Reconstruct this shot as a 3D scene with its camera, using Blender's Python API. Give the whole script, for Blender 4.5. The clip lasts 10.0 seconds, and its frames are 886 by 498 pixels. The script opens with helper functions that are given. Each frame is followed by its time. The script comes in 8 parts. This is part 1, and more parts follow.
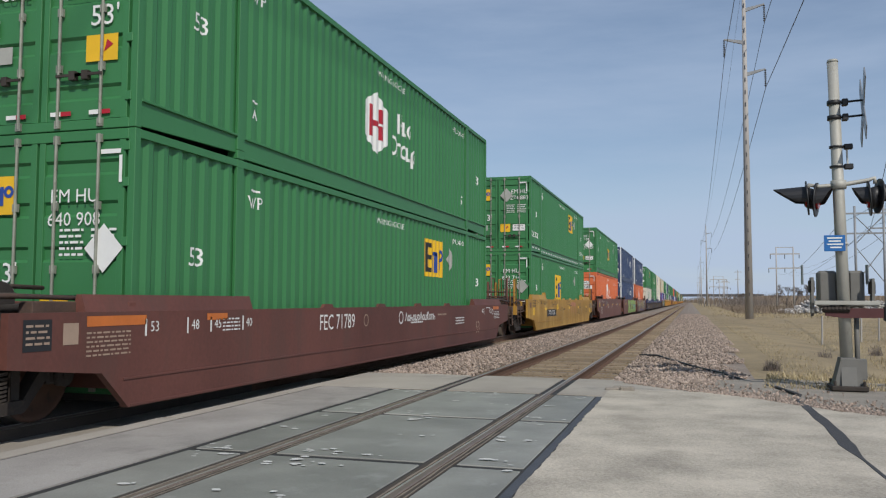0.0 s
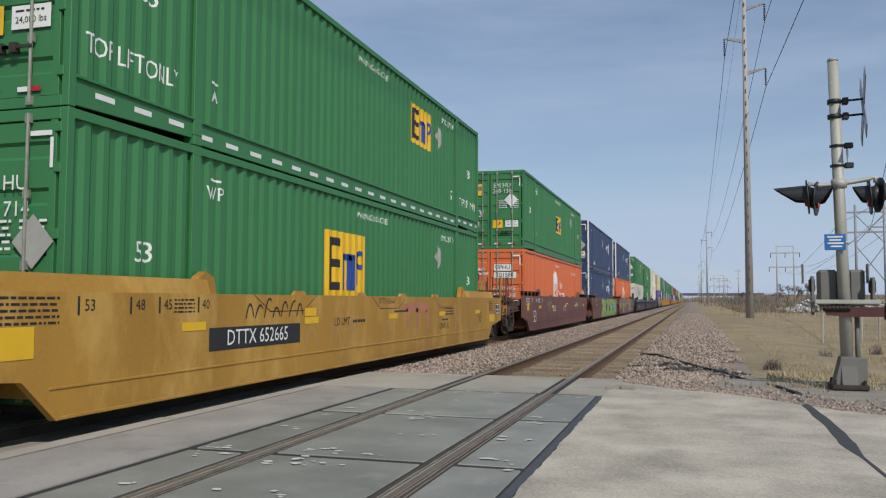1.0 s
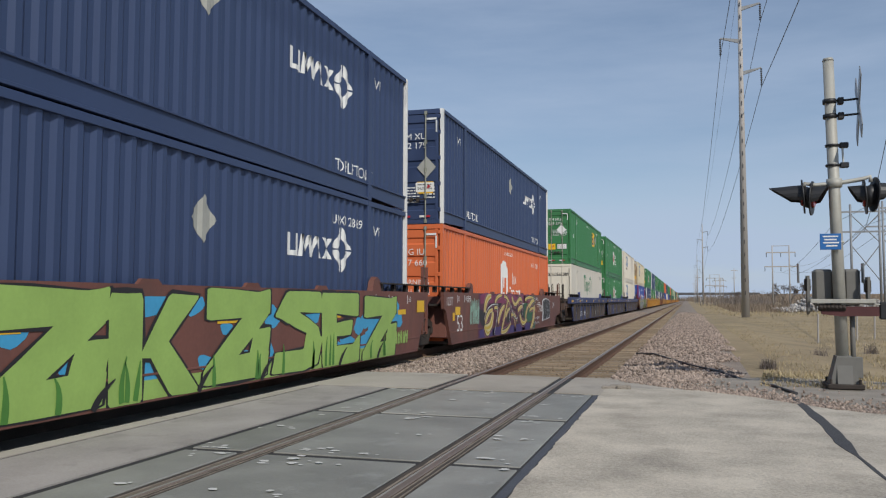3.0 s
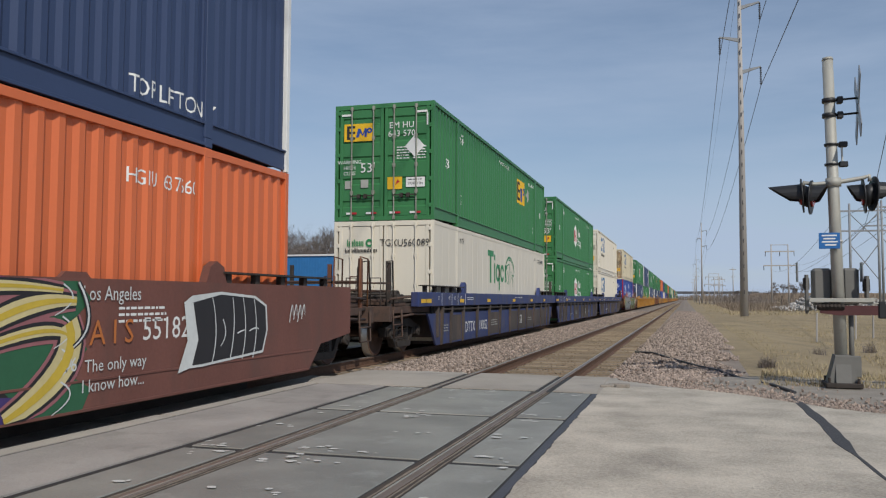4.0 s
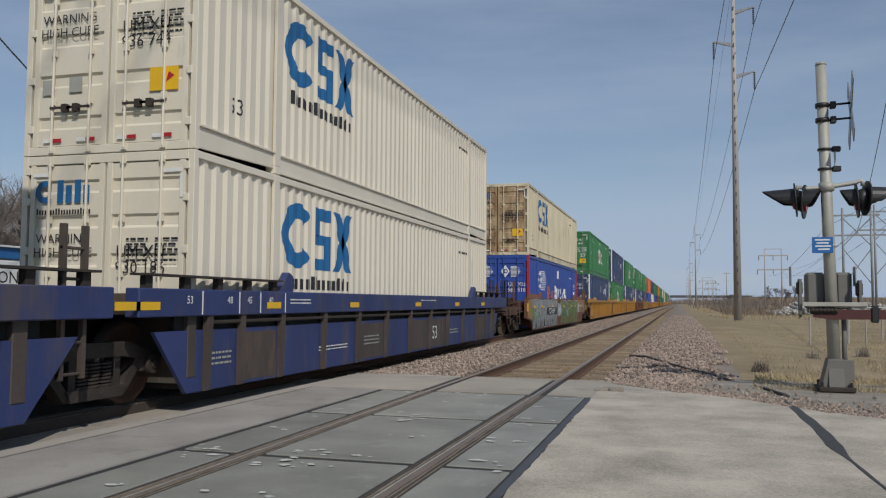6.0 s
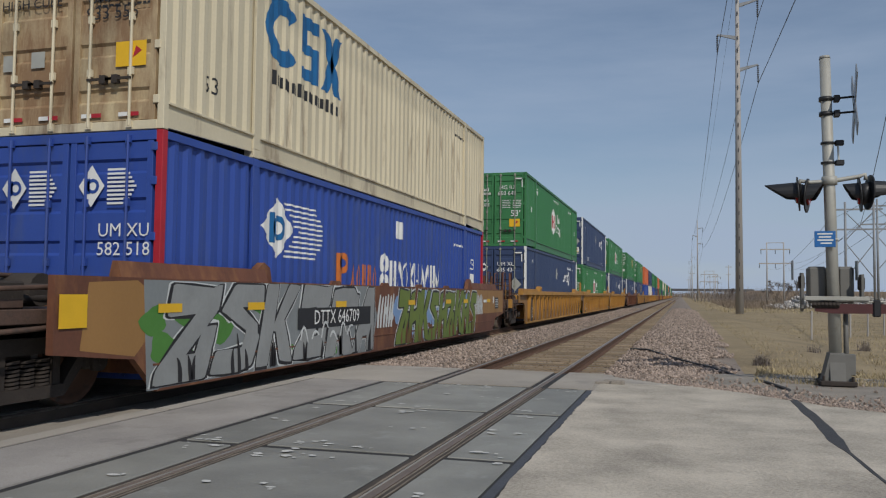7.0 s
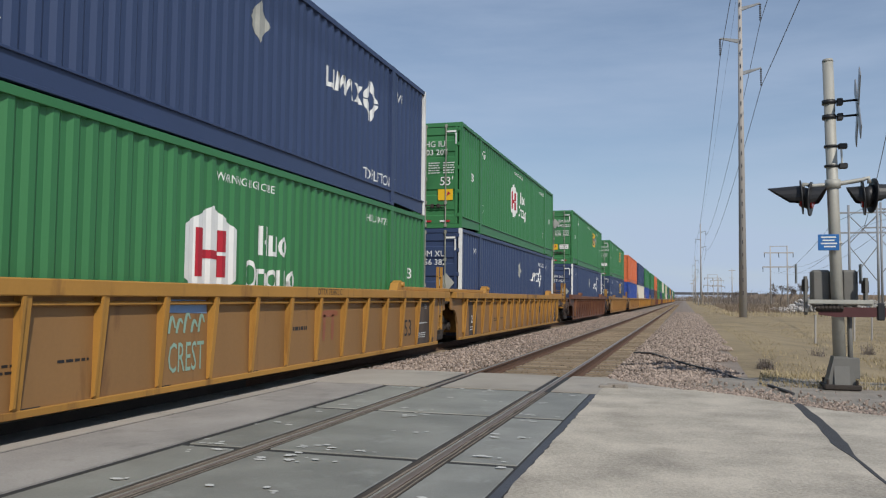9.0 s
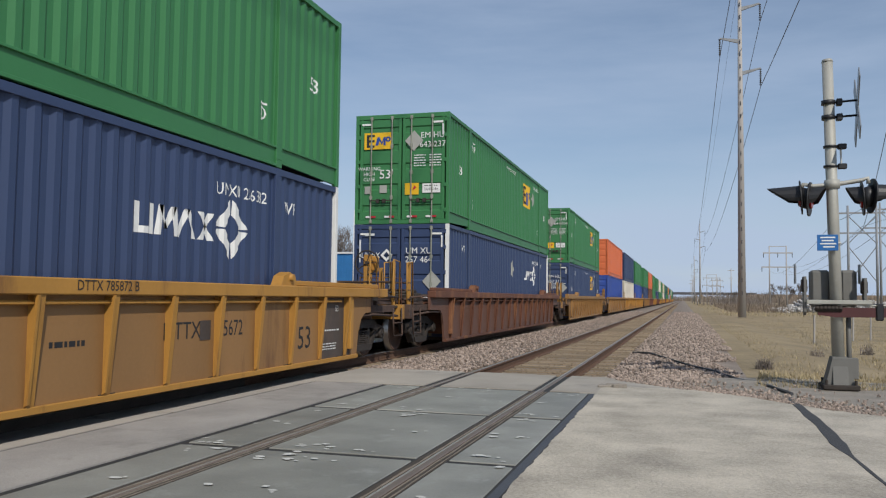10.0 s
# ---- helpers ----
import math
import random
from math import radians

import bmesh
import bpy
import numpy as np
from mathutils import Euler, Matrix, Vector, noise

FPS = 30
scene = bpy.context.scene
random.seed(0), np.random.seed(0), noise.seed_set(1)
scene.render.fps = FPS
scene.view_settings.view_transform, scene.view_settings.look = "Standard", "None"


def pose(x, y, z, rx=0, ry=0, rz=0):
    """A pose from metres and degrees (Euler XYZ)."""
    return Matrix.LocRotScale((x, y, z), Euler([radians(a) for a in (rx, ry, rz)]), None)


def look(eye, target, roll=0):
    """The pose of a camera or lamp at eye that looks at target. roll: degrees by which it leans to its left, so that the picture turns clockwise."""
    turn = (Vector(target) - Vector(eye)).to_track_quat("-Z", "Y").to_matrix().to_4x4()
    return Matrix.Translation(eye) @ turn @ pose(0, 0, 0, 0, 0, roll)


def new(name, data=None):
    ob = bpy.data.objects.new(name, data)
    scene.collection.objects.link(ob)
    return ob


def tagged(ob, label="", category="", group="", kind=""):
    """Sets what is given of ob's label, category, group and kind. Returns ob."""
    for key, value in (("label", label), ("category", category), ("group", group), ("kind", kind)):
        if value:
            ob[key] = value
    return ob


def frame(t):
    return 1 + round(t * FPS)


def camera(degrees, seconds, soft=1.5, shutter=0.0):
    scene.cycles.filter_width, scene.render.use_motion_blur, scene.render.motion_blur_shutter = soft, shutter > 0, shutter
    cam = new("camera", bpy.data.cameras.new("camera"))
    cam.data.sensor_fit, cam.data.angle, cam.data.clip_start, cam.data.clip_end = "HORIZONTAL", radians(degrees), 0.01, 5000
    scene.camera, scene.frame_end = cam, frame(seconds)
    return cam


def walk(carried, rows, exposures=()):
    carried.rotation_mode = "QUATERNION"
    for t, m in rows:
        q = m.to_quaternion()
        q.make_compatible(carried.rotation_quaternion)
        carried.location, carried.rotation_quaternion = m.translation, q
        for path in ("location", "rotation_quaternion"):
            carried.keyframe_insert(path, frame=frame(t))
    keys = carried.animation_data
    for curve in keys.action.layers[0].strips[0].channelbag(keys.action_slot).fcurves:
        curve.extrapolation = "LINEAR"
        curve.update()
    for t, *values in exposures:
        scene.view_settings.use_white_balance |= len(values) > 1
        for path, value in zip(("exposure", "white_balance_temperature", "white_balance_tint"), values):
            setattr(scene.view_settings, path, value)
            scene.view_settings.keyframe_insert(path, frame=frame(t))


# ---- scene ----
SPEED = 24.4          # metres a second, towards the camera
SECONDS = 10.0
cam = camera(56.46, SECONDS, 1.2)
EYE = (0.0, 0.0, 1.225)
# seconds, yaw, pitch, roll of a phone held still
HELD = [(0.0, 16.64, 3.57, -0.24), (0.5, 16.73, 3.58, -0.23), (1.0, 16.67, 3.53, -0.17), (1.5, 16.56, 3.42, -0.20),
        (2.0, 16.65, 3.40, -0.23), (3.5, 16.30, 3.53, -0.14), (4.0, 16.34, 3.39, -0.24), (4.5, 16.16, 3.58, -0.29),
        (5.0, 15.95, 3.59, -0.38), (5.5, 15.93, 3.81, -0.29), (7.0, 16.06, 3.09, -0.62), (7.5, 16.13, 3.14, -0.69),
        (8.0, 16.20, 3.21, -0.62), (8.5, 16.29, 3.30, -0.68), (9.0, 16.27, 3.35, -0.57), (9.5, 16.30, 3.37, -0.65),
        (10.0, 16.21, 3.31, -0.69)]
walk(cam, [(t, pose(*EYE, 90 + p, r, y)) for t, y, p, r in HELD], 
     [(0.0, 0.10), (2.0, 0.07), (3.5, 0.05), (4.5, -0.04), (5.5, -0.10), (6.6, -0.25), (7.5, -0.25), (8.2, -0.06), (9.0, 0.10), (10.0, 0.10)])

# ---- light ----
SUN_TO = Vector((0.45, -0.62, 0.65)).normalized()
sun_elev = math.asin(SUN_TO.z)
sun_azim = math.atan2(SUN_TO.x, SUN_TO.y)
world = bpy.data.worlds.new("sky")
scene.world = world
world.use_nodes = True
wn, wl = world.node_tree.nodes, world.node_tree.links
wn.clear()
w_out = wn.new("ShaderNodeOutputWorld")
w_bg = wn.new("ShaderNodeBackground")
w_sky = wn.new("ShaderNodeTexSky")
w_sky.sky_type = 'NISHITA'
w_sky.sun_disc = False
w_sky.sun_elevation = sun_elev
w_sky.sun_rotation = sun_azim
w_sky.air_density, w_sky.dust_density, w_sky.ozone_density = 1.0, 0.25, 3.0
w_co = wn.new("ShaderNodeTexCoord")
w_map = wn.new("ShaderNodeMapping")
w_map.inputs["Scale"].default_value = (1.2, 1.2, 7.0)
w_map.inputs["Rotation"].default_value = (0.0, radians(8), radians(20))
w_noise = wn.new("ShaderNodeTexNoise")
w_noise.inputs["Scale"].default_value = 1.6
w_noise.inputs["Detail"].default_value = 7.0
w_noise.inputs["Roughness"].default_value = 0.58
w_ramp = wn.new("ShaderNodeValToRGB")
w_ramp.color_ramp.elements[0].position, w_ramp.color_ramp.elements[0].color = 0.38, (0.22, 0.22, 0.22, 1)
w_ramp.color_ramp.elements[1].position, w_ramp.color_ramp.elements[1].color = 0.70, (0.60, 0.60, 0.60, 1)
w_mix = wn.new("ShaderNodeMix")
w_mix.data_type = 'RGBA'
w_mix.inputs["B"].default_value = (5.1, 6.25, 8.2, 1)
wl.new(w_co.outputs["Generated"], w_map.inputs["Vector"])
wl.new(w_map.outputs[0], w_noise.inputs["Vector"])
wl.new(w_noise.outputs[0], w_ramp.inputs[0])
w_sep = wn.new("ShaderNodeSeparateXYZ")
w_inv = wn.new("ShaderNodeMath")
w_inv.operation, w_inv.use_clamp = 'SUBTRACT', True
w_inv.inputs[0].default_value = 1.0
w_pow = wn.new("ShaderNodeMath")
w_pow.operation = 'POWER'
w_pow.inputs[1].default_value = 9.0
w_haze = wn.new("ShaderNodeMath")
w_haze.operation, w_haze.use_clamp = 'MULTIPLY_ADD', True
w_haze.inputs[1].default_value = 0.72
wl.new(w_co.outputs["Generated"], w_sep.inputs[0])
wl.new(w_sep.outputs["Z"], w_inv.inputs[1])
wl.new(w_inv.outputs[0], w_pow.inputs[0])
wl.new(w_pow.outputs[0], w_haze.inputs[0])
wl.new(w_ramp.outputs[0], w_haze.inputs[2])
wl.new(w_haze.outputs[0], w_mix.inputs["Factor"])
wl.new(w_sky.outputs[0], w_mix.inputs["A"])
wl.new(w_mix.outputs["Result"], w_bg.inputs[0])
w_bg.inputs[1].default_value = 0.08
wl.new(w_bg.outputs[0], w_out.inputs[0])
sun = new("sun", bpy.data.lights.new("sun", 'SUN'))
sun.data.energy, sun.data.angle, sun.data.color = 3.0, radians(0.6), (1.0, 0.95, 0.87)
sun.matrix_world = look(SUN_TO * 100, (0, 0, 0))


# ---- materials ----
def mat(name, rgb, rough=0.7, metal=0.0, dark=0.72, scale=3.0, fine=60.0, bump=0.15, depth=0.01, streak=1.0, stain=None, amount=0.0, by_piece=0.0, spec=0.5, grain=0.45):
    """A painted or raw surface: colour that varies at two scales, an optional stain, fine relief."""
    m = bpy.data.materials.new(name)
    m.use_nodes = True
    n, l = m.node_tree.nodes, m.node_tree.links
    b = n["Principled BSDF"]
    b.inputs["Roughness"].default_value, b.inputs["Metallic"].default_value = rough, metal
    b.inputs["Specular IOR Level"].default_value = spec
    co = n.new("ShaderNodeTexCoord")
    info = n.new("ShaderNodeObjectInfo")
    shift = n.new("ShaderNodeVectorMath")
    shift.operation = 'ADD'
    spread = n.new("ShaderNodeMath")
    spread.operation = 'MULTIPLY'
    spread.inputs[1].default_value = 37.0
    l.new(info.outputs["Random"], spread.inputs[0])
    l.new(co.outputs["Object"], shift.inputs[0])
    l.new(spread.outputs[0], shift.inputs[1])
    mp = n.new("ShaderNodeMapping")
    mp.inputs["Scale"].default_value = (1, 1, 1 / streak)
    l.new(shift.outputs[0], mp.inputs["Vector"])
    big, small = n.new("ShaderNodeTexNoise"), n.new("ShaderNodeTexNoise")
    big.inputs["Scale"].default_value, big.inputs["Detail"].default_value = scale, 6.0
    small.inputs["Scale"].default_value, small.inputs["Detail"].default_value = fine, 3.0
    l.new(mp.outputs[0], big.inputs["Vector"])
    l.new(shift.outputs[0], small.inputs["Vector"])
    blend = n.new("ShaderNodeMix")
    blend.data_type = 'RGBA'
    blend.inputs["A"].default_value = (*[c * dark for c in rgb], 1)
    blend.inputs["B"].default_value = (*rgb, 1)
    both = n.new("ShaderNodeMath")
    both.operation = 'MULTIPLY_ADD'
    both.inputs[1].default_value = grain
    l.new(small.outputs[0], both.inputs[0])
    spreadb = n.new("ShaderNodeMapRange")
    spreadb.inputs[1].default_value, spreadb.inputs[2].default_value = 0.3, 0.7
    spreadb.inputs[3].default_value, spreadb.inputs[4].default_value = 0.0, 0.6
    l.new(big.outputs[0], spreadb.inputs[0])
    l.new(spreadb.outputs[0], both.inputs[2])
    l.new(both.outputs[0], blend.inputs["Factor"])
    out = blend.outputs["Result"]
    if stain:
        sn = n.new("ShaderNodeTexNoise")
        sn.inputs["Scale"].default_value, sn.inputs["Detail"].default_value, sn.inputs["Roughness"].default_value = scale * 1.7, 8.0, 0.65
        l.new(mp.outputs[0], sn.inputs["Vector"])
        rp = n.new("ShaderNodeMapRange")
        rp.inputs[1].default_value, rp.inputs[2].default_value = 0.70 - 0.25 * amount, 0.80 - 0.15 * amount
        l.new(sn.outputs[0], rp.inputs[0])
        sm = n.new("ShaderNodeMix")
        sm.data_type = 'RGBA'
        sm.inputs["B"].default_value = (*stain, 1)
        sc = n.new("ShaderNodeMath")
        sc.operation = 'MULTIPLY'
        sc.inputs[1].default_value = 0.8
        l.new(rp.outputs[0], sc.inputs[0])
        l.new(sc.outputs[0], sm.inputs["Factor"])
        l.new(out, sm.inputs["A"])
        out = sm.outputs["Result"]
    if by_piece:
        isl = n.new("ShaderNodeNewGeometry")
        add = n.new("ShaderNodeMath")
        add.operation = 'ADD'
        l.new(isl.outputs["Random Per Island"], add.inputs[0])
        l.new(info.outputs["Random"], add.inputs[1])
        fr = n.new("ShaderNodeMath")
        fr.operation = 'FRACT'
        l.new(add.outputs[0], fr.inputs[0])
        rg = n.new("ShaderNodeMapRange")
        rg.inputs[3].default_value, rg.inputs[4].default_value = 1 - by_piece, 1 + by_piece
        l.new(fr.outputs[0], rg.inputs[0])
        hs = n.new("ShaderNodeHueSaturation")
        l.new(rg.outputs[0], hs.inputs["Value"])
        l.new(out, hs.inputs["Color"])
        out = hs.outputs[0]
    l.new(out, b.inputs["Base Color"])
    if bump:
        bp = n.new("ShaderNodeBump")
        bp.inputs["Strength"].default_value, bp.inputs["Distance"].default_value = bump, depth
        l.new(small.outputs[0], bp.inputs["Height"])
        l.new(bp.outputs[0], b.inputs["Normal"])
    return m


M = {}
GRIME = (0.035, 0.03, 0.026)
RUST = (0.11, 0.045, 0.02)
M["concrete"] = mat("old_concrete", (0.45, 0.405, 0.345), 0.9, dark=0.58, scale=0.7, fine=45, bump=0.5, stain=(0.22, 0.21, 0.19), amount=0.55)
M["road"] = mat("worn_road_concrete", (0.56, 0.50, 0.41), 0.92, dark=0.25, scale=1.3, fine=48, bump=1.2, depth=0.008, stain=(0.34, 0.30, 0.245), amount=0.5, grain=0.85)
M["infill"] = mat("worn_grey_concrete", (0.38, 0.35, 0.318), 0.9, dark=0.5, scale=1.1, fine=60, bump=0.8, stain=(0.21, 0.19, 0.17), amount=0.6, grain=0.7)
M["panel"] = mat("crossing_panel_grey", (0.325, 0.32, 0.285), 0.55, dark=0.5, scale=1.6, fine=60, bump=0.35, stain=(0.36, 0.36, 0.33), amount=0.5, by_piece=0.16)
M["filler"] = mat("worn_flangeway_filler", (0.075, 0.058, 0.045), 0.85, dark=0.5, scale=3, fine=50, bump=0.6)
M["rubber"] = mat("flangeway_rubber", (0.035, 0.033, 0.032), 0.8, scale=6, bump=0.3)
M["grit"] = mat("flangeway_grit", (0.30, 0.25, 0.195), 0.95, dark=0.45, scale=9, fine=70, bump=0.8)
M["pale_mark"] = mat("worn_lag_cap", (0.66, 0.65, 0.61), 0.8, scale=30)
M["edge"] = mat("slate_edge", (0.075, 0.08, 0.095), 0.7, scale=4, fine=60, bump=0.4)
M["tar"] = mat("tar_seam", (0.06, 0.058, 0.06), 0.75, scale=6, bump=0.5)
M["rail_top"] = mat("polished_rail_head", (0.23, 0.18, 0.145), 0.5, 0.3, scale=4, fine=120, bump=0.1)
M["shiny"] = mat("polished_steel_band", (0.52, 0.48, 0.43), 0.4, 0.5, scale=4, fine=120, bump=0.1)
M["rail"] = mat("rusty_rail_web", (0.14, 0.075, 0.045), 0.85, 0.2, scale=8, fine=90, bump=0.4)
M["tie"] = mat("weathered_tie", (0.30, 0.225, 0.145), 0.95, dark=0.6, scale=2.2, fine=60, bump=0.7, by_piece=0.28)
M["ballast"] = mat("dirty_ballast_bed", (0.30, 0.245, 0.20), 0.95, dark=0.6, scale=1.2, fine=30, bump=1.0, depth=0.03)
M["track_dirt"] = mat("track_dirt", (0.28, 0.21, 0.14), 0.97, dark=0.6, scale=1.0, fine=40, bump=1.0, depth=0.02)
M["stone"] = mat("ballast_stone", (0.355, 0.28, 0.23), 0.9, dark=0.75, scale=12, fine=120, bump=0.4, by_piece=0.45)
M["soil"] = mat("dry_grass_ground", (0.37, 0.285, 0.165), 0.97, dark=0.42, scale=0.33, fine=7, bump=1.0, depth=0.05, stain=(0.21, 0.16, 0.095), amount=0.75, grain=0.7)
M["gravel"] = mat("gravel_shoulder", (0.36, 0.32, 0.27), 0.95, dark=0.6, scale=2.0, fine=45, bump=1.0, depth=0.02)
M["straw"] = mat("dry_grass_blades", (0.40, 0.325, 0.19), 0.9, dark=0.75, scale=0.5, bump=0, by_piece=0.35)
M["twig"] = mat("bare_twigs", (0.205, 0.172, 0.15), 0.95, dark=0.7, scale=2, bump=0, by_piece=0.2)
M["scrub"] = mat("bare_scrub", (0.25, 0.195, 0.145), 0.95, dark=0.6, scale=0.4, bump=0, by_piece=0.3)


# ---- mesh helpers ----
def part(name, bm, material, parent=None, label=""):
    """Links a bmesh as one mesh object, under a thing or a part."""
    me = bpy.data.meshes.new(name)
    bm.to_mesh(me)
    bm.free()
    return part_mesh(name, me, material, parent, label)


def part_mesh(name, me, material, parent=None, label=""):
    if material is not None and not me.materials:
        for m in (material if isinstance(material, (list, tuple)) else [material]):
            me.materials.append(m)
    ob = new(name, me)
    if parent is not None:
        ob.parent = parent
    if label:
        tagged(ob, label)
    return ob


def thing(name, label, category, group="", kind="", at=(0, 0, 0)):
    ob = new(name)
    ob.empty_display_size = 0.2
    ob.matrix_world = pose(*at)
    return tagged(ob, label, category, group, kind)


def box(bm, x0, x1, y0, y1, z0, z1, bevel=0.0, mi=0):
    vs = [bm.verts.new((x, y, z)) for x in (x0, x1) for y in (y0, y1) for z in (z0, z1)]
    fs = [bm.faces.new([vs[i] for i in f]) for f in ((0, 1, 3, 2), (4, 6, 7, 5), (0, 4, 5, 1), (2, 3, 7, 6), (0, 2, 6, 4), (1, 5, 7, 3))]
    for f in fs:
        f.material_index = mi
    if bevel:
        es = {e for f in fs for e in f.edges}
        bmesh.ops.bevel(bm, geom=list(es), offset=bevel, segments=1, affect='EDGES', profile=0.5)
    return vs


def prism(bm, outline, axis, a, b, mi=0):
    """Extrudes a closed outline of (u, v) along an axis from a to b. axis x: (y, z); y: (x, z); z: (x, y)."""
    def at3(u, v, w):
        return {"x": (w, u, v), "y": (u, w, v), "z": (u, v, w)}[axis]
    lo = [bm.verts.new(at3(u, v, a)) for u, v in outline]
    hi = [bm.verts.new(at3(u, v, b)) for u, v in outline]
    n = len(outline)
    fs = [bm.faces.new((lo[i], lo[(i + 1) % n], hi[(i + 1) % n], hi[i])) for i in range(n)]
    fs += [bm.faces.new(lo[::-1]), bm.faces.new(hi)]
    for f in fs:
        f.material_index = mi
    bmesh.ops.recalc_face_normals(bm, faces=fs)
    return fs


def tube(bm, p, q, r, r2=None, seg=8, mi=0):
    p, q = Vector(p), Vector(q)
    d = q - p
    m = Matrix.Translation((p + q) / 2) @ d.to_track_quat("Z", "Y").to_matrix().to_4x4()
    got = bmesh.ops.create_cone(bm, cap_ends=True, segments=seg, radius1=r, radius2=r if r2 is None else r2, depth=d.length, matrix=m)
    for v in got["verts"]:
        for f in v.link_faces:
            f.material_index = mi
            f.smooth = len(f.verts) == 4 and seg > 6


def bar_path(bm, pts, r, seg=6):
    """One bent bar through the points."""
    pts = [Vector(p) for p in pts]
    rings = []
    side = None
    for i, p in enumerate(pts):
        d = ((pts[min(i + 1, len(pts) - 1)] - p).normalized() + (p - pts[max(i - 1, 0)]).normalized()).normalized()
        side = (side - d * side.dot(d)).normalized() if side is not None and (side - d * side.dot(d)).length > 1e-4 else d.orthogonal().normalized()
        w = d.cross(side)
        rings.append([bm.verts.new(p + (side * math.cos(2 * math.pi * k / seg) + w * math.sin(2 * math.pi * k / seg)) * r) for k in range(seg)])
    for a, b in zip(rings, rings[1:]):
        for k in range(seg):
            bm.faces.new((a[k], a[(k + 1) % seg], b[(k + 1) % seg], b[k])).smooth = seg > 5
    bm.faces.new(rings[0][::-1])
    bm.faces.new(rings[-1])


# ---- ground, road, tracks ----
NEAR_TRACK, FAR_TRACK = -2.585, -7.05
GAUGE_HALF = 0.755


def build_ground():
    xs = [-2500, -900, -300, -120, -60, -40, -30, -24, -18, -14, -11, -9, -5, 0, 1.2, 2, 3, 4.5, 7, 10, 15, 22, 30, 45, 70, 120, 300, 900, 2500]
    ys = [-900, -200, -60, -20, 0, 6, 9, 11, 13, 15, 18, 22, 27, 34, 42, 55, 75, 100, 150, 220, 320, 500, 800, 1500, 4200]
    bm = bmesh.new()

    def z(x, y):
        g = -0.2 + 0.05 * noise.noise((x * 0.13, y * 0.1, 0))
        if y < 14 and x > -40:
            g = -0.05
        if -10 < x < 0.5:
            g = -0.45
        if 3 < x < 40 and y > 16:
            g -= 0.15
        return g
    rows = [[bm.verts.new((x, y, z(x, y))) for x in xs] for y in ys]
    for r0, r1 in zip(rows, rows[1:]):
        for i in range(len(xs) - 1):
            bm.faces.new((r0[i], r0[i + 1], r1[i + 1], r1[i])).smooth = True
    tagged(part("ground", bm, M["soil"]), "dry winter grass ground beside the railway", "ground", kind="structure")

    # ballast bed with shoulders, beyond the crossing
    bm = bmesh.new()
    prof = [(-10.8, -0.5), (-9.3, -0.18), (-5.9, -0.18), (-5.3, -0.12), (-4.2, -0.09), (-3.8, -0.18), (-1.3, -0.18), (-0.95, -0.13), (-0.3, -0.07), (0.6, -0.10), (1.7, -0.30), (1.8, -0.5)]
    prism(bm, prof, "y", 13.2, 2500)
    prism(bm, prof, "y", -400, -14.0)
    tagged(part("ballast_bed", bm, M["ballast"]), "dusty brown ballast bed under both tracks", "ballast", kind="structure")


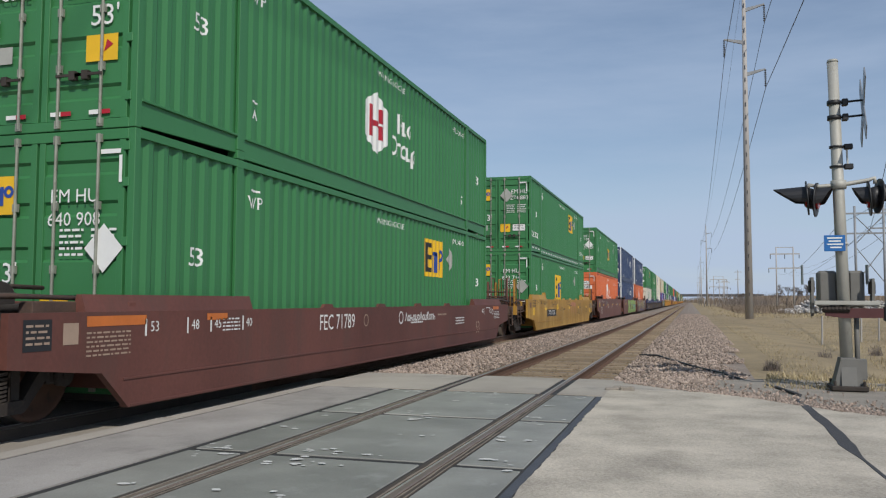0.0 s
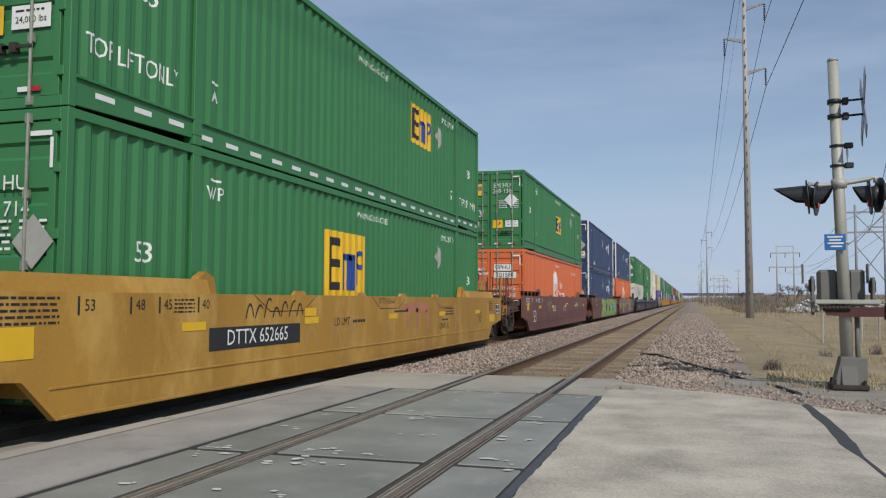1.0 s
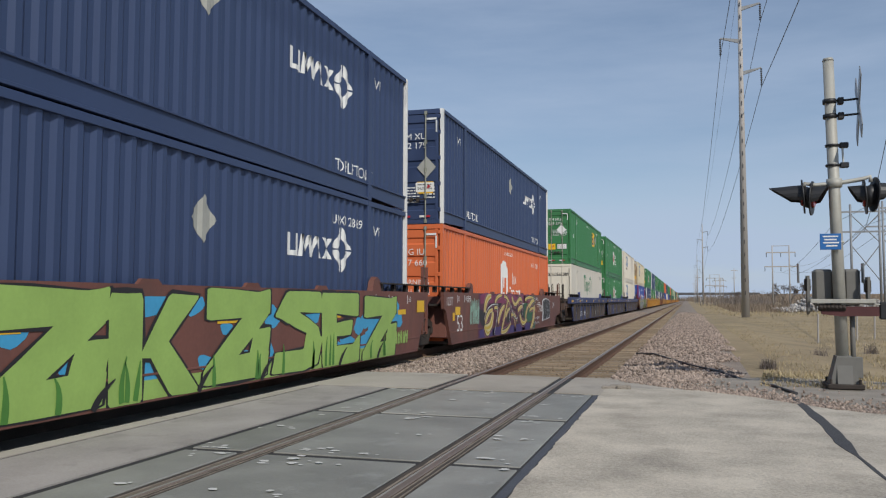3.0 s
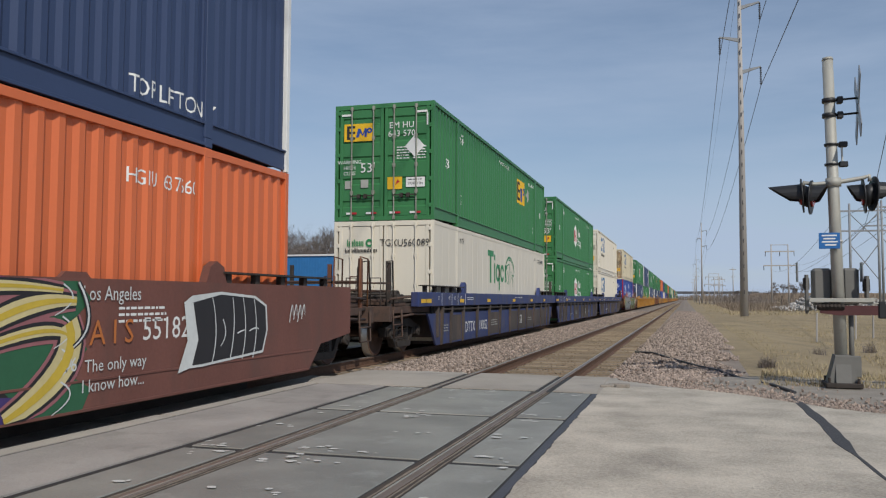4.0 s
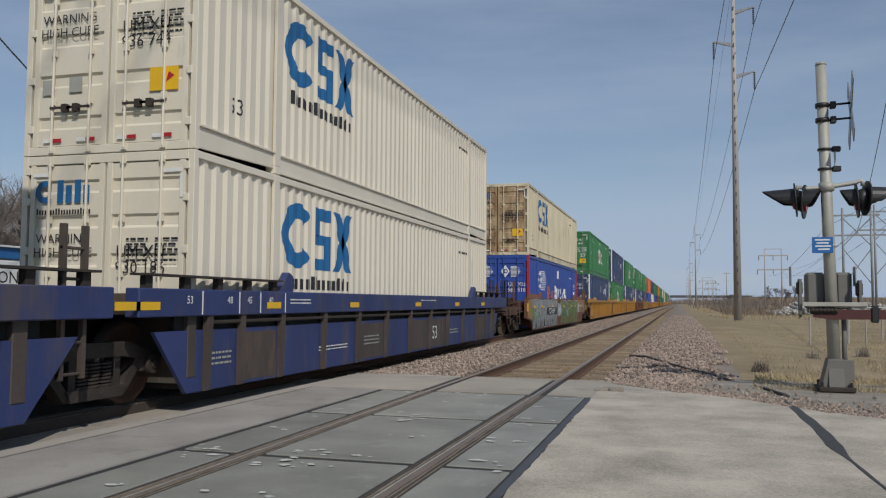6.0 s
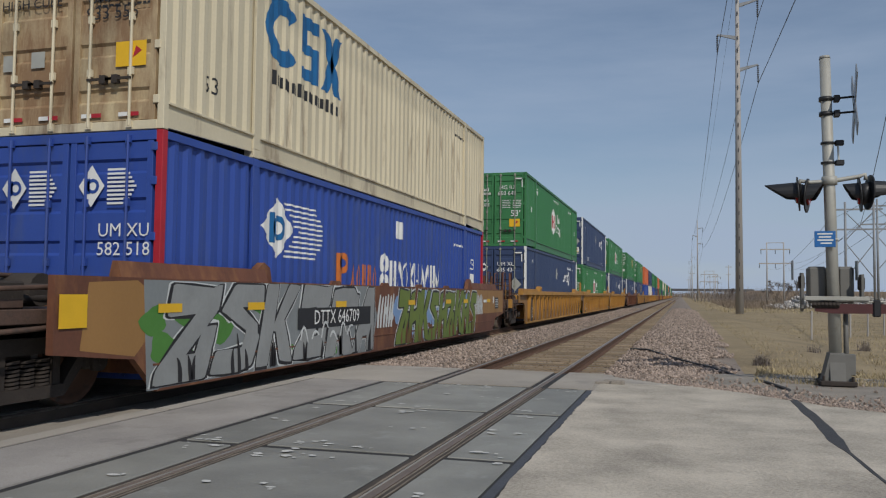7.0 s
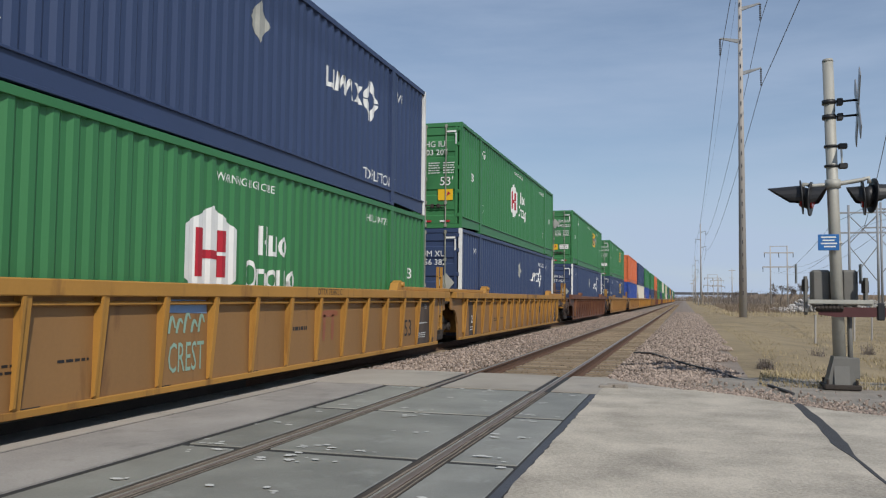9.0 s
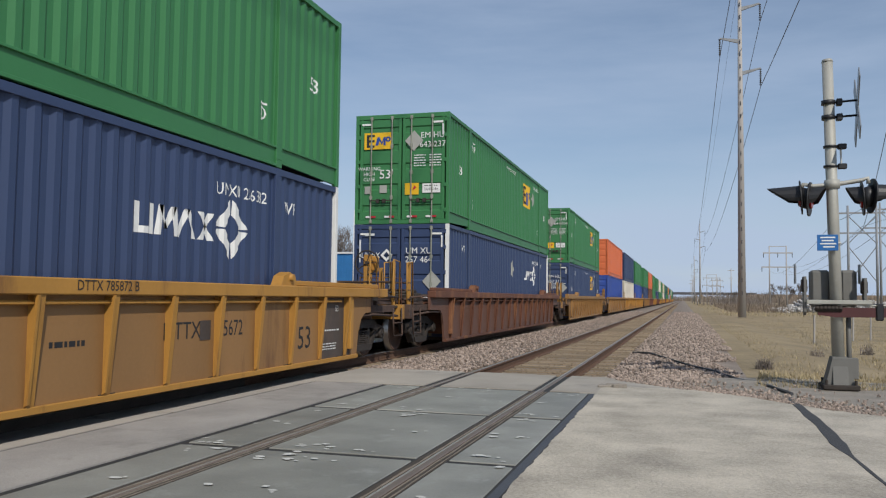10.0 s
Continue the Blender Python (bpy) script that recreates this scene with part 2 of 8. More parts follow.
def build_road():
    edge = [(-1.08, 12.0), (-0.6, 11.88), (0.15, 11.8), (0.5, 11.55), (0.76, 11.3), (1.0, 10.95), (1.23, 10.7), (1.6, 10.25), (2.07, 9.9), (3.0, 9.3), (4.5, 8.8), (8, 8.2), (40, 7.6)]
    rnd = random.Random(3)
    dense = []
    for (x0, y0), (x1, y1) in zip(edge, edge[1:]):
        k = max(1, min(14, int(math.hypot(x1 - x0, y1 - y0) / 0.12)))
        for i in range(k):
            dense.append((x0 + (x1 - x0) * i / k, y0 + (y1 - y0) * i / k + rnd.uniform(-0.045, 0.045)))
    left = [(-1.09 + 0.02 * noise.noise((y * 1.7, 7, 0)) + rnd.uniform(-0.008, 0.012), y) for y in np.arange(-12, 11.9, 0.09)]
    bm = bmesh.new()
    prism(bm, left + dense + [(40, 7.6), (40, -12)], "z", -0.2, 0.0)
    tagged(part("road", bm, M["road"]), "worn pale concrete road surface with a ragged edge", "road", kind="structure")
    bm = bmesh.new()
    prism(bm, [(-60, -12), (-9.0, -12), (-9.0, 13.0), (-60, 13.0)], "z", -0.2, 0.0)
    tagged(part("road", bm, M["road"]), "pale concrete road beyond the tracks", "road", kind="structure")
    # concrete pads that frame the crossing
    bm = bmesh.new()
    for x0, x1 in ((-9.0, -7.95), (-7.70, -6.40), (-5.26, -3.46), (-3.22, -1.94), (-1.70, -1.14)):
        pts = [(x0, 10.965), (x1, 10.965), (x1, 13.2 + rnd.uniform(-0.05, 0.05)), ((x0 + x1) / 2, 13.2 + rnd.uniform(-0.08, 0.08)), (x0, 13.2 + rnd.uniform(-0.05, 0.05))]
        prism(bm, pts, "z", -0.2, 0.0)
    prism(bm, [(-1.12, 12.03), (0.1, 11.86), (-0.2, 12.3), (-0.7, 12.9), (-1.12, 13.15)], "z", -0.2, -0.012)
    prism(bm, [(-1.3, 10.91), (-1.0, 10.91), (-0.95, 13.1), (-1.3, 13.1)], "z", -0.2, -0.006)
    y = -12.0
    while y < 13.0:
        y1 = min(y + 2.44, 13.1)
        prism(bm, [(-5.28 + rnd.uniform(-0.03, 0.03), y + 0.02), (-5.095, y + 0.02), (-5.095, y1 - 0.02), (-5.28 + rnd.uniform(-0.03, 0.03), y1 - 0.02)], "z", -0.2, -0.004)
        y = y1
    bmesh.ops.recalc_face_normals(bm, faces=bm.faces[:])
    tagged(part("pavement", bm, M["concrete"]), "pale concrete infill between and around the crossing panels", "pavement", kind="structure")
    bm = bmesh.new()
    prism(bm, [(-5.03, -12), (-4.04, -12), (-4.04, 10.92), (-5.03, 10.92)], "z", -0.2, 0.0)
    tagged(part("pavement", bm, M["infill"]), "greyish worn concrete strip between the two tracks", "pavement", kind="structure")
    bm = bmesh.new()
    prism(bm, [(-5.2, -12), (-1.0, -12), (-1.0, 13.1), (-5.2, 13.1)], "z", -0.3, -0.012)
    prism(bm, [(-9.0, -12), (-5.2, -12), (-5.2, 13.1), (-9.0, 13.1)], "z", -0.4, -0.19)
    tagged(part("track_bed", bm, M["rubber"]), "dark bed in the gaps of the crossing", "track bed", kind="structure")
    bm = bmesh.new()
    for x0, x1 in ((-6.19, -5.30), (-8.95, -7.90)):
        y = -12.0
        while y < 13.0:
            y1 = min(y + 2.44, 13.1)
            prism(bm, [(x0, y + 0.03), (x1, y + 0.03), (x1, y1 - 0.03), (x0, y1 - 0.03)], "z", -0.4, -0.115)
            y = y1
    tagged(part("pavement", bm, M["concrete"]), "lower pale concrete beside the far rails", "pavement", kind="structure")
    bm = bmesh.new()
    box(bm, -1.172, -1.10, -12, 10.9, -0.1, -0.007, 0.004)
    tagged(part("edge_strip", bm, M["edge"]), "dark slate edge strip of the crossing", "edge strip", kind="structure")
    # gravel shoulder between road and grass
    bm = bmesh.new()
    prism(bm, [(-1.0, 13.3), (-0.9, 12.0), (0.2, 11.6), (1.2, 10.4), (2.2, 9.5), (5, 8.3), (12, 7.6), (12, 8.9), (6, 10.2), (3.8, 12.6), (3.2, 14.2), (1.4, 14.6)], "z", -0.2, -0.03)
    tagged(part("shoulder", bm, M["gravel"]), "gravel shoulder along the road", "gravel", kind="structure")
    # tar seam
    bm = bmesh.new()
    pts = []
    ys = np.linspace(11.4, 2.0, 60)
    for i, y in enumerate(ys):
        w = (0.035 + 0.010 * (11.4 - y) + 0.025 * noise.noise((y * 1.3, 3, 0))) if y > 7.9 else 0.014 + 0.055 * max(0.0, (y - 7.2) / 0.7) + 0.008 * noise.noise((y * 2.0, 5, 0))
        pts.append((1.29 + 0.05 * noise.noise((y * 0.6, 0, 0)), y, w))
    prism(bm, [(x + w, y) for x, y, w in pts] + [(x - w, y) for x, y, w in pts[::-1]], "z", -0.01, 0.004)
    tagged(part("tar_seam", bm, M["tar"]), "dark tar-filled seam in the concrete road", "road seam", kind="structure")


def rail_profile(cx):
    h = [(0.075, -0.17), (0.075, -0.155), (0.012, -0.135), (0.012, -0.045), (0.037, -0.035), (0.037, -0.008), (0.030, 0.0)]
    return [(cx + x, z) for x, z in h] + [(cx - x, z) for x, z in h[::-1]]


def build_track(cx, label):
    top = thing("railway_track", label, "railway track", kind="structure")
    for sx in (-1, 1):
        bm = bmesh.new()
        fs = prism(bm, rail_profile(cx + sx * GAUGE_HALF), "y", -400, 2400)
        for f in fs:
            if f.calc_center_median().z > -0.006:
                f.material_index = 1
        part("rail", bm, [M["rail"], M["rail_top"]], top, "rusty steel rail with a polished head")
    return top


def build_crossing(cx, inner_to, outer_to, label, field=True):
    """Grey rubber crossing panels beside and between the rails of one track."""
    top = thing("crossing_surface", label, "rail crossing", kind="structure")
    rnd = random.Random(int(-cx * 10))
    lo, hi = cx - GAUGE_HALF, cx + GAUGE_HALF
    strips = [(outer_to, lo - 0.115), (lo + 0.12, hi - 0.12)] + ([(hi + 0.115, inner_to)] if field else [])
    for x0, x1 in strips:
        for j in range(9):
            y1 = 10.89 - 2.44 * j
            bm = bmesh.new()
            box(bm, x0 + 0.012, x1 - 0.012, y1 - 2.44 + 0.055, y1 - 0.055, -0.06, -0.002 + rnd.uniform(-0.002, 0.002), 0.006)
            piece = part("panel", bm, M["panel"], top)
            if j < 4:
                bm = bmesh.new()
                w = x1 - x0
                level = 0.002
                for _ in range(15 if w > 0.9 else 9):
                    px, py = x0 + rnd.uniform(0.1, 0.9) * w, y1 - 2.44 * rnd.choice((0.07, 0.12, 0.5, 0.88, 0.93)) + rnd.uniform(-0.06, 0.06)
                    for _ in range(rnd.choice((1, 1, 2, 3))):
                        r = rnd.uniform(0.012, 0.034)
                        qx, qy = px + rnd.uniform(-0.06, 0.06), py + rnd.uniform(-0.06, 0.06)
                        flat_k = rnd.uniform(0, 6)
                        level += 0.0004
                        vs = [bm.verts.new((min(max(qx + r * 1.3 * math.cos(t) * (1 + 0.3 * math.sin(2 * t + flat_k)), x0 + 0.03), x1 - 0.03), qy + r * math.sin(t), level)) for t in [2 * math.pi * i / 9 for i in range(9)]]
                        bm.faces.new(vs)
                part("worn_spot", bm, M["pale_mark"], piece, "pale worn spots on the panel")
    for sx, x in ((-1, lo), (1, hi)):
        bm = bmesh.new()
        box(bm, x - 0.115, x - 0.040, -12, 10.9, -0.12, -0.009)
        box(bm, x + 0.040, x + 0.115, -12, 10.9, -0.12, -0.009)
        part("flangeway_filler", bm, M["filler"], top, "dark rubber filler along the rail")
        # pale grit packed along the head, and the shiny running edge
        for k, (dx, half) in enumerate(((-0.062, 0.011), (0.058, 0.008), (0.098, 0.005))):
            bm = bmesh.new()
            ys = np.arange(-2.0, 10.9, 0.08)
            row = [(x + dx + 0.006 * noise.noise((y * 2.1, k + sx, 1)), y, half * max(0.15, 0.8 + 0.9 * noise.noise((y * 3.3, k + 2 * sx, 4)))) for y in ys]
            prism(bm, [(a + b, y) for a, y, b in row] + [(a - b, y) for a, y, b in row[::-1]], "z", -0.02, -0.005)
            part("grit_strip", bm, M["grit"], top, "pale grit packed beside the rail head")
        bm = bmesh.new()
        prism(bm, [(x - sx * 0.028, -12), (x - sx * 0.012, -12), (x - sx * 0.012, 60), (x - sx * 0.028, 60)], "z", -0.004, 0.003)
        bmesh.ops.recalc_face_normals(bm, faces=bm.faces[:])
        part("running_band", bm, M["shiny"], top, "bright polished running band on the rail head")
    return top


build_ground()
build_road()
track_near = build_track(NEAR_TRACK, "empty near track on weathered wooden ties")
track_far = build_track(FAR_TRACK, "far track that carries the train")
build_crossing(NEAR_TRACK, -1.18, -3.96, "grey rubber panels of the near track's crossing")
build_crossing(FAR_TRACK, -5.08, -8.95, "grey rubber panels of the far track's crossing", False)
# ---- paints of the train ----
PAINT = {
    "green": (0.041, 0.190, 0.064), "navy": (0.034, 0.056, 0.128), "orange": (0.66, 0.155, 0.052), "white": (0.74, 0.68, 0.56),
    "cream": (0.70, 0.62, 0.44), "blue": (0.030, 0.075, 0.34), "maroon": (0.195, 0.076, 0.056), "rust_red": (0.17, 0.065, 0.035),
    "yellow": (0.45, 0.235, 0.032), "amber": (0.47, 0.235, 0.045), "amber_panel": (0.31, 0.165, 0.060), "rust_panel": (0.15, 0.070, 0.045), "car_blue": (0.032, 0.050, 0.165), "slate": (0.085, 0.066, 0.056),
    "dull_amber": (0.36, 0.19, 0.06)}
for key, rgb in PAINT.items():
    worn = key in ("cream", "maroon", "rust_red", "yellow", "amber", "slate", "dull_amber", "car_blue", "amber_panel", "rust_panel")
    M[key] = mat(key + "_paint", rgb, 0.50 if not worn else 0.62, dark=0.86 if not worn else 0.72, scale=1.1, fine=26, bump=0.08, streak=5.0,
                 stain=RUST if key in ("cream", "maroon", "rust_red", "yellow", "amber", "dull_amber", "amber_panel", "rust_panel") else tuple(c * 0.6 for c in rgb), amount=0.55 if worn else 0.22)
M["maroon"] = mat("maroon_paint", PAINT["maroon"], 0.66, dark=0.55, scale=0.9, fine=22, bump=0.12, streak=3.0, stain=(0.115, 0.055, 0.042), amount=0.75, grain=0.6)
M["oxide"] = mat("red_oxide_paint", (0.150, 0.052, 0.038), 0.66, dark=0.5, scale=0.9, fine=22, bump=0.12, streak=3.0, stain=(0.095, 0.045, 0.034), amount=0.8, grain=0.65)
M["yellow"] = mat("faded_yellow_paint", PAINT["yellow"], 0.6, dark=0.62, scale=0.8, fine=24, bump=0.1, streak=2.2, stain=(0.56, 0.35, 0.09), amount=0.85, grain=0.6)
M["rust_red"] = mat("rust_red_paint", PAINT["rust_red"], 0.7, dark=0.5, scale=1.4, fine=24, bump=0.15, streak=3.0, stain=(0.27, 0.12, 0.045), amount=0.8, grain=0.6)
M["car_blue"] = mat("dirty_blue_paint", PAINT["car_blue"], 0.6, dark=0.55, scale=1.5, fine=24, bump=0.1, streak=3.5, stain=(0.085, 0.07, 0.075), amount=0.75)
M["slate"] = mat("grimy_slate_paint", PAINT["slate"], 0.7, dark=0.45, scale=1.6, fine=22, bump=0.15, streak=3.0, stain=(0.13, 0.085, 0.06), amount=0.75, grain=0.6)
M["cream_door"] = mat("rusted_cream_paint", (0.62, 0.50, 0.30), 0.7, dark=0.55, scale=1.8, fine=30, bump=0.2, streak=4.0, stain=(0.17, 0.075, 0.03), amount=1.5, grain=0.6)
M["blue"] = mat("bright_blue_paint", PAINT["blue"], 0.5, dark=0.75, scale=1.3, fine=26, bump=0.08, streak=4.0, stain=(0.055, 0.085, 0.22), amount=0.7)
M["rod"] = mat("weathered_lock_rod", (0.33, 0.34, 0.28), 0.6, 0.2, dark=0.55, scale=6, bump=0.1, stain=RUST, amount=0.5)
M["mark_white"] = mat("white_lettering", (0.78, 0.78, 0.75), 0.6, dark=0.85, scale=5, bump=0)
M["mark_black"] = mat("black_lettering", (0.02, 0.02, 0.022), 0.6, scale=5, bump=0)
M["mark_red"] = mat("red_lettering", (0.45, 0.015, 0.03), 0.5, scale=5, bump=0)
M["mark_blue"] = mat("blue_lettering", (0.02, 0.07, 0.33), 0.5, scale=5, bump=0)
M["mark_teal"] = mat("teal_lettering", (0.01, 0.13, 0.33), 0.5, scale=5, bump=0)
M["mark_green"] = mat("green_lettering", (0.03, 0.27, 0.09), 0.5, scale=5, bump=0)
M["mark_yellow"] = mat("yellow_panel", (0.80, 0.47, 0.015), 0.5, dark=0.85, scale=5, bump=0)
M["mark_orange"] = mat("orange_lettering", (0.62, 0.17, 0.03), 0.5, scale=5, bump=0)
M["mark_grey"] = mat("grey_plate", (0.40, 0.40, 0.36), 0.6, scale=5, bump=0)
M["mark_tan"] = mat("faded_tan_stencil", (0.42, 0.30, 0.22), 0.7, scale=5, bump=0)
M["galv"] = mat("galvanised_rod", (0.62, 0.62, 0.58), 0.5, 0.3, scale=12, bump=0.1, stain=RUST, amount=0.3)
# near-black for box floor frames, and for shade painted under the blue sills
M["frame_and_shade_black"] = mat("frame_and_shade_black", (0.012, 0.012, 0.012), 0.9, scale=5, bump=0.1)
M["truck_iron"] = mat("grimy_cast_iron", (0.052, 0.041, 0.034), 0.8, 0.1, dark=0.5, scale=5, fine=40, bump=0.4, stain=(0.10, 0.07, 0.052), amount=0.4)
M["end_grime"] = mat("rusty_end_grime", (0.105, 0.062, 0.045), 0.85, dark=0.45, scale=4, fine=40, bump=0.3, stain=GRIME, amount=0.7, grain=0.6)
M["signal_rubber"] = mat("old_rubber", (0.03, 0.028, 0.027), 0.7, scale=8, bump=0.1)
M["wheel_tread"] = mat("bright_wheel_tread", (0.45, 0.42, 0.39), 0.35, 0.9, scale=5, bump=0.1)
M["wheel_face"] = mat("rusty_wheel_face", (0.12, 0.065, 0.042), 0.85, scale=4, fine=40, bump=0.3, stain=GRIME, amount=0.6)

TEXTS = {}


def text_mesh(s):
    """The built-in font's outline of a line of text as flat faces, one metre high, centred."""
    if s not in TEXTS:
        cu = bpy.data.curves.new("t", 'FONT')
        cu.body, cu.align_x, cu.align_y, cu.resolution_u = s, 'CENTER', 'CENTER', 2
        ob = bpy.data.objects.new("t", cu)
        scene.collection.objects.link(ob)
        me = bpy.data.meshes.new_from_object(ob)
        TEXTS[s] = ([tuple(v.co) for v in me.vertices], [tuple(p.vertices) for p in me.polygons])
        bpy.data.objects.remove(ob)
        bpy.data.meshes.remove(me)
        bpy.data.curves.remove(cu)
    return TEXTS[s]


def flat_text(bm, s, u, v, size, squeeze=1.0):
    vs, ps = text_mesh(s)
    k = size / 0.69
    made = [bm.verts.new((u + x * k * squeeze, v + y * k, 0)) for x, y, _ in vs]
    for p in ps:
        bm.faces.new([made[i] for i in p])


def flat_poly(bm, pts):
    bm.faces.new([bm.verts.new((u, v, 0)) for u, v in pts])


def flat_rect(bm, u0, u1, v0, v1):
    flat_poly(bm, [(u0, v0), (u1, v0), (u1, v1), (u0, v1)])


def flat_ring(bm, u, v, r0, r1, n=20, a0=0.0, a1=360.0, sx=1.0):
    pts = [(radians(a0 + (a1 - a0) * i / n)) for i in range(n + 1)]
    for a, b in zip(pts, pts[1:]):
        flat_poly(bm, [(u + sx * r0 * math.cos(a), v + r0 * math.sin(a)), (u + sx * r1 * math.cos(a), v + r1 * math.sin(a)), (u + sx * r1 * math.cos(b), v + r1 * math.sin(b)), (u + sx * r0 * math.cos(b), v + r0 * math.sin(b))])


def bars(bm, u0, u1, v0, v1, rows, seed=1):
    """Rows of short plain bars that stand for small print."""
    rnd = random.Random(seed)
    h = (v1 - v0) / rows
    for r in range(rows):
        u = u0
        while u < u1 - 0.02:
            w = min(rnd.uniform(0.03, 0.11), u1 - u)
            flat_rect(bm, u, u + w, v0 + r * h + 0.3 * h, v0 + r * h + 0.7 * h)
            u += w + 0.022


def word_blocks(bm, u0, u1, v0, v1, n, seed=1, heavy=0.3):
    """A wordmark as plain upright bars, two for each sign."""
    rnd = random.Random(seed)
    w = (u1 - u0) / n
    for i in range(n):
        a, b = u0 + i * w + 0.04 * w, u0 + (i + 1) * w - 0.12 * w
        s = (b - a) * (heavy + 0.08)
        flat_rect(bm, a, a + s, v0, v1 if i == 0 or rnd.random() < 0.35 else v0 + 0.76 * (v1 - v0))
        flat_rect(bm, b - s, b, v0, v0 + (0.76 if rnd.random() < 0.8 else 1.0) * (v1 - v0))


def shapes(bm, u0, u1, v0, v1, codes, heavy=0.24):
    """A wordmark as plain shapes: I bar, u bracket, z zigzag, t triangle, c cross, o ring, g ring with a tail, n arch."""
    w = (u1 - u0) / len(codes)
    for i, k in enumerate(codes):
        big = k.isupper()
        a, b = u0 + i * w + 0.05 * w, u0 + (i + 1) * w - 0.09 * w
        top = v1 if big else v0 + 0.72 * (v1 - v0)
        s, h, k = (b - a) * heavy, top - v0, k.lower()
        mid = (a + b) / 2
        if k == "i":
            flat_rect(bm, a, a + 1.2 * s, v0, top)
            flat_rect(bm, a + 1.7 * s, b - 0.2 * s, v0 + 0.38 * h, v0 + 0.38 * h + 0.8 * s)
            flat_rect(bm, b - 1.2 * s, b, v0, v0 + (1.0 if big else 0.6) * h)
        elif k == "u":
            flat_rect(bm, a, a + s, v0 + 0.9 * s, top)
            flat_rect(bm, a, b, v0, v0 + 0.9 * s)
            flat_rect(bm, b - s, b, v0 + 0.9 * s, top)
        elif k == "n":
            flat_rect(bm, a, a + s, v0, top)
            flat_rect(bm, a + s, b - s, top - 0.9 * s, top)
            flat_rect(bm, b - s, b, v0, top - 0.2 * h)
        elif k == "z":
            for x0, x1 in ((a, a + 0.5 * s), (mid, a + 0.5 * s), (mid, b - 0.5 * s), (b, b - 0.5 * s)):
                flat_poly(bm, [(x0 - s / 2, v0 if x0 != mid else v0 + 0.25 * h), (x0 + s / 2, v0 if x0 != mid else v0 + 0.25 * h), (x1 + s / 2, top), (x1 - s / 2, top)])
        elif k == "t":
            flat_poly(bm, [(a - s / 2, v0), (a + s / 2, v0), (mid + s / 2, top), (mid - s / 2, top)])
            flat_poly(bm, [(b - s / 2, v0), (b + s / 2, v0), (mid + s / 2, top), (mid - s / 2, top)])
        elif k == "c":
            flat_poly(bm, [(a, v0), (a + 1.2 * s, v0), (b, top), (b - 1.2 * s, top)])
            flat_poly(bm, [(b - 1.2 * s, v0), (b, v0), (a + 1.2 * s, top), (a, top)])
        else:
            r = h / 2
            flat_ring(bm, mid, v0 + r, r - 0.9 * s, r, 16, 0, 360, (b - a) / h)
            if k == "g":
                flat_rect(bm, a, a + s, v0 - 0.35 * h, v0 + r)


PITCH, DENT = 0.278, 0.036
BENDS = (0.0, 0.080, 0.140, 0.218)


def corr(y):
    """How far the corrugated sheet lies behind its outer face."""
    p = (y % PITCH)
    if p < BENDS[1]:
        return 0.0
    if p < BENDS[2]:
        return DENT * (p - BENDS[1]) / (BENDS[2] - BENDS[1])
    if p < BENDS[3]:
        return DENT
    return DENT * (1 - (p - BENDS[3]) / (PITCH - BENDS[3]))


def lay_side(bm, x_at, lift=0.004, fold=True):
    """Lays flat marks (u along the side, v up) on a side wall, following its folds."""
    if fold and bm.verts:
        us = [v.co.x for v in bm.verts]
        k0, k1 = int(min(us) / PITCH) - 1, int(max(us) / PITCH) + 1
        for k in range(k0, k1 + 1):
            for b in BENDS:
                y = k * PITCH + b
                if min(us) < y < max(us):
                    bmesh.ops.bisect_plane(bm, geom=bm.verts[:] + bm.edges[:] + bm.faces[:], plane_co=(y, 0, 0), plane_no=(1, 0, 0))
    for v in bm.verts:
        u, w = v.co.x, v.co.y
        v.co = (x_at - (corr(u) if fold else 0) + lift + v.co.z, u, w)
    return bm


def lay_end(bm, y_at):
    for v in bm.verts:
        v.co = (v.co.x, y_at, v.co.y)
    return bm


LONG, WIDE, TALL = 16.15, 2.591, 2.896
SHEET_X = WIDE / 2 - 0.030
POST_Y = 2.20


SINGLE = {"sticker", "reflector", "stripe"}


def islands(bm):
    """Splits a bmesh of separate marks into one bmesh for each."""
    left, out = set(bm.faces), []
    while left:
        todo, got = [next(f for f in bm.faces if f in left)], set()
        while todo:
            f = todo.pop()
            if f in got:
                continue
            got.add(f)
            todo += [g for v in f.verts for g in v.link_faces if g not in got]
        left -= got
        one, made = bmesh.new(), {}
        for f in sorted(got, key=lambda q: q.index):
            one.faces.new([made.setdefault(v, None) or made.update({v: one.verts.new(v.co)}) or made[v] for v in f.verts])
        out.append(one)
    bm.free()
    return out


def mark_parts(name, bm, material, parent, label):
    if name not in SINGLE:
        return part(name, bm, material, parent, label)
    bm.faces.index_update()
    return [part(name, one, material, parent, label.replace("strips", "strip").replace("two pale square stickers", "pale square sticker")) for one in islands(bm)][0]


def side_mark(parent, name, material, draw, label, lift=0.004, fold=True):
    bm = bmesh.new()
    draw(bm)
    return mark_parts(name, lay_side(bm, SHEET_X if fold else WIDE / 2 - 0.012, lift, fold), M[material], parent, label)


def end_mark(parent, name, material, draw, label, y=-0.006):
    bm = bmesh.new()
    draw(bm)
    return mark_parts(name, lay_end(bm, y), M[material], parent, label)


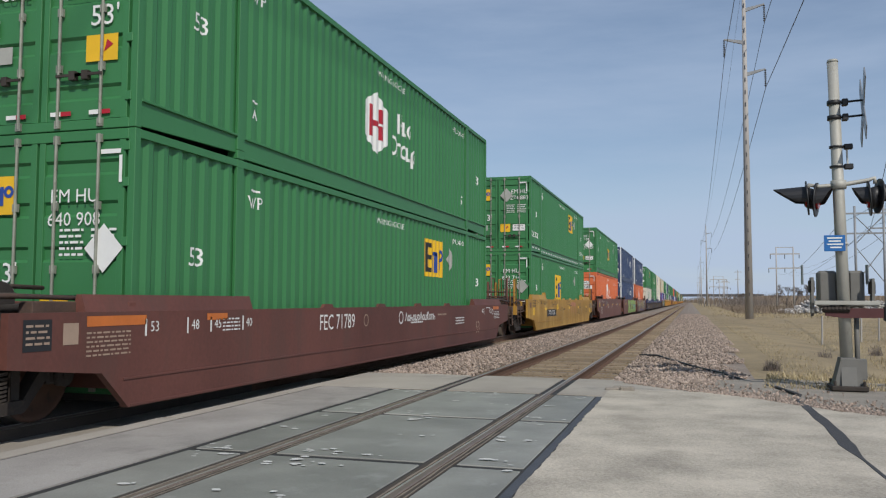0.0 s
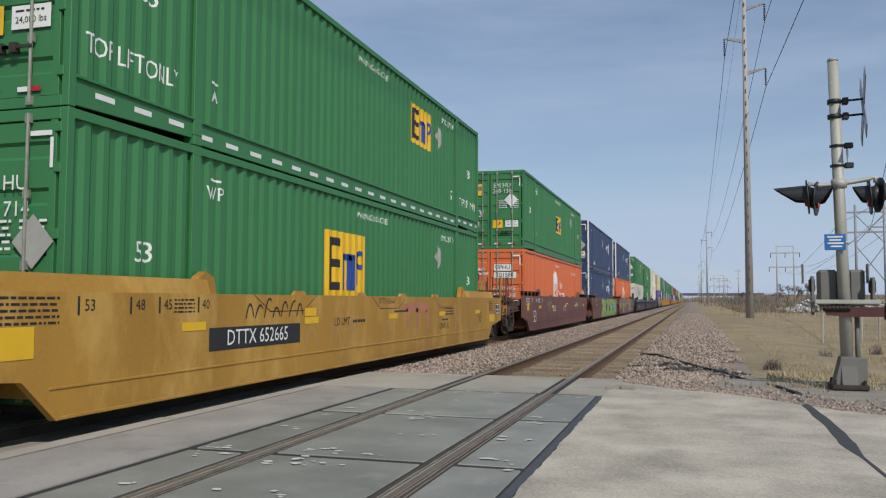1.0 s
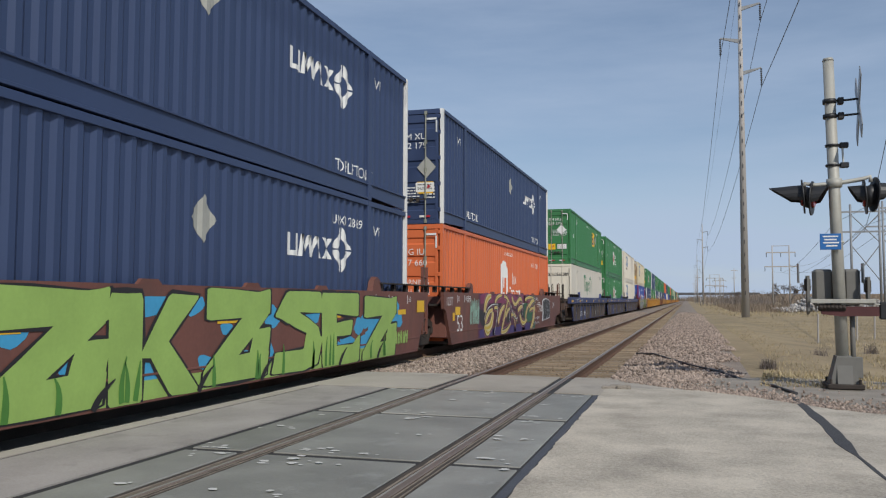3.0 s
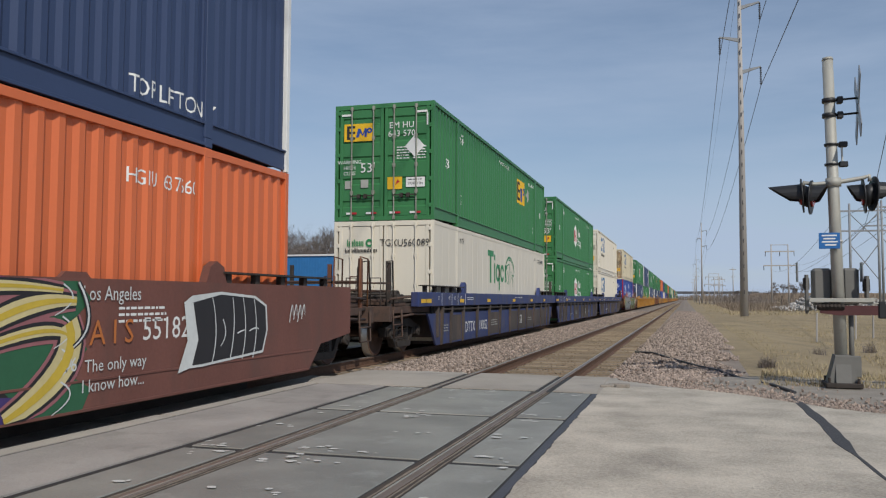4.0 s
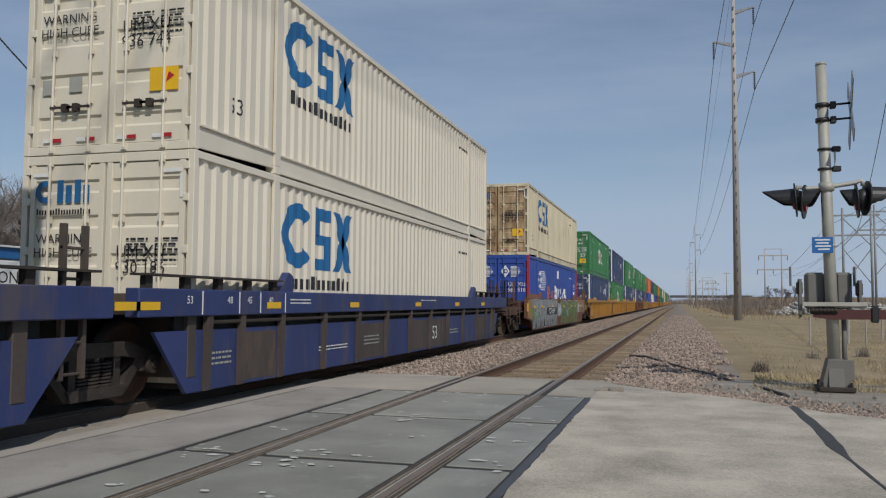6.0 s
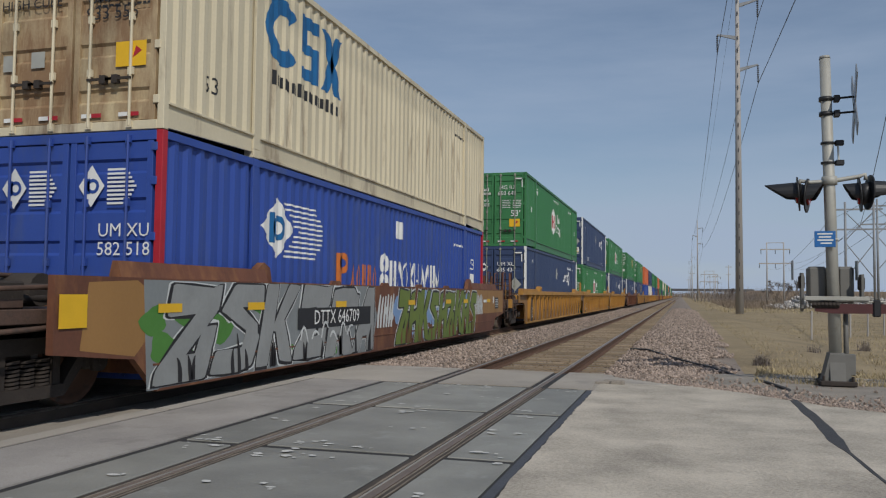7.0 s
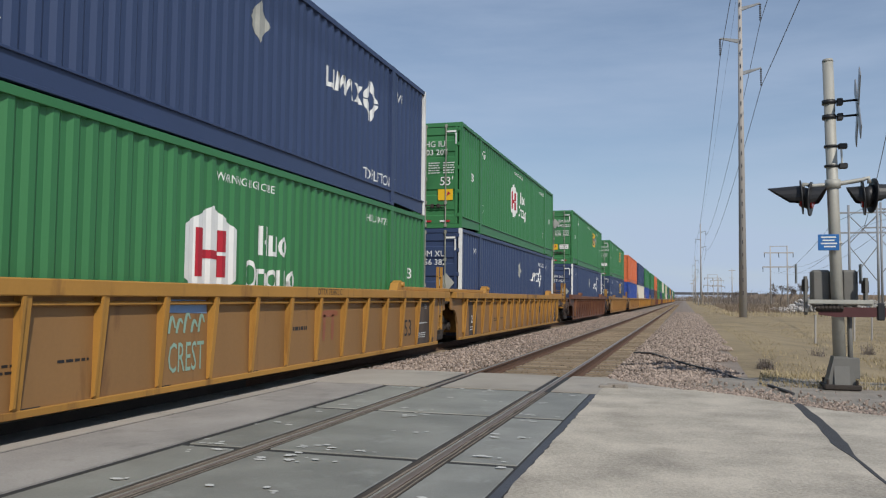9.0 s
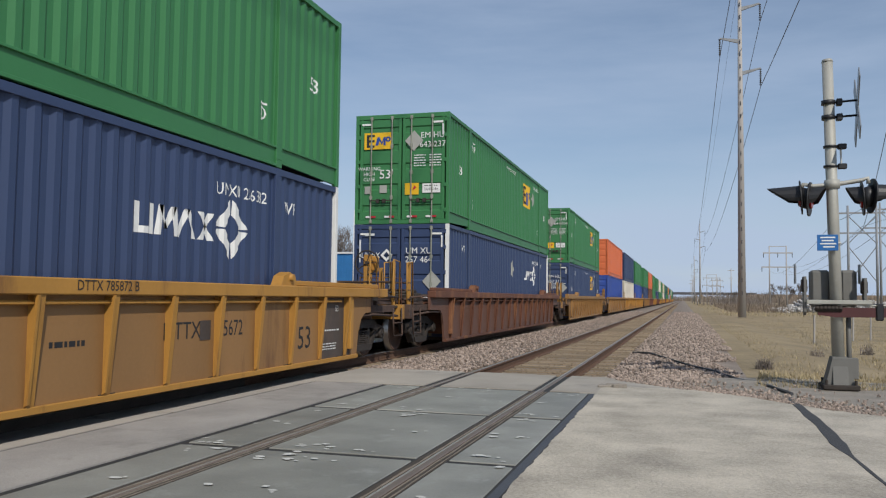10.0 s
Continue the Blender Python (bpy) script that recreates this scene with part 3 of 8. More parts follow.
def side_sheet(flat):
    """The long corrugated side sheet, or the smooth panelled side of a refrigerated box."""
    bm = bmesh.new()
    x = WIDE / 2 - 0.012
    if flat:
        y = 0.13
        while y < LONG - 0.14:
            y1 = min(y + 0.61, LONG - 0.13)
            box(bm, x - 0.05, x, y, y1 - 0.012, 0.25, TALL - 0.09, 0.004)
            box(bm, x - 0.05, x - 0.006, y1 - 0.012, y1, 0.25, TALL - 0.09)
            y = y1
        return bm
    x = SHEET_X
    ys = sorted({k * PITCH + b for k in range(0, int(LONG / PITCH) + 1) for b in BENDS if 0.1 < k * PITCH + b < LONG - 0.1} | {0.1, LONG - 0.1})
    z0, z1, zt = 0.296, TALL - 0.17, TALL - 0.10
    cols = []
    for y in ys:
        d = corr(y)
        cols.append([bm.verts.new((x - d, y, z0)), bm.verts.new((x - d, y, z1)), bm.verts.new((x - DENT if d > 0.5 * DENT else x, y, zt))])
    for a, b in zip(cols, cols[1:]):
        bm.faces.new((a[0], b[0], b[1], a[1]))
        bm.faces.new((a[1], b[1], b[2], a[2]))
    return bm


def door_leaf(sx, smooth=False):
    """One leaf with pressed horizontal grooves; sx -1 or 1."""
    bm = bmesh.new()
    x0, x1 = sorted((sx * 0.018, sx * 1.165))
    z0, z1 = 0.12, TALL - 0.13
    pts = [(0.07, z0), (0.02, z0)]
    for zc in ((0.42, 0.98, 1.52, 2.02, 2.48) if not smooth else ()):
        pts += [(0.02, zc - 0.09), (0.05, zc - 0.055), (0.05, zc + 0.055), (0.02, zc + 0.09)]
    pts += [(0.02, z1), (0.07, z1)]
    prism(bm, pts, "x", x0 + 0.08, x1 - 0.08)
    for a, b in ((x0, x0 + 0.08), (x1 - 0.08, x1)):
        box(bm, a, b, 0.005, 0.07, z0 - 0.01, z1 + 0.01, 0.004)
    return bm


def lock_rod(x):
    bm = bmesh.new()
    tube(bm, (x, -0.022, 0.05), (x, -0.022, TALL - 0.05), 0.018, seg=6)
    for z in (0.07, 0.70, 1.35, 2.05, TALL - 0.10):
        box(bm, x - 0.035, x + 0.035, -0.03, 0.006, z - 0.045, z + 0.045)
    return bm


def lock_handle(x, sx):
    bm = bmesh.new()
    box(bm, x - 0.02, x + sx * 0.36 if sx > 0 else x + 0.02, -0.05, -0.03, 0.60, 0.63) if sx > 0 else box(bm, x - 0.36, x + 0.02, -0.05, -0.03, 0.60, 0.63)
    box(bm, x + sx * 0.20 - 0.04, x + sx * 0.20 + 0.04, -0.055, 0.01, 0.56, 0.66)
    return bm


def door_print(c, style, code, low):
    pre, num = code
    ink = "mark_black" if style in ("csx", "reefer") else "mark_white"
    pos = {"emp": (0.84, 2.30, 2.06), "hub": (0.52, 2.30, 2.07), "umax": (0.50, 2.20, 1.97), "hub_inc": (0.52, 2.20, 1.93), "csx": (0.55, 1.62, 1.42), "reefer": (0.55, 2.35, 2.35), "stack": (0.80, 1.72, 1.50)}[style]
    if style == "emp" and low:
        pos = (0.52, 2.16, 1.90)
    swapped = num in ("260138", "643570")
    if swapped:
        pos = (0.46, 2.33, 2.12)
    size = 0.155 if style != "emp" else 0.15
    if pre == "UPHU":
        end_mark(c, "number_panel", "mark_white", lambda bm: (flat_rect(bm, 0.16, 0.80, 2.10, 2.33), flat_rect(bm, 0.16, 0.98, 1.83, 2.05)), "white number plates", -0.004)
        ink = "mark_black"
        end_mark(c, "lettering", ink, lambda bm: (flat_text(bm, "UPHU", 0.48, 2.215, 0.15), flat_text(bm, num, 0.56, 1.94, 0.15)), "black container number", -0.008)
        ink = "mark_white"
    elif style == "reefer":
        end_mark(c, "lettering", ink, lambda bm: flat_text(bm, pre + num, 0.55, 2.35, 0.17, 0.9), "black container number")
    else:
        def draw(bm):
            flat_text(bm, pre[:2] + " " + pre[2:], pos[0], pos[1], size)
            flat_text(bm, num[:3] + " " + num[3:], pos[0], pos[2], size)
        end_mark(c, "lettering", ink, draw, "container number on the door")

    def small(bm):
        bars(bm, 0.34, 0.66, 1.48, 1.82, 5, 3)
        bars(bm, 0.76, 1.10, 1.48, 1.82, 5, 4)
    if style not in ("stack", "hub_inc", "reefer"):
        end_mark(c, "small_print", ink, small if style != "umax" else (lambda bm: (bars(bm, 0.34, 0.68, 0.52, 0.95, 6, 5), bars(bm, 0.8, 1.08, 0.62, 0.95, 4, 6))), "rows of small print")
    if style in ("emp", "hub", "csx", "hub_inc"):
        def warn(bm):
            if style == "emp":
                for s, z in (("WARNING", 1.46), ("HIGH", 1.32), ("CUBE", 1.18)):
                    flat_text(bm, s, -0.90, z, 0.09)
            elif style == "hub_inc":
                flat_text(bm, "WARNING", 0.52, 1.45, 0.12)
                flat_text(bm, "HIGH CUBE", 0.52, 1.2, 0.12)
            else:
                flat_text(bm, "WARNING", -0.62, 1.80, 0.12)
                flat_text(bm, "HIGH CUBE", -0.62, 1.62, 0.12)
        end_mark(c, "warning_text", ink, warn, "warning text on the door")
    if style in ("emp", "hub"):
        fx, fz = (-0.42, 1.30) if style == "emp" else (0.86, 1.27)
        end_mark(c, "length_mark", "mark_white", lambda bm: flat_text(bm, "53'", fx, fz, 0.23), "white length mark")
    if style == "emp":
        end_mark(c, "logo_panel", "mark_yellow", lambda bm: flat_rect(bm, -1.05, -0.30, 1.98, 2.42), "yellow logo panel", -0.004)

        def logo(bm):
            flat_rect(bm, -0.98, -0.91, 2.03, 2.37)
            for z in (2.03, 2.17, 2.31):
                flat_rect(bm, -0.91, -0.76, z, z + 0.06)
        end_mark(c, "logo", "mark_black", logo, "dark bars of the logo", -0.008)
        end_mark(c, "logo", "mark_blue", lambda bm: (flat_poly(bm, [(-0.74, 2.08), (-0.68, 2.30), (-0.62, 2.30), (-0.56, 2.16), (-0.5, 2.30), (-0.45, 2.30), (-0.45, 2.08), (-0.51, 2.08), (-0.51, 2.2), (-0.56, 2.1), (-0.62, 2.2), (-0.66, 2.08)]), flat_ring(bm, -0.38, 2.24, 0.03, 0.07)), "blue strokes of the logo", -0.009)
    if style == "hub":
        end_mark(c, "logo_panel", "mark_white", lambda bm: flat_poly(bm, [(-0.82 + 0.19 * math.sin(radians(a)), 2.16 + 0.2 * math.cos(radians(a))) for a in range(0, 360, 60)]), "white hexagon", -0.005)
        end_mark(c, "logo", "mark_red", lambda bm: (flat_rect(bm, -0.91, -0.86, 2.06, 2.26), flat_rect(bm, -0.78, -0.73, 2.06, 2.26), flat_rect(bm, -0.86, -0.78, 2.13, 2.19)), "red bars of the logo", -0.009)
        end_mark(c, "wordmark", "mark_white", lambda bm: (word_blocks(bm, -0.5, -0.2, 2.17, 2.29, 3, 2), word_blocks(bm, -0.56, -0.12, 2.03, 2.14, 5, 3)), "white wordmark strokes")
    if style == "hub_inc":
        end_mark(c, "logo_panel", "mark_white", lambda bm: flat_poly(bm, [(-0.95, 1.93), (-0.55, 1.93), (-0.55, 2.2), (-0.75, 2.36), (-0.95, 2.2)]), "white house-shaped logo", -0.005)
        end_mark(c, "wordmark", "mark_white", lambda bm: (word_blocks(bm, -0.45, -0.2, 2.1, 2.2, 3, 2), word_blocks(bm, -0.48, -0.06, 1.96, 2.06, 6, 3)), "white wordmark strokes")
    if style == "umax":
        end_mark(c, "wordmark", "mark_white", lambda bm: shapes(bm, -1.08, -0.55, 2.02, 2.16, "UZTC", 0.18), "white wordmark strokes")
        end_mark(c, "logo", "mark_white", lambda bm: flat_ring(bm, -0.38, 2.09, 0.085, 0.17, 4), "white diamond ring")
        end_mark(c, "stripe", "mark_white", lambda bm: (flat_rect(bm, -1.14, -1.10, 1.9, 2.5), flat_rect(bm, -0.98, -0.72, 2.60, 2.66)), "white reflective strips", -0.005)
    if style in ("emp", "umax", "hub_inc"):
        cx, cz = (0.34, 2.17) if style == "emp" and not low else ((0.93, 1.58) if style == "emp" else (0.86, 1.42))
        if swapped:
            cx, cz = 0.80, 1.80
        if style != "hub_inc":
            end_mark(c, "placard", "mark_white" if swapped or num == "640908" else "mark_grey", lambda bm: flat_poly(bm, [(cx - 0.25, cz), (cx, cz - 0.27), (cx + 0.25, cz), (cx, cz + 0.27)]), "pale diamond placard holder", -0.012)
    if style == "csx":
        end_mark(c, "logo", "mark_teal", lambda bm: (flat_ring(bm, -0.92, 2.42, 0.07, 0.15, 14, 45, 315), word_blocks(bm, -0.74, -0.2, 2.27, 2.57, 2, 4, 0.34)), "blue logo strokes")
        end_mark(c, "wordmark", "mark_black", lambda bm: word_blocks(bm, -1.05, -0.2, 2.12, 2.2, 10, 9), "dark wordmark strokes")
    if style == "reefer":
        end_mark(c, "logo", "mark_green", lambda bm: (word_blocks(bm, -0.95, -0.5, 2.28, 2.45, 5, 6), flat_ring(bm, -0.36, 2.36, 0.05, 0.1, 12)), "green logo strokes")
        end_mark(c, "wordmark", "mark_black", lambda bm: word_blocks(bm, -1.0, -0.15, 2.13, 2.23, 11, 8), "black wordmark strokes")
    if style == "stack":
        for u in (-0.78, 0.34):
            end_mark(c, "logo_panel", "mark_white", lambda bm: (flat_poly(bm, [(u - 0.18, 2.25), (u, 2.0), (u + 0.18, 2.25), (u, 2.5)]), [flat_rect(bm, u + 0.22, u + 0.62 - 0.03 * abs(i - 4), 2.03 + 0.05 * i, 2.055 + 0.05 * i) for i in range(9)]), "white diamond with speed stripes", -0.006)
            end_mark(c, "logo", "mark_blue", lambda bm: (flat_rect(bm, u - 0.06, u - 0.02, 2.16, 2.34), flat_ring(bm, u + 0.02, 2.25, 0.05, 0.09, 12)), "blue strokes of the logo", -0.010)
    if style not in ("reefer", "stack"):
        end_mark(c, "sticker", "mark_yellow", lambda bm: flat_rect(bm, 0.62 if style != "emp" else 0.10, 1.04 if style != "emp" else 0.48, 0.76, 1.06), "yellow warning sticker", -0.006)
        end_mark(c, "sticker", "mark_red", lambda bm: flat_poly(bm, [(0.86 if style != "emp" else 0.3, 0.86), (0.98 if style != "emp" else 0.42, 0.94), (0.9 if style != "emp" else 0.36, 1.0)]), "red emblem on the sticker", -0.010)
        u0, z0 = (-1.08, 1.12) if style in ("hub", "csx") else ((0.58, 0.80) if style == "emp" else (0.58, 0.8))
        if style != "csx":
            end_mark(c, "sticker", "mark_white", lambda bm: flat_rect(bm, u0, u0 + 0.48, z0, z0 + 0.24), "white weight plate", -0.007)
            end_mark(c, "lettering", "mark_black", lambda bm: (flat_text(bm, "24,000 lbs", u0 + 0.24, z0 + 0.09, 0.065), bars(bm, u0 + 0.05, u0 + 0.43, z0 + 0.16, z0 + 0.21, 1, 2)), "black weight figures", -0.011)
        end_mark(c, "sticker", "mark_grey", lambda bm: (flat_rect(bm, -1.02, -0.84, 0.80, 1.0), flat_rect(bm, -0.60, -0.40, 0.82, 1.02)), "two pale square stickers", -0.006)
        end_mark(c, "stripe", "mark_white", lambda bm: ([flat_rect(bm, u, u + 0.14, 0.165, 0.215) for u in (-0.98, -0.46, 0.16, 0.68)], flat_rect(bm, 0.86, 1.12, 2.62, 2.67), flat_rect(bm, 1.10, 1.14, 2.3, 2.6), flat_rect(bm, -1.12, -0.86, 2.62, 2.67)), "white reflective strips", -0.007)
        end_mark(c, "stripe", "mark_red", lambda bm: [flat_rect(bm, u, u + 0.14, 0.165, 0.215) for u in (-0.84, -0.32, 0.30, 0.82)], "red reflective strips", -0.007)


def hex_logo(c, y, z, w, h):
    side_mark(c, "logo_panel", "mark_white", lambda bm: flat_poly(bm, [(y - w / 2, z - h * 0.27), (y, z - h / 2), (y + w / 2, z - h * 0.27), (y + w / 2, z + h * 0.27), (y, z + h / 2), (y - w / 2, z + h * 0.27)]), "white hexagonal logo panel")
    s = w * 0.15
    side_mark(c, "logo", "mark_red", lambda bm: (flat_rect(bm, y - w * 0.30, y - w * 0.30 + s, z - h * 0.25, z + h * 0.25), flat_rect(bm, y + w * 0.12, y + w * 0.12 + s, z - h * 0.25, z - h * 0.02), flat_rect(bm, y + w * 0.12, y + w * 0.12 + s, z + h * 0.02, z + h * 0.25), flat_rect(bm, y - w * 0.15, y + w * 0.12, z - h * 0.06, z + h * 0.03)), "red bars of the logo", 0.008)


def side_print(c, style, level, panel_low=False, panel_at=10.3, number=None):
    """Marks on the long side, y from the door end."""
    def length_marks(bm, second=True):
        flat_text(bm, "53", 1.25, 1.53, 0.23)
        flat_text(bm, "53", 15.15, 1.53, 0.23)
    ink = "mark_black" if style in ("csx", "reefer") else "mark_white"
    if style in ("emp", "hub"):
        side_mark(c, "length_mark", ink, length_marks, "white length marks")
        side_mark(c, "warning_text", ink, lambda bm: flat_text(bm, "WARNING HIGH CUBE", 8.15, 2.57, 0.11, 0.92), "white warning text")

        def corner(bm):
            if number:
                flat_text(bm, number[0] + " " + number[1][:3] + " " + number[1][3:], 13.2, 2.53, 0.13, 0.95)
            else:
                bars(bm, 12.7, 13.4, 2.50, 2.60, 1, 7)
            for y in (2.62, 13.5):
                flat_rect(bm, y - 0.1, y + 0.1, 0.86, 0.89)
                flat_text(bm, "A" if y < 5 else "D", y, 0.72, 0.2)
            flat_text(bm, "WP", 2.66, 2.36, 0.17)
            flat_rect(bm, 2.54, 2.78, 2.52, 2.55)
        side_mark(c, "small_print", ink, corner, "white small marks")
    if style == "hub":
        hex_logo(c, 7.28, 1.56, 1.22, 1.22)
        side_mark(c, "wordmark", "mark_white", lambda bm: (shapes(bm, 8.5, 9.4, 1.60, 2.02, "Iuo", 0.28), shapes(bm, 8.12, 9.68, 1.10, 1.52, "Onoug", 0.28)), "white wordmark strokes")
    if style == "emp":
        y0, y1, z0, z1 = (panel_at, panel_at + 1.5, 1.17 if panel_at < 9 else 1.58, 1.95 if panel_at < 9 else 2.45) if not panel_low else (6.0, 7.75, 1.05, 2.20)
        side_mark(c, "logo_panel", "mark_yellow", lambda bm: flat_rect(bm, y0, y1, z0, z1), "yellow logo panel")
        w, h = y1 - y0, z1 - z0

        def dark(bm):
            flat_rect(bm, y0 + 0.08 * w, y0 + 0.17 * w, z0 + 0.12 * h, z1 - 0.10 * h)
            for k in (0.12, 0.46, 0.78):
                flat_rect(bm, y0 + 0.17 * w, y0 + 0.36 * w, z0 + k * h, z0 + (k + 0.12) * h)
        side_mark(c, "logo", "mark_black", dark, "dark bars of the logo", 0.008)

        def strokes(bm):
            for k in (0.40, 0.52, 0.64):
                flat_rect(bm, y0 + k * w, y0 + (k + 0.07) * w, z0 + 0.12 * h, z0 + 0.66 * h)
            flat_rect(bm, y0 + 0.40 * w, y0 + 0.70 * w, z0 + 0.58 * h, z0 + 0.68 * h)
            flat_rect(bm, y0 + 0.76 * w, y0 + 0.82 * w, z0 + 0.2 * h, z0 + 0.72 * h)
            flat_ring(bm, y0 + 0.86 * w, z0 + 0.60 * h, 0.05 * w, 0.10 * w, 14)
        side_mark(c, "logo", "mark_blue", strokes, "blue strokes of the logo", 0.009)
        side_mark(c, "placard", "mark_grey", lambda bm: flat_poly(bm, [(12.15, 2.05), (12.42, 1.75), (12.69, 2.05), (12.42, 2.35)]), "pale diamond placard", 0.008)
    if style == "umax":
        side_mark(c, "wordmark", "mark_white", lambda bm: shapes(bm, 10.68, 12.30, 1.70, 2.05, "UZTC", 0.25), "white wordmark strokes")

        def ring(bm):
            for a in range(4):
                flat_ring(bm, 12.72, 1.89, 0.19, 0.40, 1, a * 90 + 3, a * 90 + 87, 1.0)
        side_mark(c, "logo", "mark_white", ring, "white diamond ring")
        side_mark(c, "lettering", ink, lambda bm: (flat_text(bm, "TOP LIFT ONLY", 3.0, 0.46, 0.2, 0.8), flat_text(bm, "TOP LIFT ONLY", 13.3, 0.46, 0.2, 0.85)) if level else (flat_text(bm, number[0] + " " + number[1], 13.0, 2.40, 0.16, 0.9) if number else bars(bm, 12.4, 13.6, 2.3, 2.45, 1, 4)), "white lettering")
        side_mark(c, "placard", "mark_grey", lambda bm: flat_poly(bm, [(8.1, 2.03), (8.38, 1.72), (8.66, 2.03), (8.38, 2.34)]), "pale diamond placard", 0.006)
        side_mark(c, "small_print", ink, lambda bm: (flat_text(bm, "WP", 14.4, 2.33, 0.18), flat_text(bm, "WP", 1.6, 2.33, 0.18)), "white small marks")
    if style == "hub_inc":
        def house(bm):
            y, z = 7.3, 1.55
            pts = [(y - 0.55, z - 0.8), (y + 0.55, z - 0.8), (y + 0.55, z + 0.35)] + [(y + 0.55 * math.cos(radians(a)), z + 0.35 + 0.42 * math.sin(radians(a))) for a in range(20, 180, 20)] + [(y - 0.55, z + 0.35)]
            flat_poly(bm, pts)
        side_mark(c, "logo_panel", "mark_white", house, "white house-shaped logo panel")
        side_mark(c, "logo", "orange", lambda bm: (flat_rect(bm, 7.02, 7.2, 0.85, 1.75), flat_rect(bm, 7.4, 7.58, 0.85, 1.75), flat_rect(bm, 7.2, 7.4, 1.28, 1.42)), "faded orange bars of the logo", 0.008)
        side_mark(c, "wordmark", "mark_white", lambda bm: (shapes(bm, 8.6, 9.4, 1.55, 1.95, "Iuo", 0.26), shapes(bm, 8.15, 10.2, 1.10, 1.46, "Onouglu"[:6] + "i", 0.26)), "white wordmark strokes")
        side_mark(c, "warning_text", "mark_white", lambda bm: (flat_text(bm, "WARNING HIGH CUBE", 8.1, 2.55, 0.11, 0.92), flat_text(bm, number[0] + " " + number[1], 13.1, 2.35, 0.17, 0.95) if number else bars(bm, 12.4, 13.6, 2.35, 2.47, 1, 3)), "white warning text and number")
    if style == "reefer":
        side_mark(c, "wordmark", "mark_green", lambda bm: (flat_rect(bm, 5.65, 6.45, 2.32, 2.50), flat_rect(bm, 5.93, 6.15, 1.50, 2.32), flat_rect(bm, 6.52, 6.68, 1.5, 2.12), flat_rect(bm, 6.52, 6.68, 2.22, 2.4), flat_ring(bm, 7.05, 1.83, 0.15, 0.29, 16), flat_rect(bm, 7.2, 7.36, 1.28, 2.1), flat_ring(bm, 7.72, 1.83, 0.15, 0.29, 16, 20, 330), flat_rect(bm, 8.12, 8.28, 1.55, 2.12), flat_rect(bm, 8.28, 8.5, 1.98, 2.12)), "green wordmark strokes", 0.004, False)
        side_mark(c, "logo", "mark_green", lambda bm: [band(bm, p0, p1, p2, w, w * 0.4) for p0, p1, p2, w in (((8.35, 2.2), (8.9, 2.62), (9.5, 2.2), 0.09), ((8.35, 2.2), (8.15, 1.7), (8.6, 1.5), 0.09), ((8.75, 2.3), (9.2, 2.4), (9.55, 2.05), 0.06), ((9.5, 2.2), (9.75, 2.0), (9.6, 1.78), 0.09), ((9.6, 1.8), (9.3, 1.75), (9.25, 1.95), 0.07), ((9.25, 1.75), (9.5, 1.65), (9.45, 1.42), 0.07), ((8.6, 1.95), (8.8, 1.6), (8.7, 1.45), 0.08), ((8.9, 2.1), (9.05, 1.7), (8.95, 1.5), 0.07), ((8.5, 2.1), (8.75, 2.2), (9.0, 2.15), 0.05))], "green animal-head emblem", 0.004, False)
        side_mark(c, "small_print", "mark_black", lambda bm: (flat_text(bm, "WTP", 2.60, 2.54, 0.15), flat_text(bm, "WTP", 13.9, 2.54, 0.15), flat_text(bm, "TGXU 560089", 15.08, 2.50, 0.17, 0.8)), "black small marks", 0.004, False)
    if style == "csx":
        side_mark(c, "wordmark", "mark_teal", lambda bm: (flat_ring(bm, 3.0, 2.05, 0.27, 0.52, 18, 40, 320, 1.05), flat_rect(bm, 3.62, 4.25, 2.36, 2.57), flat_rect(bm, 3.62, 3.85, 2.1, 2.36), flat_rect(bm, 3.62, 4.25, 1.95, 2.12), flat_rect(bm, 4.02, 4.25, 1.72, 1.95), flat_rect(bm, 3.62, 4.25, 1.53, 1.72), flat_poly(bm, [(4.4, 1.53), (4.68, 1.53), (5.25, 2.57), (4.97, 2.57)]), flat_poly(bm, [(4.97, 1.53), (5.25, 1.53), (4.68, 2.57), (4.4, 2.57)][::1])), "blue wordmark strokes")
        side_mark(c, "lettering", "mark_black", lambda bm: (word_blocks(bm, 2.7, 5.1, 1.2, 1.42, 10, 9), flat_text(bm, "53", 1.05, 0.75, 0.22), bars(bm, 13.0, 13.9, 2.3, 2.45, 1, 7)), "dark lettering strokes")
    if style == "stack":
        def dia(bm):
            flat_poly(bm, [(2.45, 1.98), (2.95, 1.52), (3.45, 1.98), (2.95, 2.44)])
            for i in range(11):
                z = 1.55 + 0.08 * i
                flat_rect(bm, 3.5 - 0.1 * abs(i - 5) + 0.12, 4.6 - 0.03 * abs(i - 5) ** 1.5, z, z + 0.03)
        side_mark(c, "logo_panel", "mark_white", dia, "white diamond with speed stripes")
        side_mark(c, "logo", "mark_teal", lambda bm: (flat_rect(bm, 2.72, 2.83, 1.75, 2.2), flat_ring(bm, 2.97, 1.98, 0.1, 0.19, 16)), "blue strokes of the logo", 0.008)
        side_mark(c, "wordmark", "mark_orange", lambda bm: (flat_rect(bm, 5.2, 5.38, 1.02, 1.72), flat_ring(bm, 5.48, 1.55, 0.08, 0.19, 14), shapes(bm, 5.8, 7.2, 1.02, 1.56, "TOIIO", 0.24)), "orange wordmark strokes")
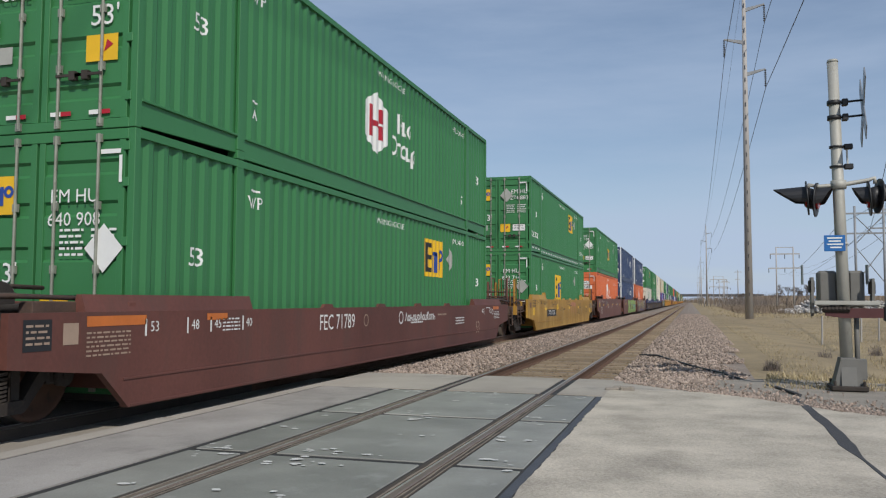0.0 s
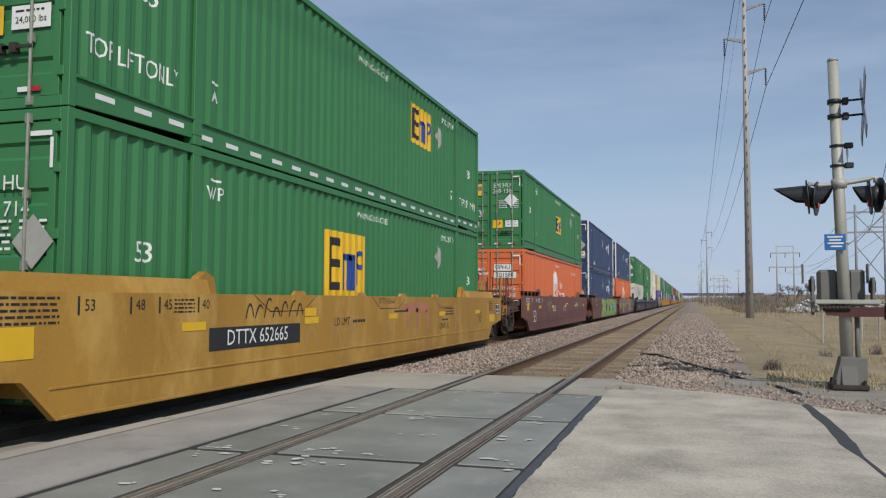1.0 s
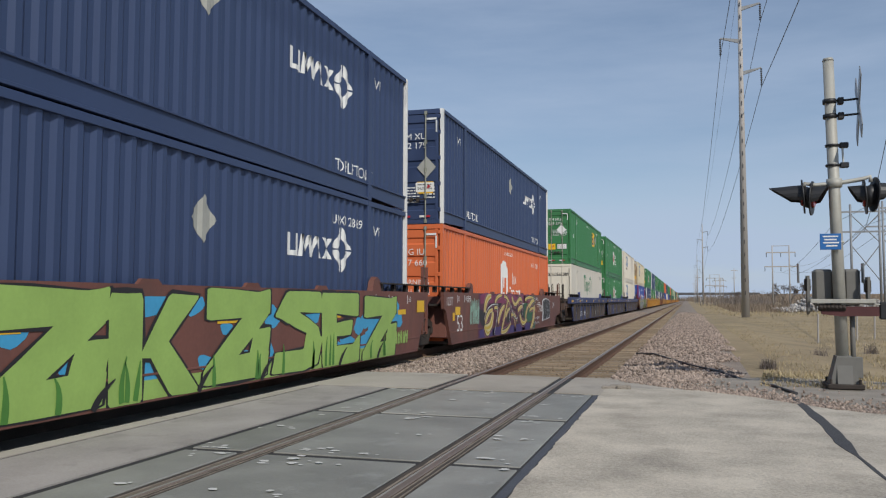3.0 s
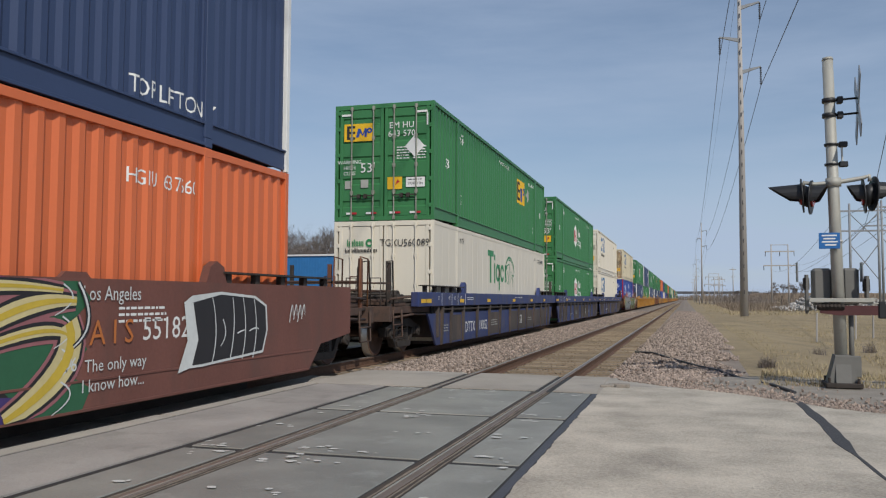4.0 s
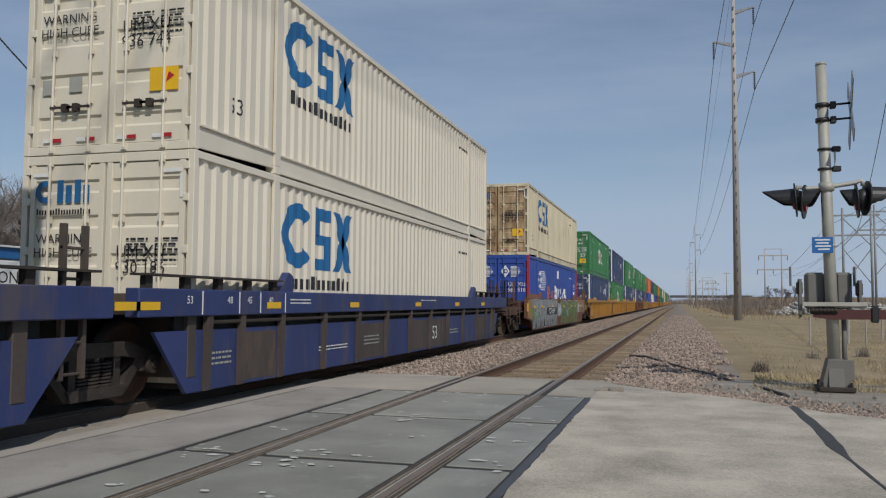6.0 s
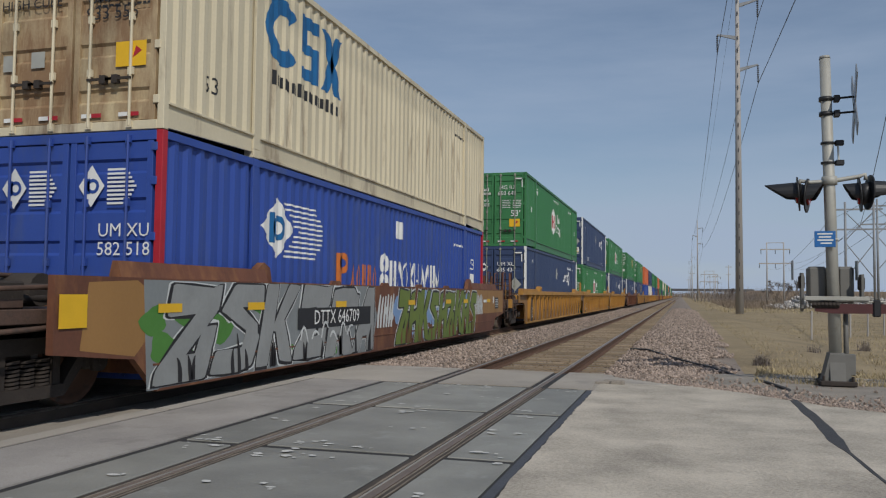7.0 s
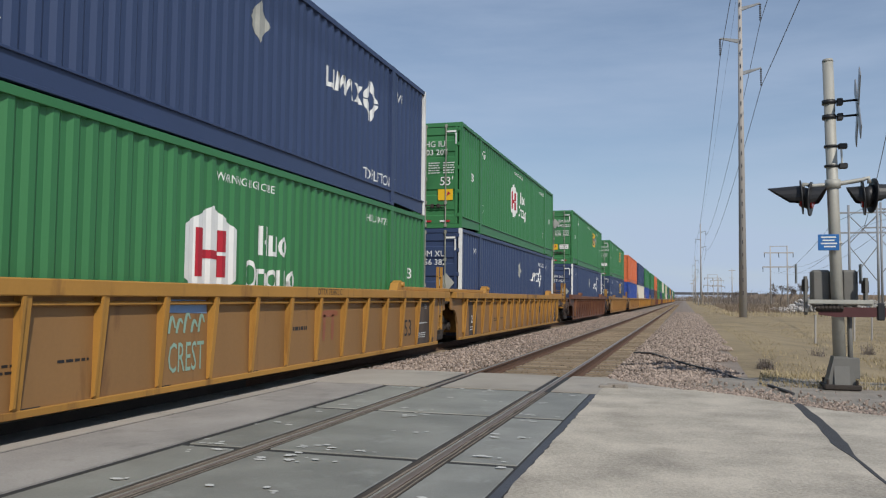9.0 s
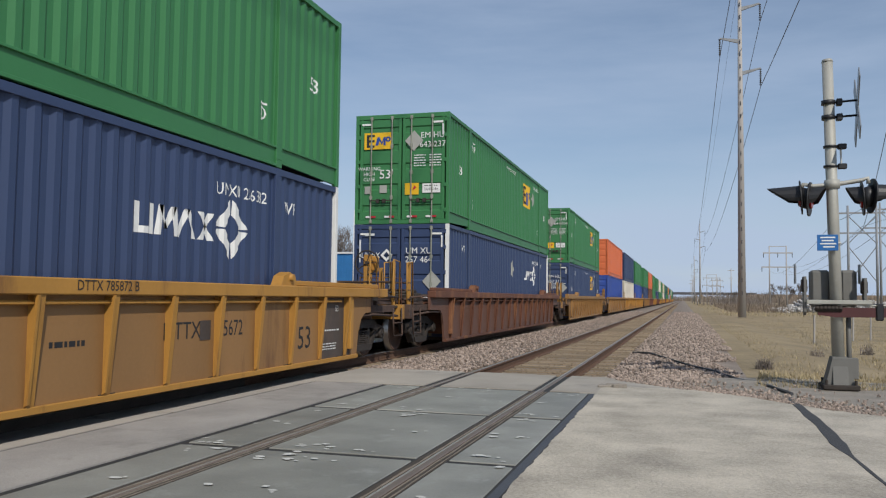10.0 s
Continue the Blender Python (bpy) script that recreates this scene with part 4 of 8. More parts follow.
        side_mark(c, "wordmark", "mark_white", lambda bm: (flat_ring(bm, 7.6, 1.62, 0.1, 0.22, 14, -60, 240), flat_ring(bm, 7.6, 1.24, 0.1, 0.22, 14, 120, 420), shapes(bm, 7.95, 11.6, 1.02, 1.70, "ITOCITTIZ", 0.2)), "white wordmark strokes")
        side_mark(c, "lettering", "mark_white", lambda bm: (flat_text(bm, "53", 14.9, 1.85, 0.3), bars(bm, 13.0, 14.0, 2.25, 2.4, 1, 4), flat_rect(bm, 8.3, 8.75, 2.18, 2.55), flat_rect(bm, 14.7, 15.1, 1.2, 1.6)), "white lettering")


def container(y, level, paint, style, code=None, label="", post=None, dashes=False, panel_low=False, panel_at=10.3):
    """A 53 foot box: level 0 sits in the well, level 1 on top of another box."""
    c = thing("container", label, "shipping container", "containers on the train")
    near = code is not None
    m = M[paint]
    flat = style == "reefer"
    x = WIDE / 2
    part("side_wall", side_sheet(flat), m, c)
    bm = bmesh.new()
    box(bm, -x + 0.01, -x + 0.05, 0.1, LONG - 0.1, 0.2, TALL - 0.08)
    part("side_wall", bm, m, c)
    bm = bmesh.new()
    box(bm, -x + 0.02, x - 0.02, 0.05, LONG - 0.05, TALL - 0.06, TALL - 0.025)
    for k in range(int((LONG - 0.3) / 0.42)):
        box(bm, -x + 0.12, x - 0.12, 0.3 + 0.42 * k, 0.5 + 0.42 * k, TALL - 0.03, TALL - 0.012)
    part("roof", bm, m, c)
    bm = bmesh.new()
    box(bm, -x + 0.05, x - 0.05, LONG - 0.07, LONG - 0.02, 0.1, TALL - 0.05)
    part("front_wall", bm, m, c)
    bm = bmesh.new()
    box(bm, -x + 0.06, x - 0.06, 0.1, LONG - 0.1, 0.13, 0.18)
    part("floor_frame", bm, M["frame_and_shade_black"], c, "dark underside frame")
    for sx in (-1, 1):
        for yy in (0.0, LONG - 0.1):
            bm = bmesh.new()
            box(bm, *sorted((sx * (x - 0.09), sx * x)), yy, yy + 0.1, 0.0, TALL, 0.006)
            part("corner_post", bm, M[post] if post and sx > 0 else m, c, "white corner post" if post == "mark_white" and sx > 0 else ("red corner post" if post == "mark_red" and sx > 0 else ""))
        bm = bmesh.new()
        box(bm, *sorted((sx * (x - 0.07), sx * (x - 0.004))), 0.1, LONG - 0.1, TALL - 0.10, TALL - 0.004, 0.004)
        part("top_rail", bm, m, c)
        bm = bmesh.new()
        a, b = sorted((sx * (x - 0.07), sx * (x - 0.030)))
        box(bm, a, b, POST_Y + 0.08, LONG - POST_Y - 0.08, 0.03, 0.30)
        c0, c1 = sorted((sx * (x - 0.07), sx * (x + 0.002)))
        for y0, y1, z0, z1 in ((POST_Y + 0.08, LONG - POST_Y - 0.08, 0.015, 0.055), (POST_Y + 0.08, LONG - POST_Y - 0.08, 0.285, 0.315), (0.1, POST_Y - 0.08, 0.30, 0.33), (LONG - POST_Y + 0.08, LONG - 0.1, 0.30, 0.33)):
            box(bm, c0, c1, y0, y1, z0, z1, 0.004)
        for y0, y1 in ((0.1, POST_Y - 0.08), (LONG - POST_Y + 0.08, LONG - 0.1)):
            za, zb = (0.03, 0.085) if y0 < 5 else (0.085, 0.03)
            prism(bm, [(y0, za), (y1, zb), (y1, 0.305), (y0, 0.305)], "x", a, b)
        part("bottom_rail", bm, m, c)
        for yy in (POST_Y, LONG - POST_Y):
            if sx > 0:
                bm = bmesh.new()
                box(bm, x - 0.05, x - 0.001, yy - 0.09, yy + 0.09, 0.12, TALL - 0.1, 0.006)
                part("lifting_post", bm, m, c)
                for z in (0.0, TALL - 0.118):
                    bm = bmesh.new()
                    box(bm, x - 0.16, x + 0.002, yy - 0.085, yy + 0.085, z, z + 0.118, 0.008)
                    part("casting", bm, m, c)
    bm = bmesh.new()
    box(bm, -x + 0.09, x - 0.09, 0.0, 0.09, TALL - 0.12, TALL - 0.002, 0.006)
    part("door_header", bm, m, c)
    bm = bmesh.new()
    box(bm, -x + 0.09, x - 0.09, 0.0, 0.09, 0.0, 0.11, 0.006)
    part("door_sill", bm, m, c)
    for sx in (-1, 1):
        leaf = part("door", door_leaf(sx, flat), M["cream_door"] if paint == "cream" else m, c)
        if near:
            for z in (0.35, 1.0, 1.65, 2.3, 2.7):
                bm = bmesh.new()
                box(bm, *sorted((sx * 1.15, sx * 1.23)), -0.012, 0.02, z - 0.05, z + 0.05, 0.006)
                part("hinge", bm, m, leaf)
            rod = M["rod"] if style not in ("csx", "stack", "reefer") else m
            for xr in (0.27, 0.84):
                part("lock_rod", lock_rod(sx * xr), rod, leaf, "weathered steel lock rod")
                part("lock_handle", lock_handle(sx * xr, sx * (1 if xr < 0.5 else -1)), M["truck_iron"], leaf, "dark lock handle")
    if near:
        door_print(c, style, code, level == 0)
        side_print(c, style, level, panel_low, panel_at, code)
        if dashes:
            def draw(bm):
                for k in range(26):
                    yy = 0.4 + 0.62 * k
                    flat_rect(bm, yy, yy + 0.3, 0.10 if POST_Y < yy < LONG - POST_Y else 0.16, 0.16 if POST_Y < yy < LONG - POST_Y else 0.22)
            bm = bmesh.new()
            draw(bm)
            part("stripe", lay_side(bm, x - 0.030, 0.004, False), M["mark_white"], c, "white reflective dashes on the bottom rail")
            for yy in (1.05, 15.1):
                side_mark(c, "lettering", "mark_white", lambda bm: flat_text(bm, "TOP LIFT ONLY", yy, 0.70, 0.21, 0.75), "white handling text")
    elif style == "emp":
        side_print(c, style, 1)
    elif style in ("hub", "umax"):
        side_print(c, style, level)
    keyed.append((c, y, 0.20 if level == 0 else 3.105))
    return c


keyed = []
# ---- well cars ----
WHEEL_R = 0.4826
spinning = []
SHARED = {}


def shared(key, make):
    """One mesh for all alike pieces."""
    if key not in SHARED:
        bm = make()
        me = bpy.data.meshes.new(key)
        bm.to_mesh(me)
        bm.free()
        SHARED[key] = me
    return SHARED[key]


def wheelset_mesh():
    bm = bmesh.new()
    prof = [(0.66, 0.10), (0.675, 0.30), (0.685, 0.415), (0.675, 0.508), (0.705, 0.508), (0.72, WHEEL_R), (0.81, WHEEL_R - 0.006), (0.812, 0.42), (0.775, 0.40), (0.755, 0.22), (0.80, 0.14), (0.80, 0.09)]
    n = 28
    for sx in (-1, 1):
        rings = [[bm.verts.new((sx * x, r * math.cos(2 * math.pi * i / n), r * math.sin(2 * math.pi * i / n))) for i in range(n)] for x, r in prof]
        for k, (a, b) in enumerate(zip(rings, rings[1:])):
            for i in range(n):
                f = bm.faces.new((a[i], a[(i + 1) % n], b[(i + 1) % n], b[i]))
                f.material_index = 1 if 3 <= k <= 5 else 0
                f.smooth = True
    tube(bm, (-1.0, 0, 0), (1.0, 0, 0), 0.085, seg=12)
    for a in range(3):
        for sx in (-1, 1):
            tube(bm, (sx * 0.80, 0.05 * math.cos(a * 2.1), 0.05 * math.sin(a * 2.1)), (sx * 1.03, 0.05 * math.cos(a * 2.1), 0.05 * math.sin(a * 2.1)), 0.018, seg=6)
    bmesh.ops.recalc_face_normals(bm, faces=bm.faces[:])
    return bm


def sideframe_mesh():
    bm = bmesh.new()
    top = [(-1.12, 0.60), (-0.80, 0.66), (-0.50, 0.76), (0.50, 0.76), (0.80, 0.66), (1.12, 0.60)]
    low = [(1.14, 0.40), (0.70, 0.42), (0.42, 0.17), (-0.42, 0.17), (-0.70, 0.42), (-1.14, 0.40)]
    prism(bm, [(-1.12, 0.60), (-0.80, 0.66), (-0.50, 0.76), (0.50, 0.76), (0.80, 0.66), (1.12, 0.60), (1.12, 0.50), (0.80, 0.54), (0.42, 0.60), (-0.42, 0.60), (-0.80, 0.54), (-1.12, 0.50)], "x", 0.95, 1.12)
    prism(bm, [(-0.46, 0.29), (0.46, 0.29), (0.40, 0.17), (-0.40, 0.17)], "x", 0.93, 1.14)
    for s in (-1, 1):
        prism(bm, [(s * 0.80, 0.54), (s * 0.66, 0.57), (s * 0.34, 0.17), (s * 0.46, 0.17)], "x", 0.96, 1.11)
        prism(bm, [(s * 0.40, 0.62), (s * 0.30, 0.62), (s * 0.30, 0.24), (s * 0.40, 0.24)], "x", 0.97, 1.10)
        box(bm, 0.94, 1.13, s * 0.89 - 0.17, s * 0.89 + 0.17, 0.40, 0.56, 0.02)
        tube(bm, (1.10, s * 0.89, WHEEL_R), (1.19, s * 0.89, WHEEL_R), 0.11, seg=14)
        tube(bm, (1.18, s * 0.89, WHEEL_R), (1.21, s * 0.89, WHEEL_R), 0.05, seg=8)
    return bm


def spring_mesh():
    bm = bmesh.new()
    for y in (-0.19, 0.0, 0.19):
        for k in range(7):
            z = 0.31 + 0.038 * k
            bmesh.ops.create_cone(bm, cap_ends=True, segments=10, radius1=0.085, radius2=0.085, depth=0.022, matrix=pose(1.05, y, z, 6, 0, 0))
    return bm


def truck(car, yc, spin):
    bm = bmesh.new()
    box(bm, -0.95, 0.95, yc - 0.20, yc + 0.20, 0.45, 0.72, 0.03)
    tr = part("truck", bm, M["truck_iron"], car, "grimy cast-iron truck")
    for sx in (-1, 1):
        o = part_mesh("sideframe", shared("sideframe", sideframe_mesh), M["truck_iron"], tr)
        o.matrix_basis = pose(0, yc, 0, 0, 0, 0 if sx > 0 else 180)
    o = part_mesh("spring", shared("spring", spring_mesh), M["truck_iron"], tr, "coil springs of the truck")
    o.matrix_basis = pose(0, yc, 0)
    for dy in (-0.89, 0.89):
        w = part_mesh("wheelset", shared("wheelset", wheelset_mesh), [M["wheel_face"], M["wheel_tread"]], tr, "rusty wheels with bright treads on an axle")
        w.matrix_basis = pose(0, yc + dy, WHEEL_R)
        if spin:
            spinning.append((w, yc + dy))


def decal(car, name, material, draw, label, x=1.53, lift=0.004):
    bm = bmesh.new()
    draw(bm)
    return mark_parts(name, lay_side(bm, x, lift, False), M[material] if isinstance(material, str) else material, car, label)


def band(bm, p0, p1, p2, w0, w1, n=7):
    """A curved paint stroke that swells in the middle."""
    pts = []
    for i in range(n + 1):
        t = i / n
        x = (1 - t) ** 2 * p0[0] + 2 * t * (1 - t) * p1[0] + t * t * p2[0]
        y = (1 - t) ** 2 * p0[1] + 2 * t * (1 - t) * p1[1] + t * t * p2[1]
        dx = 2 * (1 - t) * (p1[0] - p0[0]) + 2 * t * (p2[0] - p1[0])
        dy = 2 * (1 - t) * (p1[1] - p0[1]) + 2 * t * (p2[1] - p1[1])
        d = math.hypot(dx, dy) or 1
        w = (w0 + (w1 - w0) * t) * (0.8 + 0.35 * math.sin(math.pi * t)) / 2
        pts.append(((x - dy / d * w, y + dx / d * w), (x + dy / d * w, y - dx / d * w)))
    for a, b in zip(pts, pts[1:]):
        flat_poly(bm, [a[0], a[1], b[1], b[0]])


def graffiti(car, y0, y1, z0, z1, n, seed, fill, edge, halo, shade, wild=1.0, x=1.53):
    """Sprayed letter-like strokes in layers: halo, outline, shade, fill."""
    rnd = random.Random(seed)
    w, h = (y1 - y0) / n, z1 - z0
    strokes = []
    for i in range(n):
        c = y0 + (i + 0.5) * w
        lean = rnd.uniform(-0.1, 0.25) * w
        for k in range(rnd.choice((2, 3, 3))):
            if k < 2:
                o = (-0.26 if k == 0 else 0.24) * w
                strokes.append(((c + o - lean, z0 + 0.08 * h), (c + o + rnd.uniform(-0.2, 0.2) * w * wild, z0 + 0.5 * h), (c + o + lean, z1 - rnd.uniform(0.05, 0.16) * h), 0.36 * w, 0.26 * w))
            else:
                zz = z0 + rnd.uniform(0.35, 0.75) * h
                strokes.append(((c - 0.4 * w, zz), (c, zz + rnd.uniform(-0.2, 0.2) * h), (c + 0.45 * w, zz + rnd.uniform(-0.1, 0.1) * h), 0.20 * h, 0.14 * h))
    zlim = lambda v: min(max(v, z0), z1)
    for name, m, grow, lift in (("graffiti", halo, 0.17 * w, 0.004), ("graffiti", edge, 0.09 * w, 0.0075), ("graffiti", fill, 0.0, 0.011)):
        if m is None:
            continue
        bm = bmesh.new()
        for i, (p0, p1, p2, a, b) in enumerate(strokes):
            n0 = len(bm.verts)
            band(bm, p0, p1, p2, a + grow, b + grow)
            bm.verts.ensure_lookup_table()
            for v in bm.verts[n0:]:
                v.co.z = 0.00012 * i
        for v in bm.verts:
            v.co.y = zlim(v.co.y)
        part(name, lay_side(bm, x, lift, False), m, car, "sprayed graffiti letters")
    if shade:
        bm = bmesh.new()
        for p0, p1, p2, a, b in strokes:
            if rnd.random() < 0.75:
                q = (p0[0] + rnd.uniform(-0.04, 0.04), p0[1])
                band(bm, q, ((p0[0] + p1[0]) / 2, (p0[1] + p1[1]) / 2), (p1[0] + 0.03, p1[1] - 0.1 * h), a * 0.45, b * 0.15)
        for v in bm.verts:
            v.co.y = zlim(v.co.y)
        part("graffiti", lay_side(bm, x, 0.0145, False), shade, car, "shading in the graffiti letters")


GLYPHS = {
    "E": (((0, 0), (0.36, 0), (0.36, 1), (0, 1)), ((0.3, 0.72), (0.96, 0.66), (0.98, 1), (0.3, 1)), ((0.3, 0.40), (0.74, 0.40), (0.80, 0.62), (0.3, 0.58)), ((0.3, 0), (0.96, 0), (1.0, 0.40), (0.78, 0.26), (0.3, 0.27))),
    "Z": (((0.02, 0.66), (1, 0.70), (1, 1), (0.8, 0.96), (0.02, 1)), ((0.58, 0.72), (1, 0.72), (0.46, 0.24), (0.0, 0.0), (0.0, 0.16)), ((0.0, 0), (0.96, 0), (1, 0.30), (0.4, 0.27), (0.1, 0.24)), ((0.66, 0.24), (0.98, 0.24), (1.02, 0.56), (0.74, 0.54))),
    "A": (((0, 0), (0.34, 0), (0.62, 1), (0.34, 1)), ((0.66, 0), (1, 0), (0.66, 1), (0.36, 1)), ((0.26, 0.24), (0.74, 0.24), (0.7, 0.42), (0.3, 0.42))),
    "R": (((0, 0), (0.34, 0), (0.34, 1), (0, 0.96)), ((0.28, 0.74), (0.8, 0.70), (0.96, 0.86), (0.74, 1), (0.28, 1)), ((0.66, 0.48), (0.98, 0.52), (0.98, 0.9), (0.70, 0.86)), ((0.28, 0.44), (0.62, 0.50), (1.04, 0), (0.64, 0))),
    "H": (((0, 0), (0.33, 0.04), (0.36, 1), (0.02, 0.94)), ((0.66, 0.02), (1, 0), (0.98, 0.96), (0.64, 1)), ((0.28, 0.38), (0.74, 0.46), (0.74, 0.68), (0.28, 0.60))),
    "S": (((0.04, 0.7), (0.3, 0.6), (0.5, 0.74), (1.0, 0.72), (0.94, 1), (0.26, 1)), ((0.06, 0.72), (0.4, 0.56), (0.98, 0.34), (0.9, 0.54), (0.44, 0.76)), ((0.66, 0.52), (1.0, 0.4), (0.9, 0.06), (0.6, 0), (0, 0.02), (0.06, 0.27), (0.6, 0.27))),
    "K": (((0, 0), (0.34, 0), (0.34, 1), (0, 1)), ((0.3, 0.42), (0.5, 0.40), (1.02, 0.98), (0.64, 1)), ((0.36, 0.52), (0.56, 0.64), (1.06, 0), (0.66, 0.04)))}


def block_letters(car, codes, y0, y1, z0, z1, seed, fill, edge, rim, shade, lean=0.0, x=1.53):
    """Fat sprayed block shapes: rim, dark outline, fill, and darker shading low on each."""
    rnd = random.Random(seed)
    w, h = (y1 - y0) / len(codes), z1 - z0
    cells = []
    for i, k in enumerate(codes):
        grow, lift, tilt = rnd.uniform(1.0, 1.14), rnd.uniform(-0.03, 0.05), lean + rnd.uniform(-0.06, 0.06)
        cells.append([[(y0 + w * (i + 0.03 + u * 0.92 * grow) + tilt * v * h, z0 + h * (v * 0.96 + lift)) for u, v in pg] for pg in GLYPHS[k]])
    zmin, zmax = z0 - 0.0, z1 + 0.0
    for m, out, lift, name in ((rim, 0.085, 0.005, "pale rim of the graffiti letters"), (edge, 0.05, 0.008, "dark outline of the graffiti letters"), (fill, 0.0, 0.011, "sprayed graffiti letters")):
        if m is None:
            continue
        bm = bmesh.new()
        n = 0
        for cell in cells:
            for pg in cell:
                cy, cz = sum(p[0] for p in pg) / len(pg), sum(p[1] for p in pg) / len(pg)
                ring = []
                for j, p in enumerate(pg):
                    q = pg[(j + 1) % len(pg)]
                    for t in (0.06, 0.5, 0.94):
                        a, b = p[0] + (q[0] - p[0]) * t, p[1] + (q[1] - p[1]) * t
                        if t == 0.5:
                            a, b = a + rnd.uniform(-0.012, 0.012), b + rnd.uniform(-0.012, 0.012)
                        d = math.hypot(a - cy, b - cz) or 1
                        ring.append((a + out * (a - cy) / d, min(zmax, max(zmin, b + out * (b - cz) / d))))
                flat_poly(bm, ring)
                n += 1
                bm.verts.ensure_lookup_table()
                for v in bm.verts[-len(ring):]:
                    v.co.z = 0.00006 * n
        part("graffiti", lay_side(bm, x, lift, False), m, car, name)
    if shade:
        bm = bmesh.new()
        for cell in cells:
            pg = cell[0]
            a, b = min(p[0] for p in pg), max(p[0] for p in pg)
            for j in range(3):
                u = a + (b - a) * rnd.uniform(0.1, 0.9)
                band(bm, (u, z0 + 0.02 * h), (u + rnd.uniform(-0.05, 0.05), z0 + 0.2 * h), (u + rnd.uniform(-0.08, 0.08), z0 + rnd.uniform(0.25, 0.45) * h), 0.10, 0.02, 5)
        part("graffiti", lay_side(bm, x, 0.0165, False), shade, car, "shading low on the graffiti letters")


def swooshes(car, strokes, layers, z0, z1, x=1.53):
    """Curved sprayed strokes (start, bend, end, width) drawn in layers of material, growth and height."""
    for m, grow, lift, k, name in layers:
        bm = bmesh.new()
        for i, (p0, p1, p2, w) in enumerate(strokes):
            n0 = len(bm.verts)
            band(bm, p0, p1, p2, (w + grow) * k, (w * 0.6 + grow) * k, 9)
            bm.verts.ensure_lookup_table()
            for v in bm.verts[n0:]:
                v.co.z = 0.00008 * i
                v.co.y = min(z1, max(z0, v.co.y))
        part("graffiti", lay_side(bm, x, lift, False), m, car, name)


def clouds(car, y0, y1, z0, z1, n, seed, m, lift=0.0025, x=1.53):
    rnd = random.Random(seed)
    bm = bmesh.new()
    for _ in range(n):
        y, z, r = rnd.uniform(y0, y1), rnd.uniform(z0, z1), rnd.uniform(0.09, 0.24)
        k = rnd.uniform(0, 6)
        flat_poly(bm, [(y + r * 1.5 * math.cos(a) * (1 + 0.2 * math.sin(3 * a + k)), min(z1, max(z0, z + r * math.sin(a) * (1 + 0.2 * math.cos(2 * a + k))))) for a in [2 * math.pi * i / 14 for i in range(14)]])
    for i, f in enumerate(bm.faces):
        for v in f.verts:
            v.co.z = i * 0.00004
    for v in bm.verts:
        v.co = (x + lift + v.co.z, v.co.x, v.co.y)
    part("graffiti", bm, m, car, "sprayed patches behind the letters")


def spray(name, rgb):
    return mat(name, rgb, 0.55, dark=0.75, scale=2.5, fine=20, bump=0)


M["sp_lime"] = spray("lime_spray", (0.33, 0.50, 0.12))
M["sp_cyan"] = spray("cyan_spray", (0.06, 0.36, 0.62))
M["sp_black"] = spray("black_spray", (0.02, 0.018, 0.02))
M["sp_purple"] = spray("purple_spray", (0.10, 0.022, 0.055))
M["sp_green"] = spray("dark_green_spray", (0.03, 0.13, 0.06))
M["sp_orange"] = spray("orange_spray", (0.55, 0.17, 0.04))
M["sp_cream"] = spray("cream_spray", (0.66, 0.56, 0.28))
M["sp_gold"] = spray("gold_spray", (0.62, 0.44, 0.05))
M["sp_olive"] = spray("olive_spray", (0.16, 0.22, 0.035))
M["sp_grey"] = spray("grey_spray", (0.24, 0.26, 0.26))
M["sp_silver"] = spray("silver_grey_spray", (0.30, 0.31, 0.30))
M["sp_white"] = spray("white_spray", (0.66, 0.68, 0.66))
M["sp_sky"] = spray("pale_blue_spray", (0.22, 0.36, 0.60))
M["sp_leaf"] = spray("leaf_green_spray", (0.08, 0.24, 0.04))
M["sp_mint"] = spray("mint_spray", (0.30, 0.46, 0.36))
M["sp_washed"] = spray("washed_red_spray", (0.30, 0.105, 0.055))
M["sp_faded"] = spray("washed_pink_spray", (0.52, 0.20, 0.11))
M["sp_haze"] = spray("washed_grey_spray", (0.42, 0.26, 0.09))
M["sp_magenta"] = spray("magenta_spray", (0.23, 0.035, 0.10))
M["sp_violet"] = spray("violet_spray", (0.065, 0.04, 0.17))
M["sp_rose"] = spray("rose_spray", (0.36, 0.14, 0.15))
M["sp_brown"] = spray("brown_spray", (0.20, 0.085, 0.035))


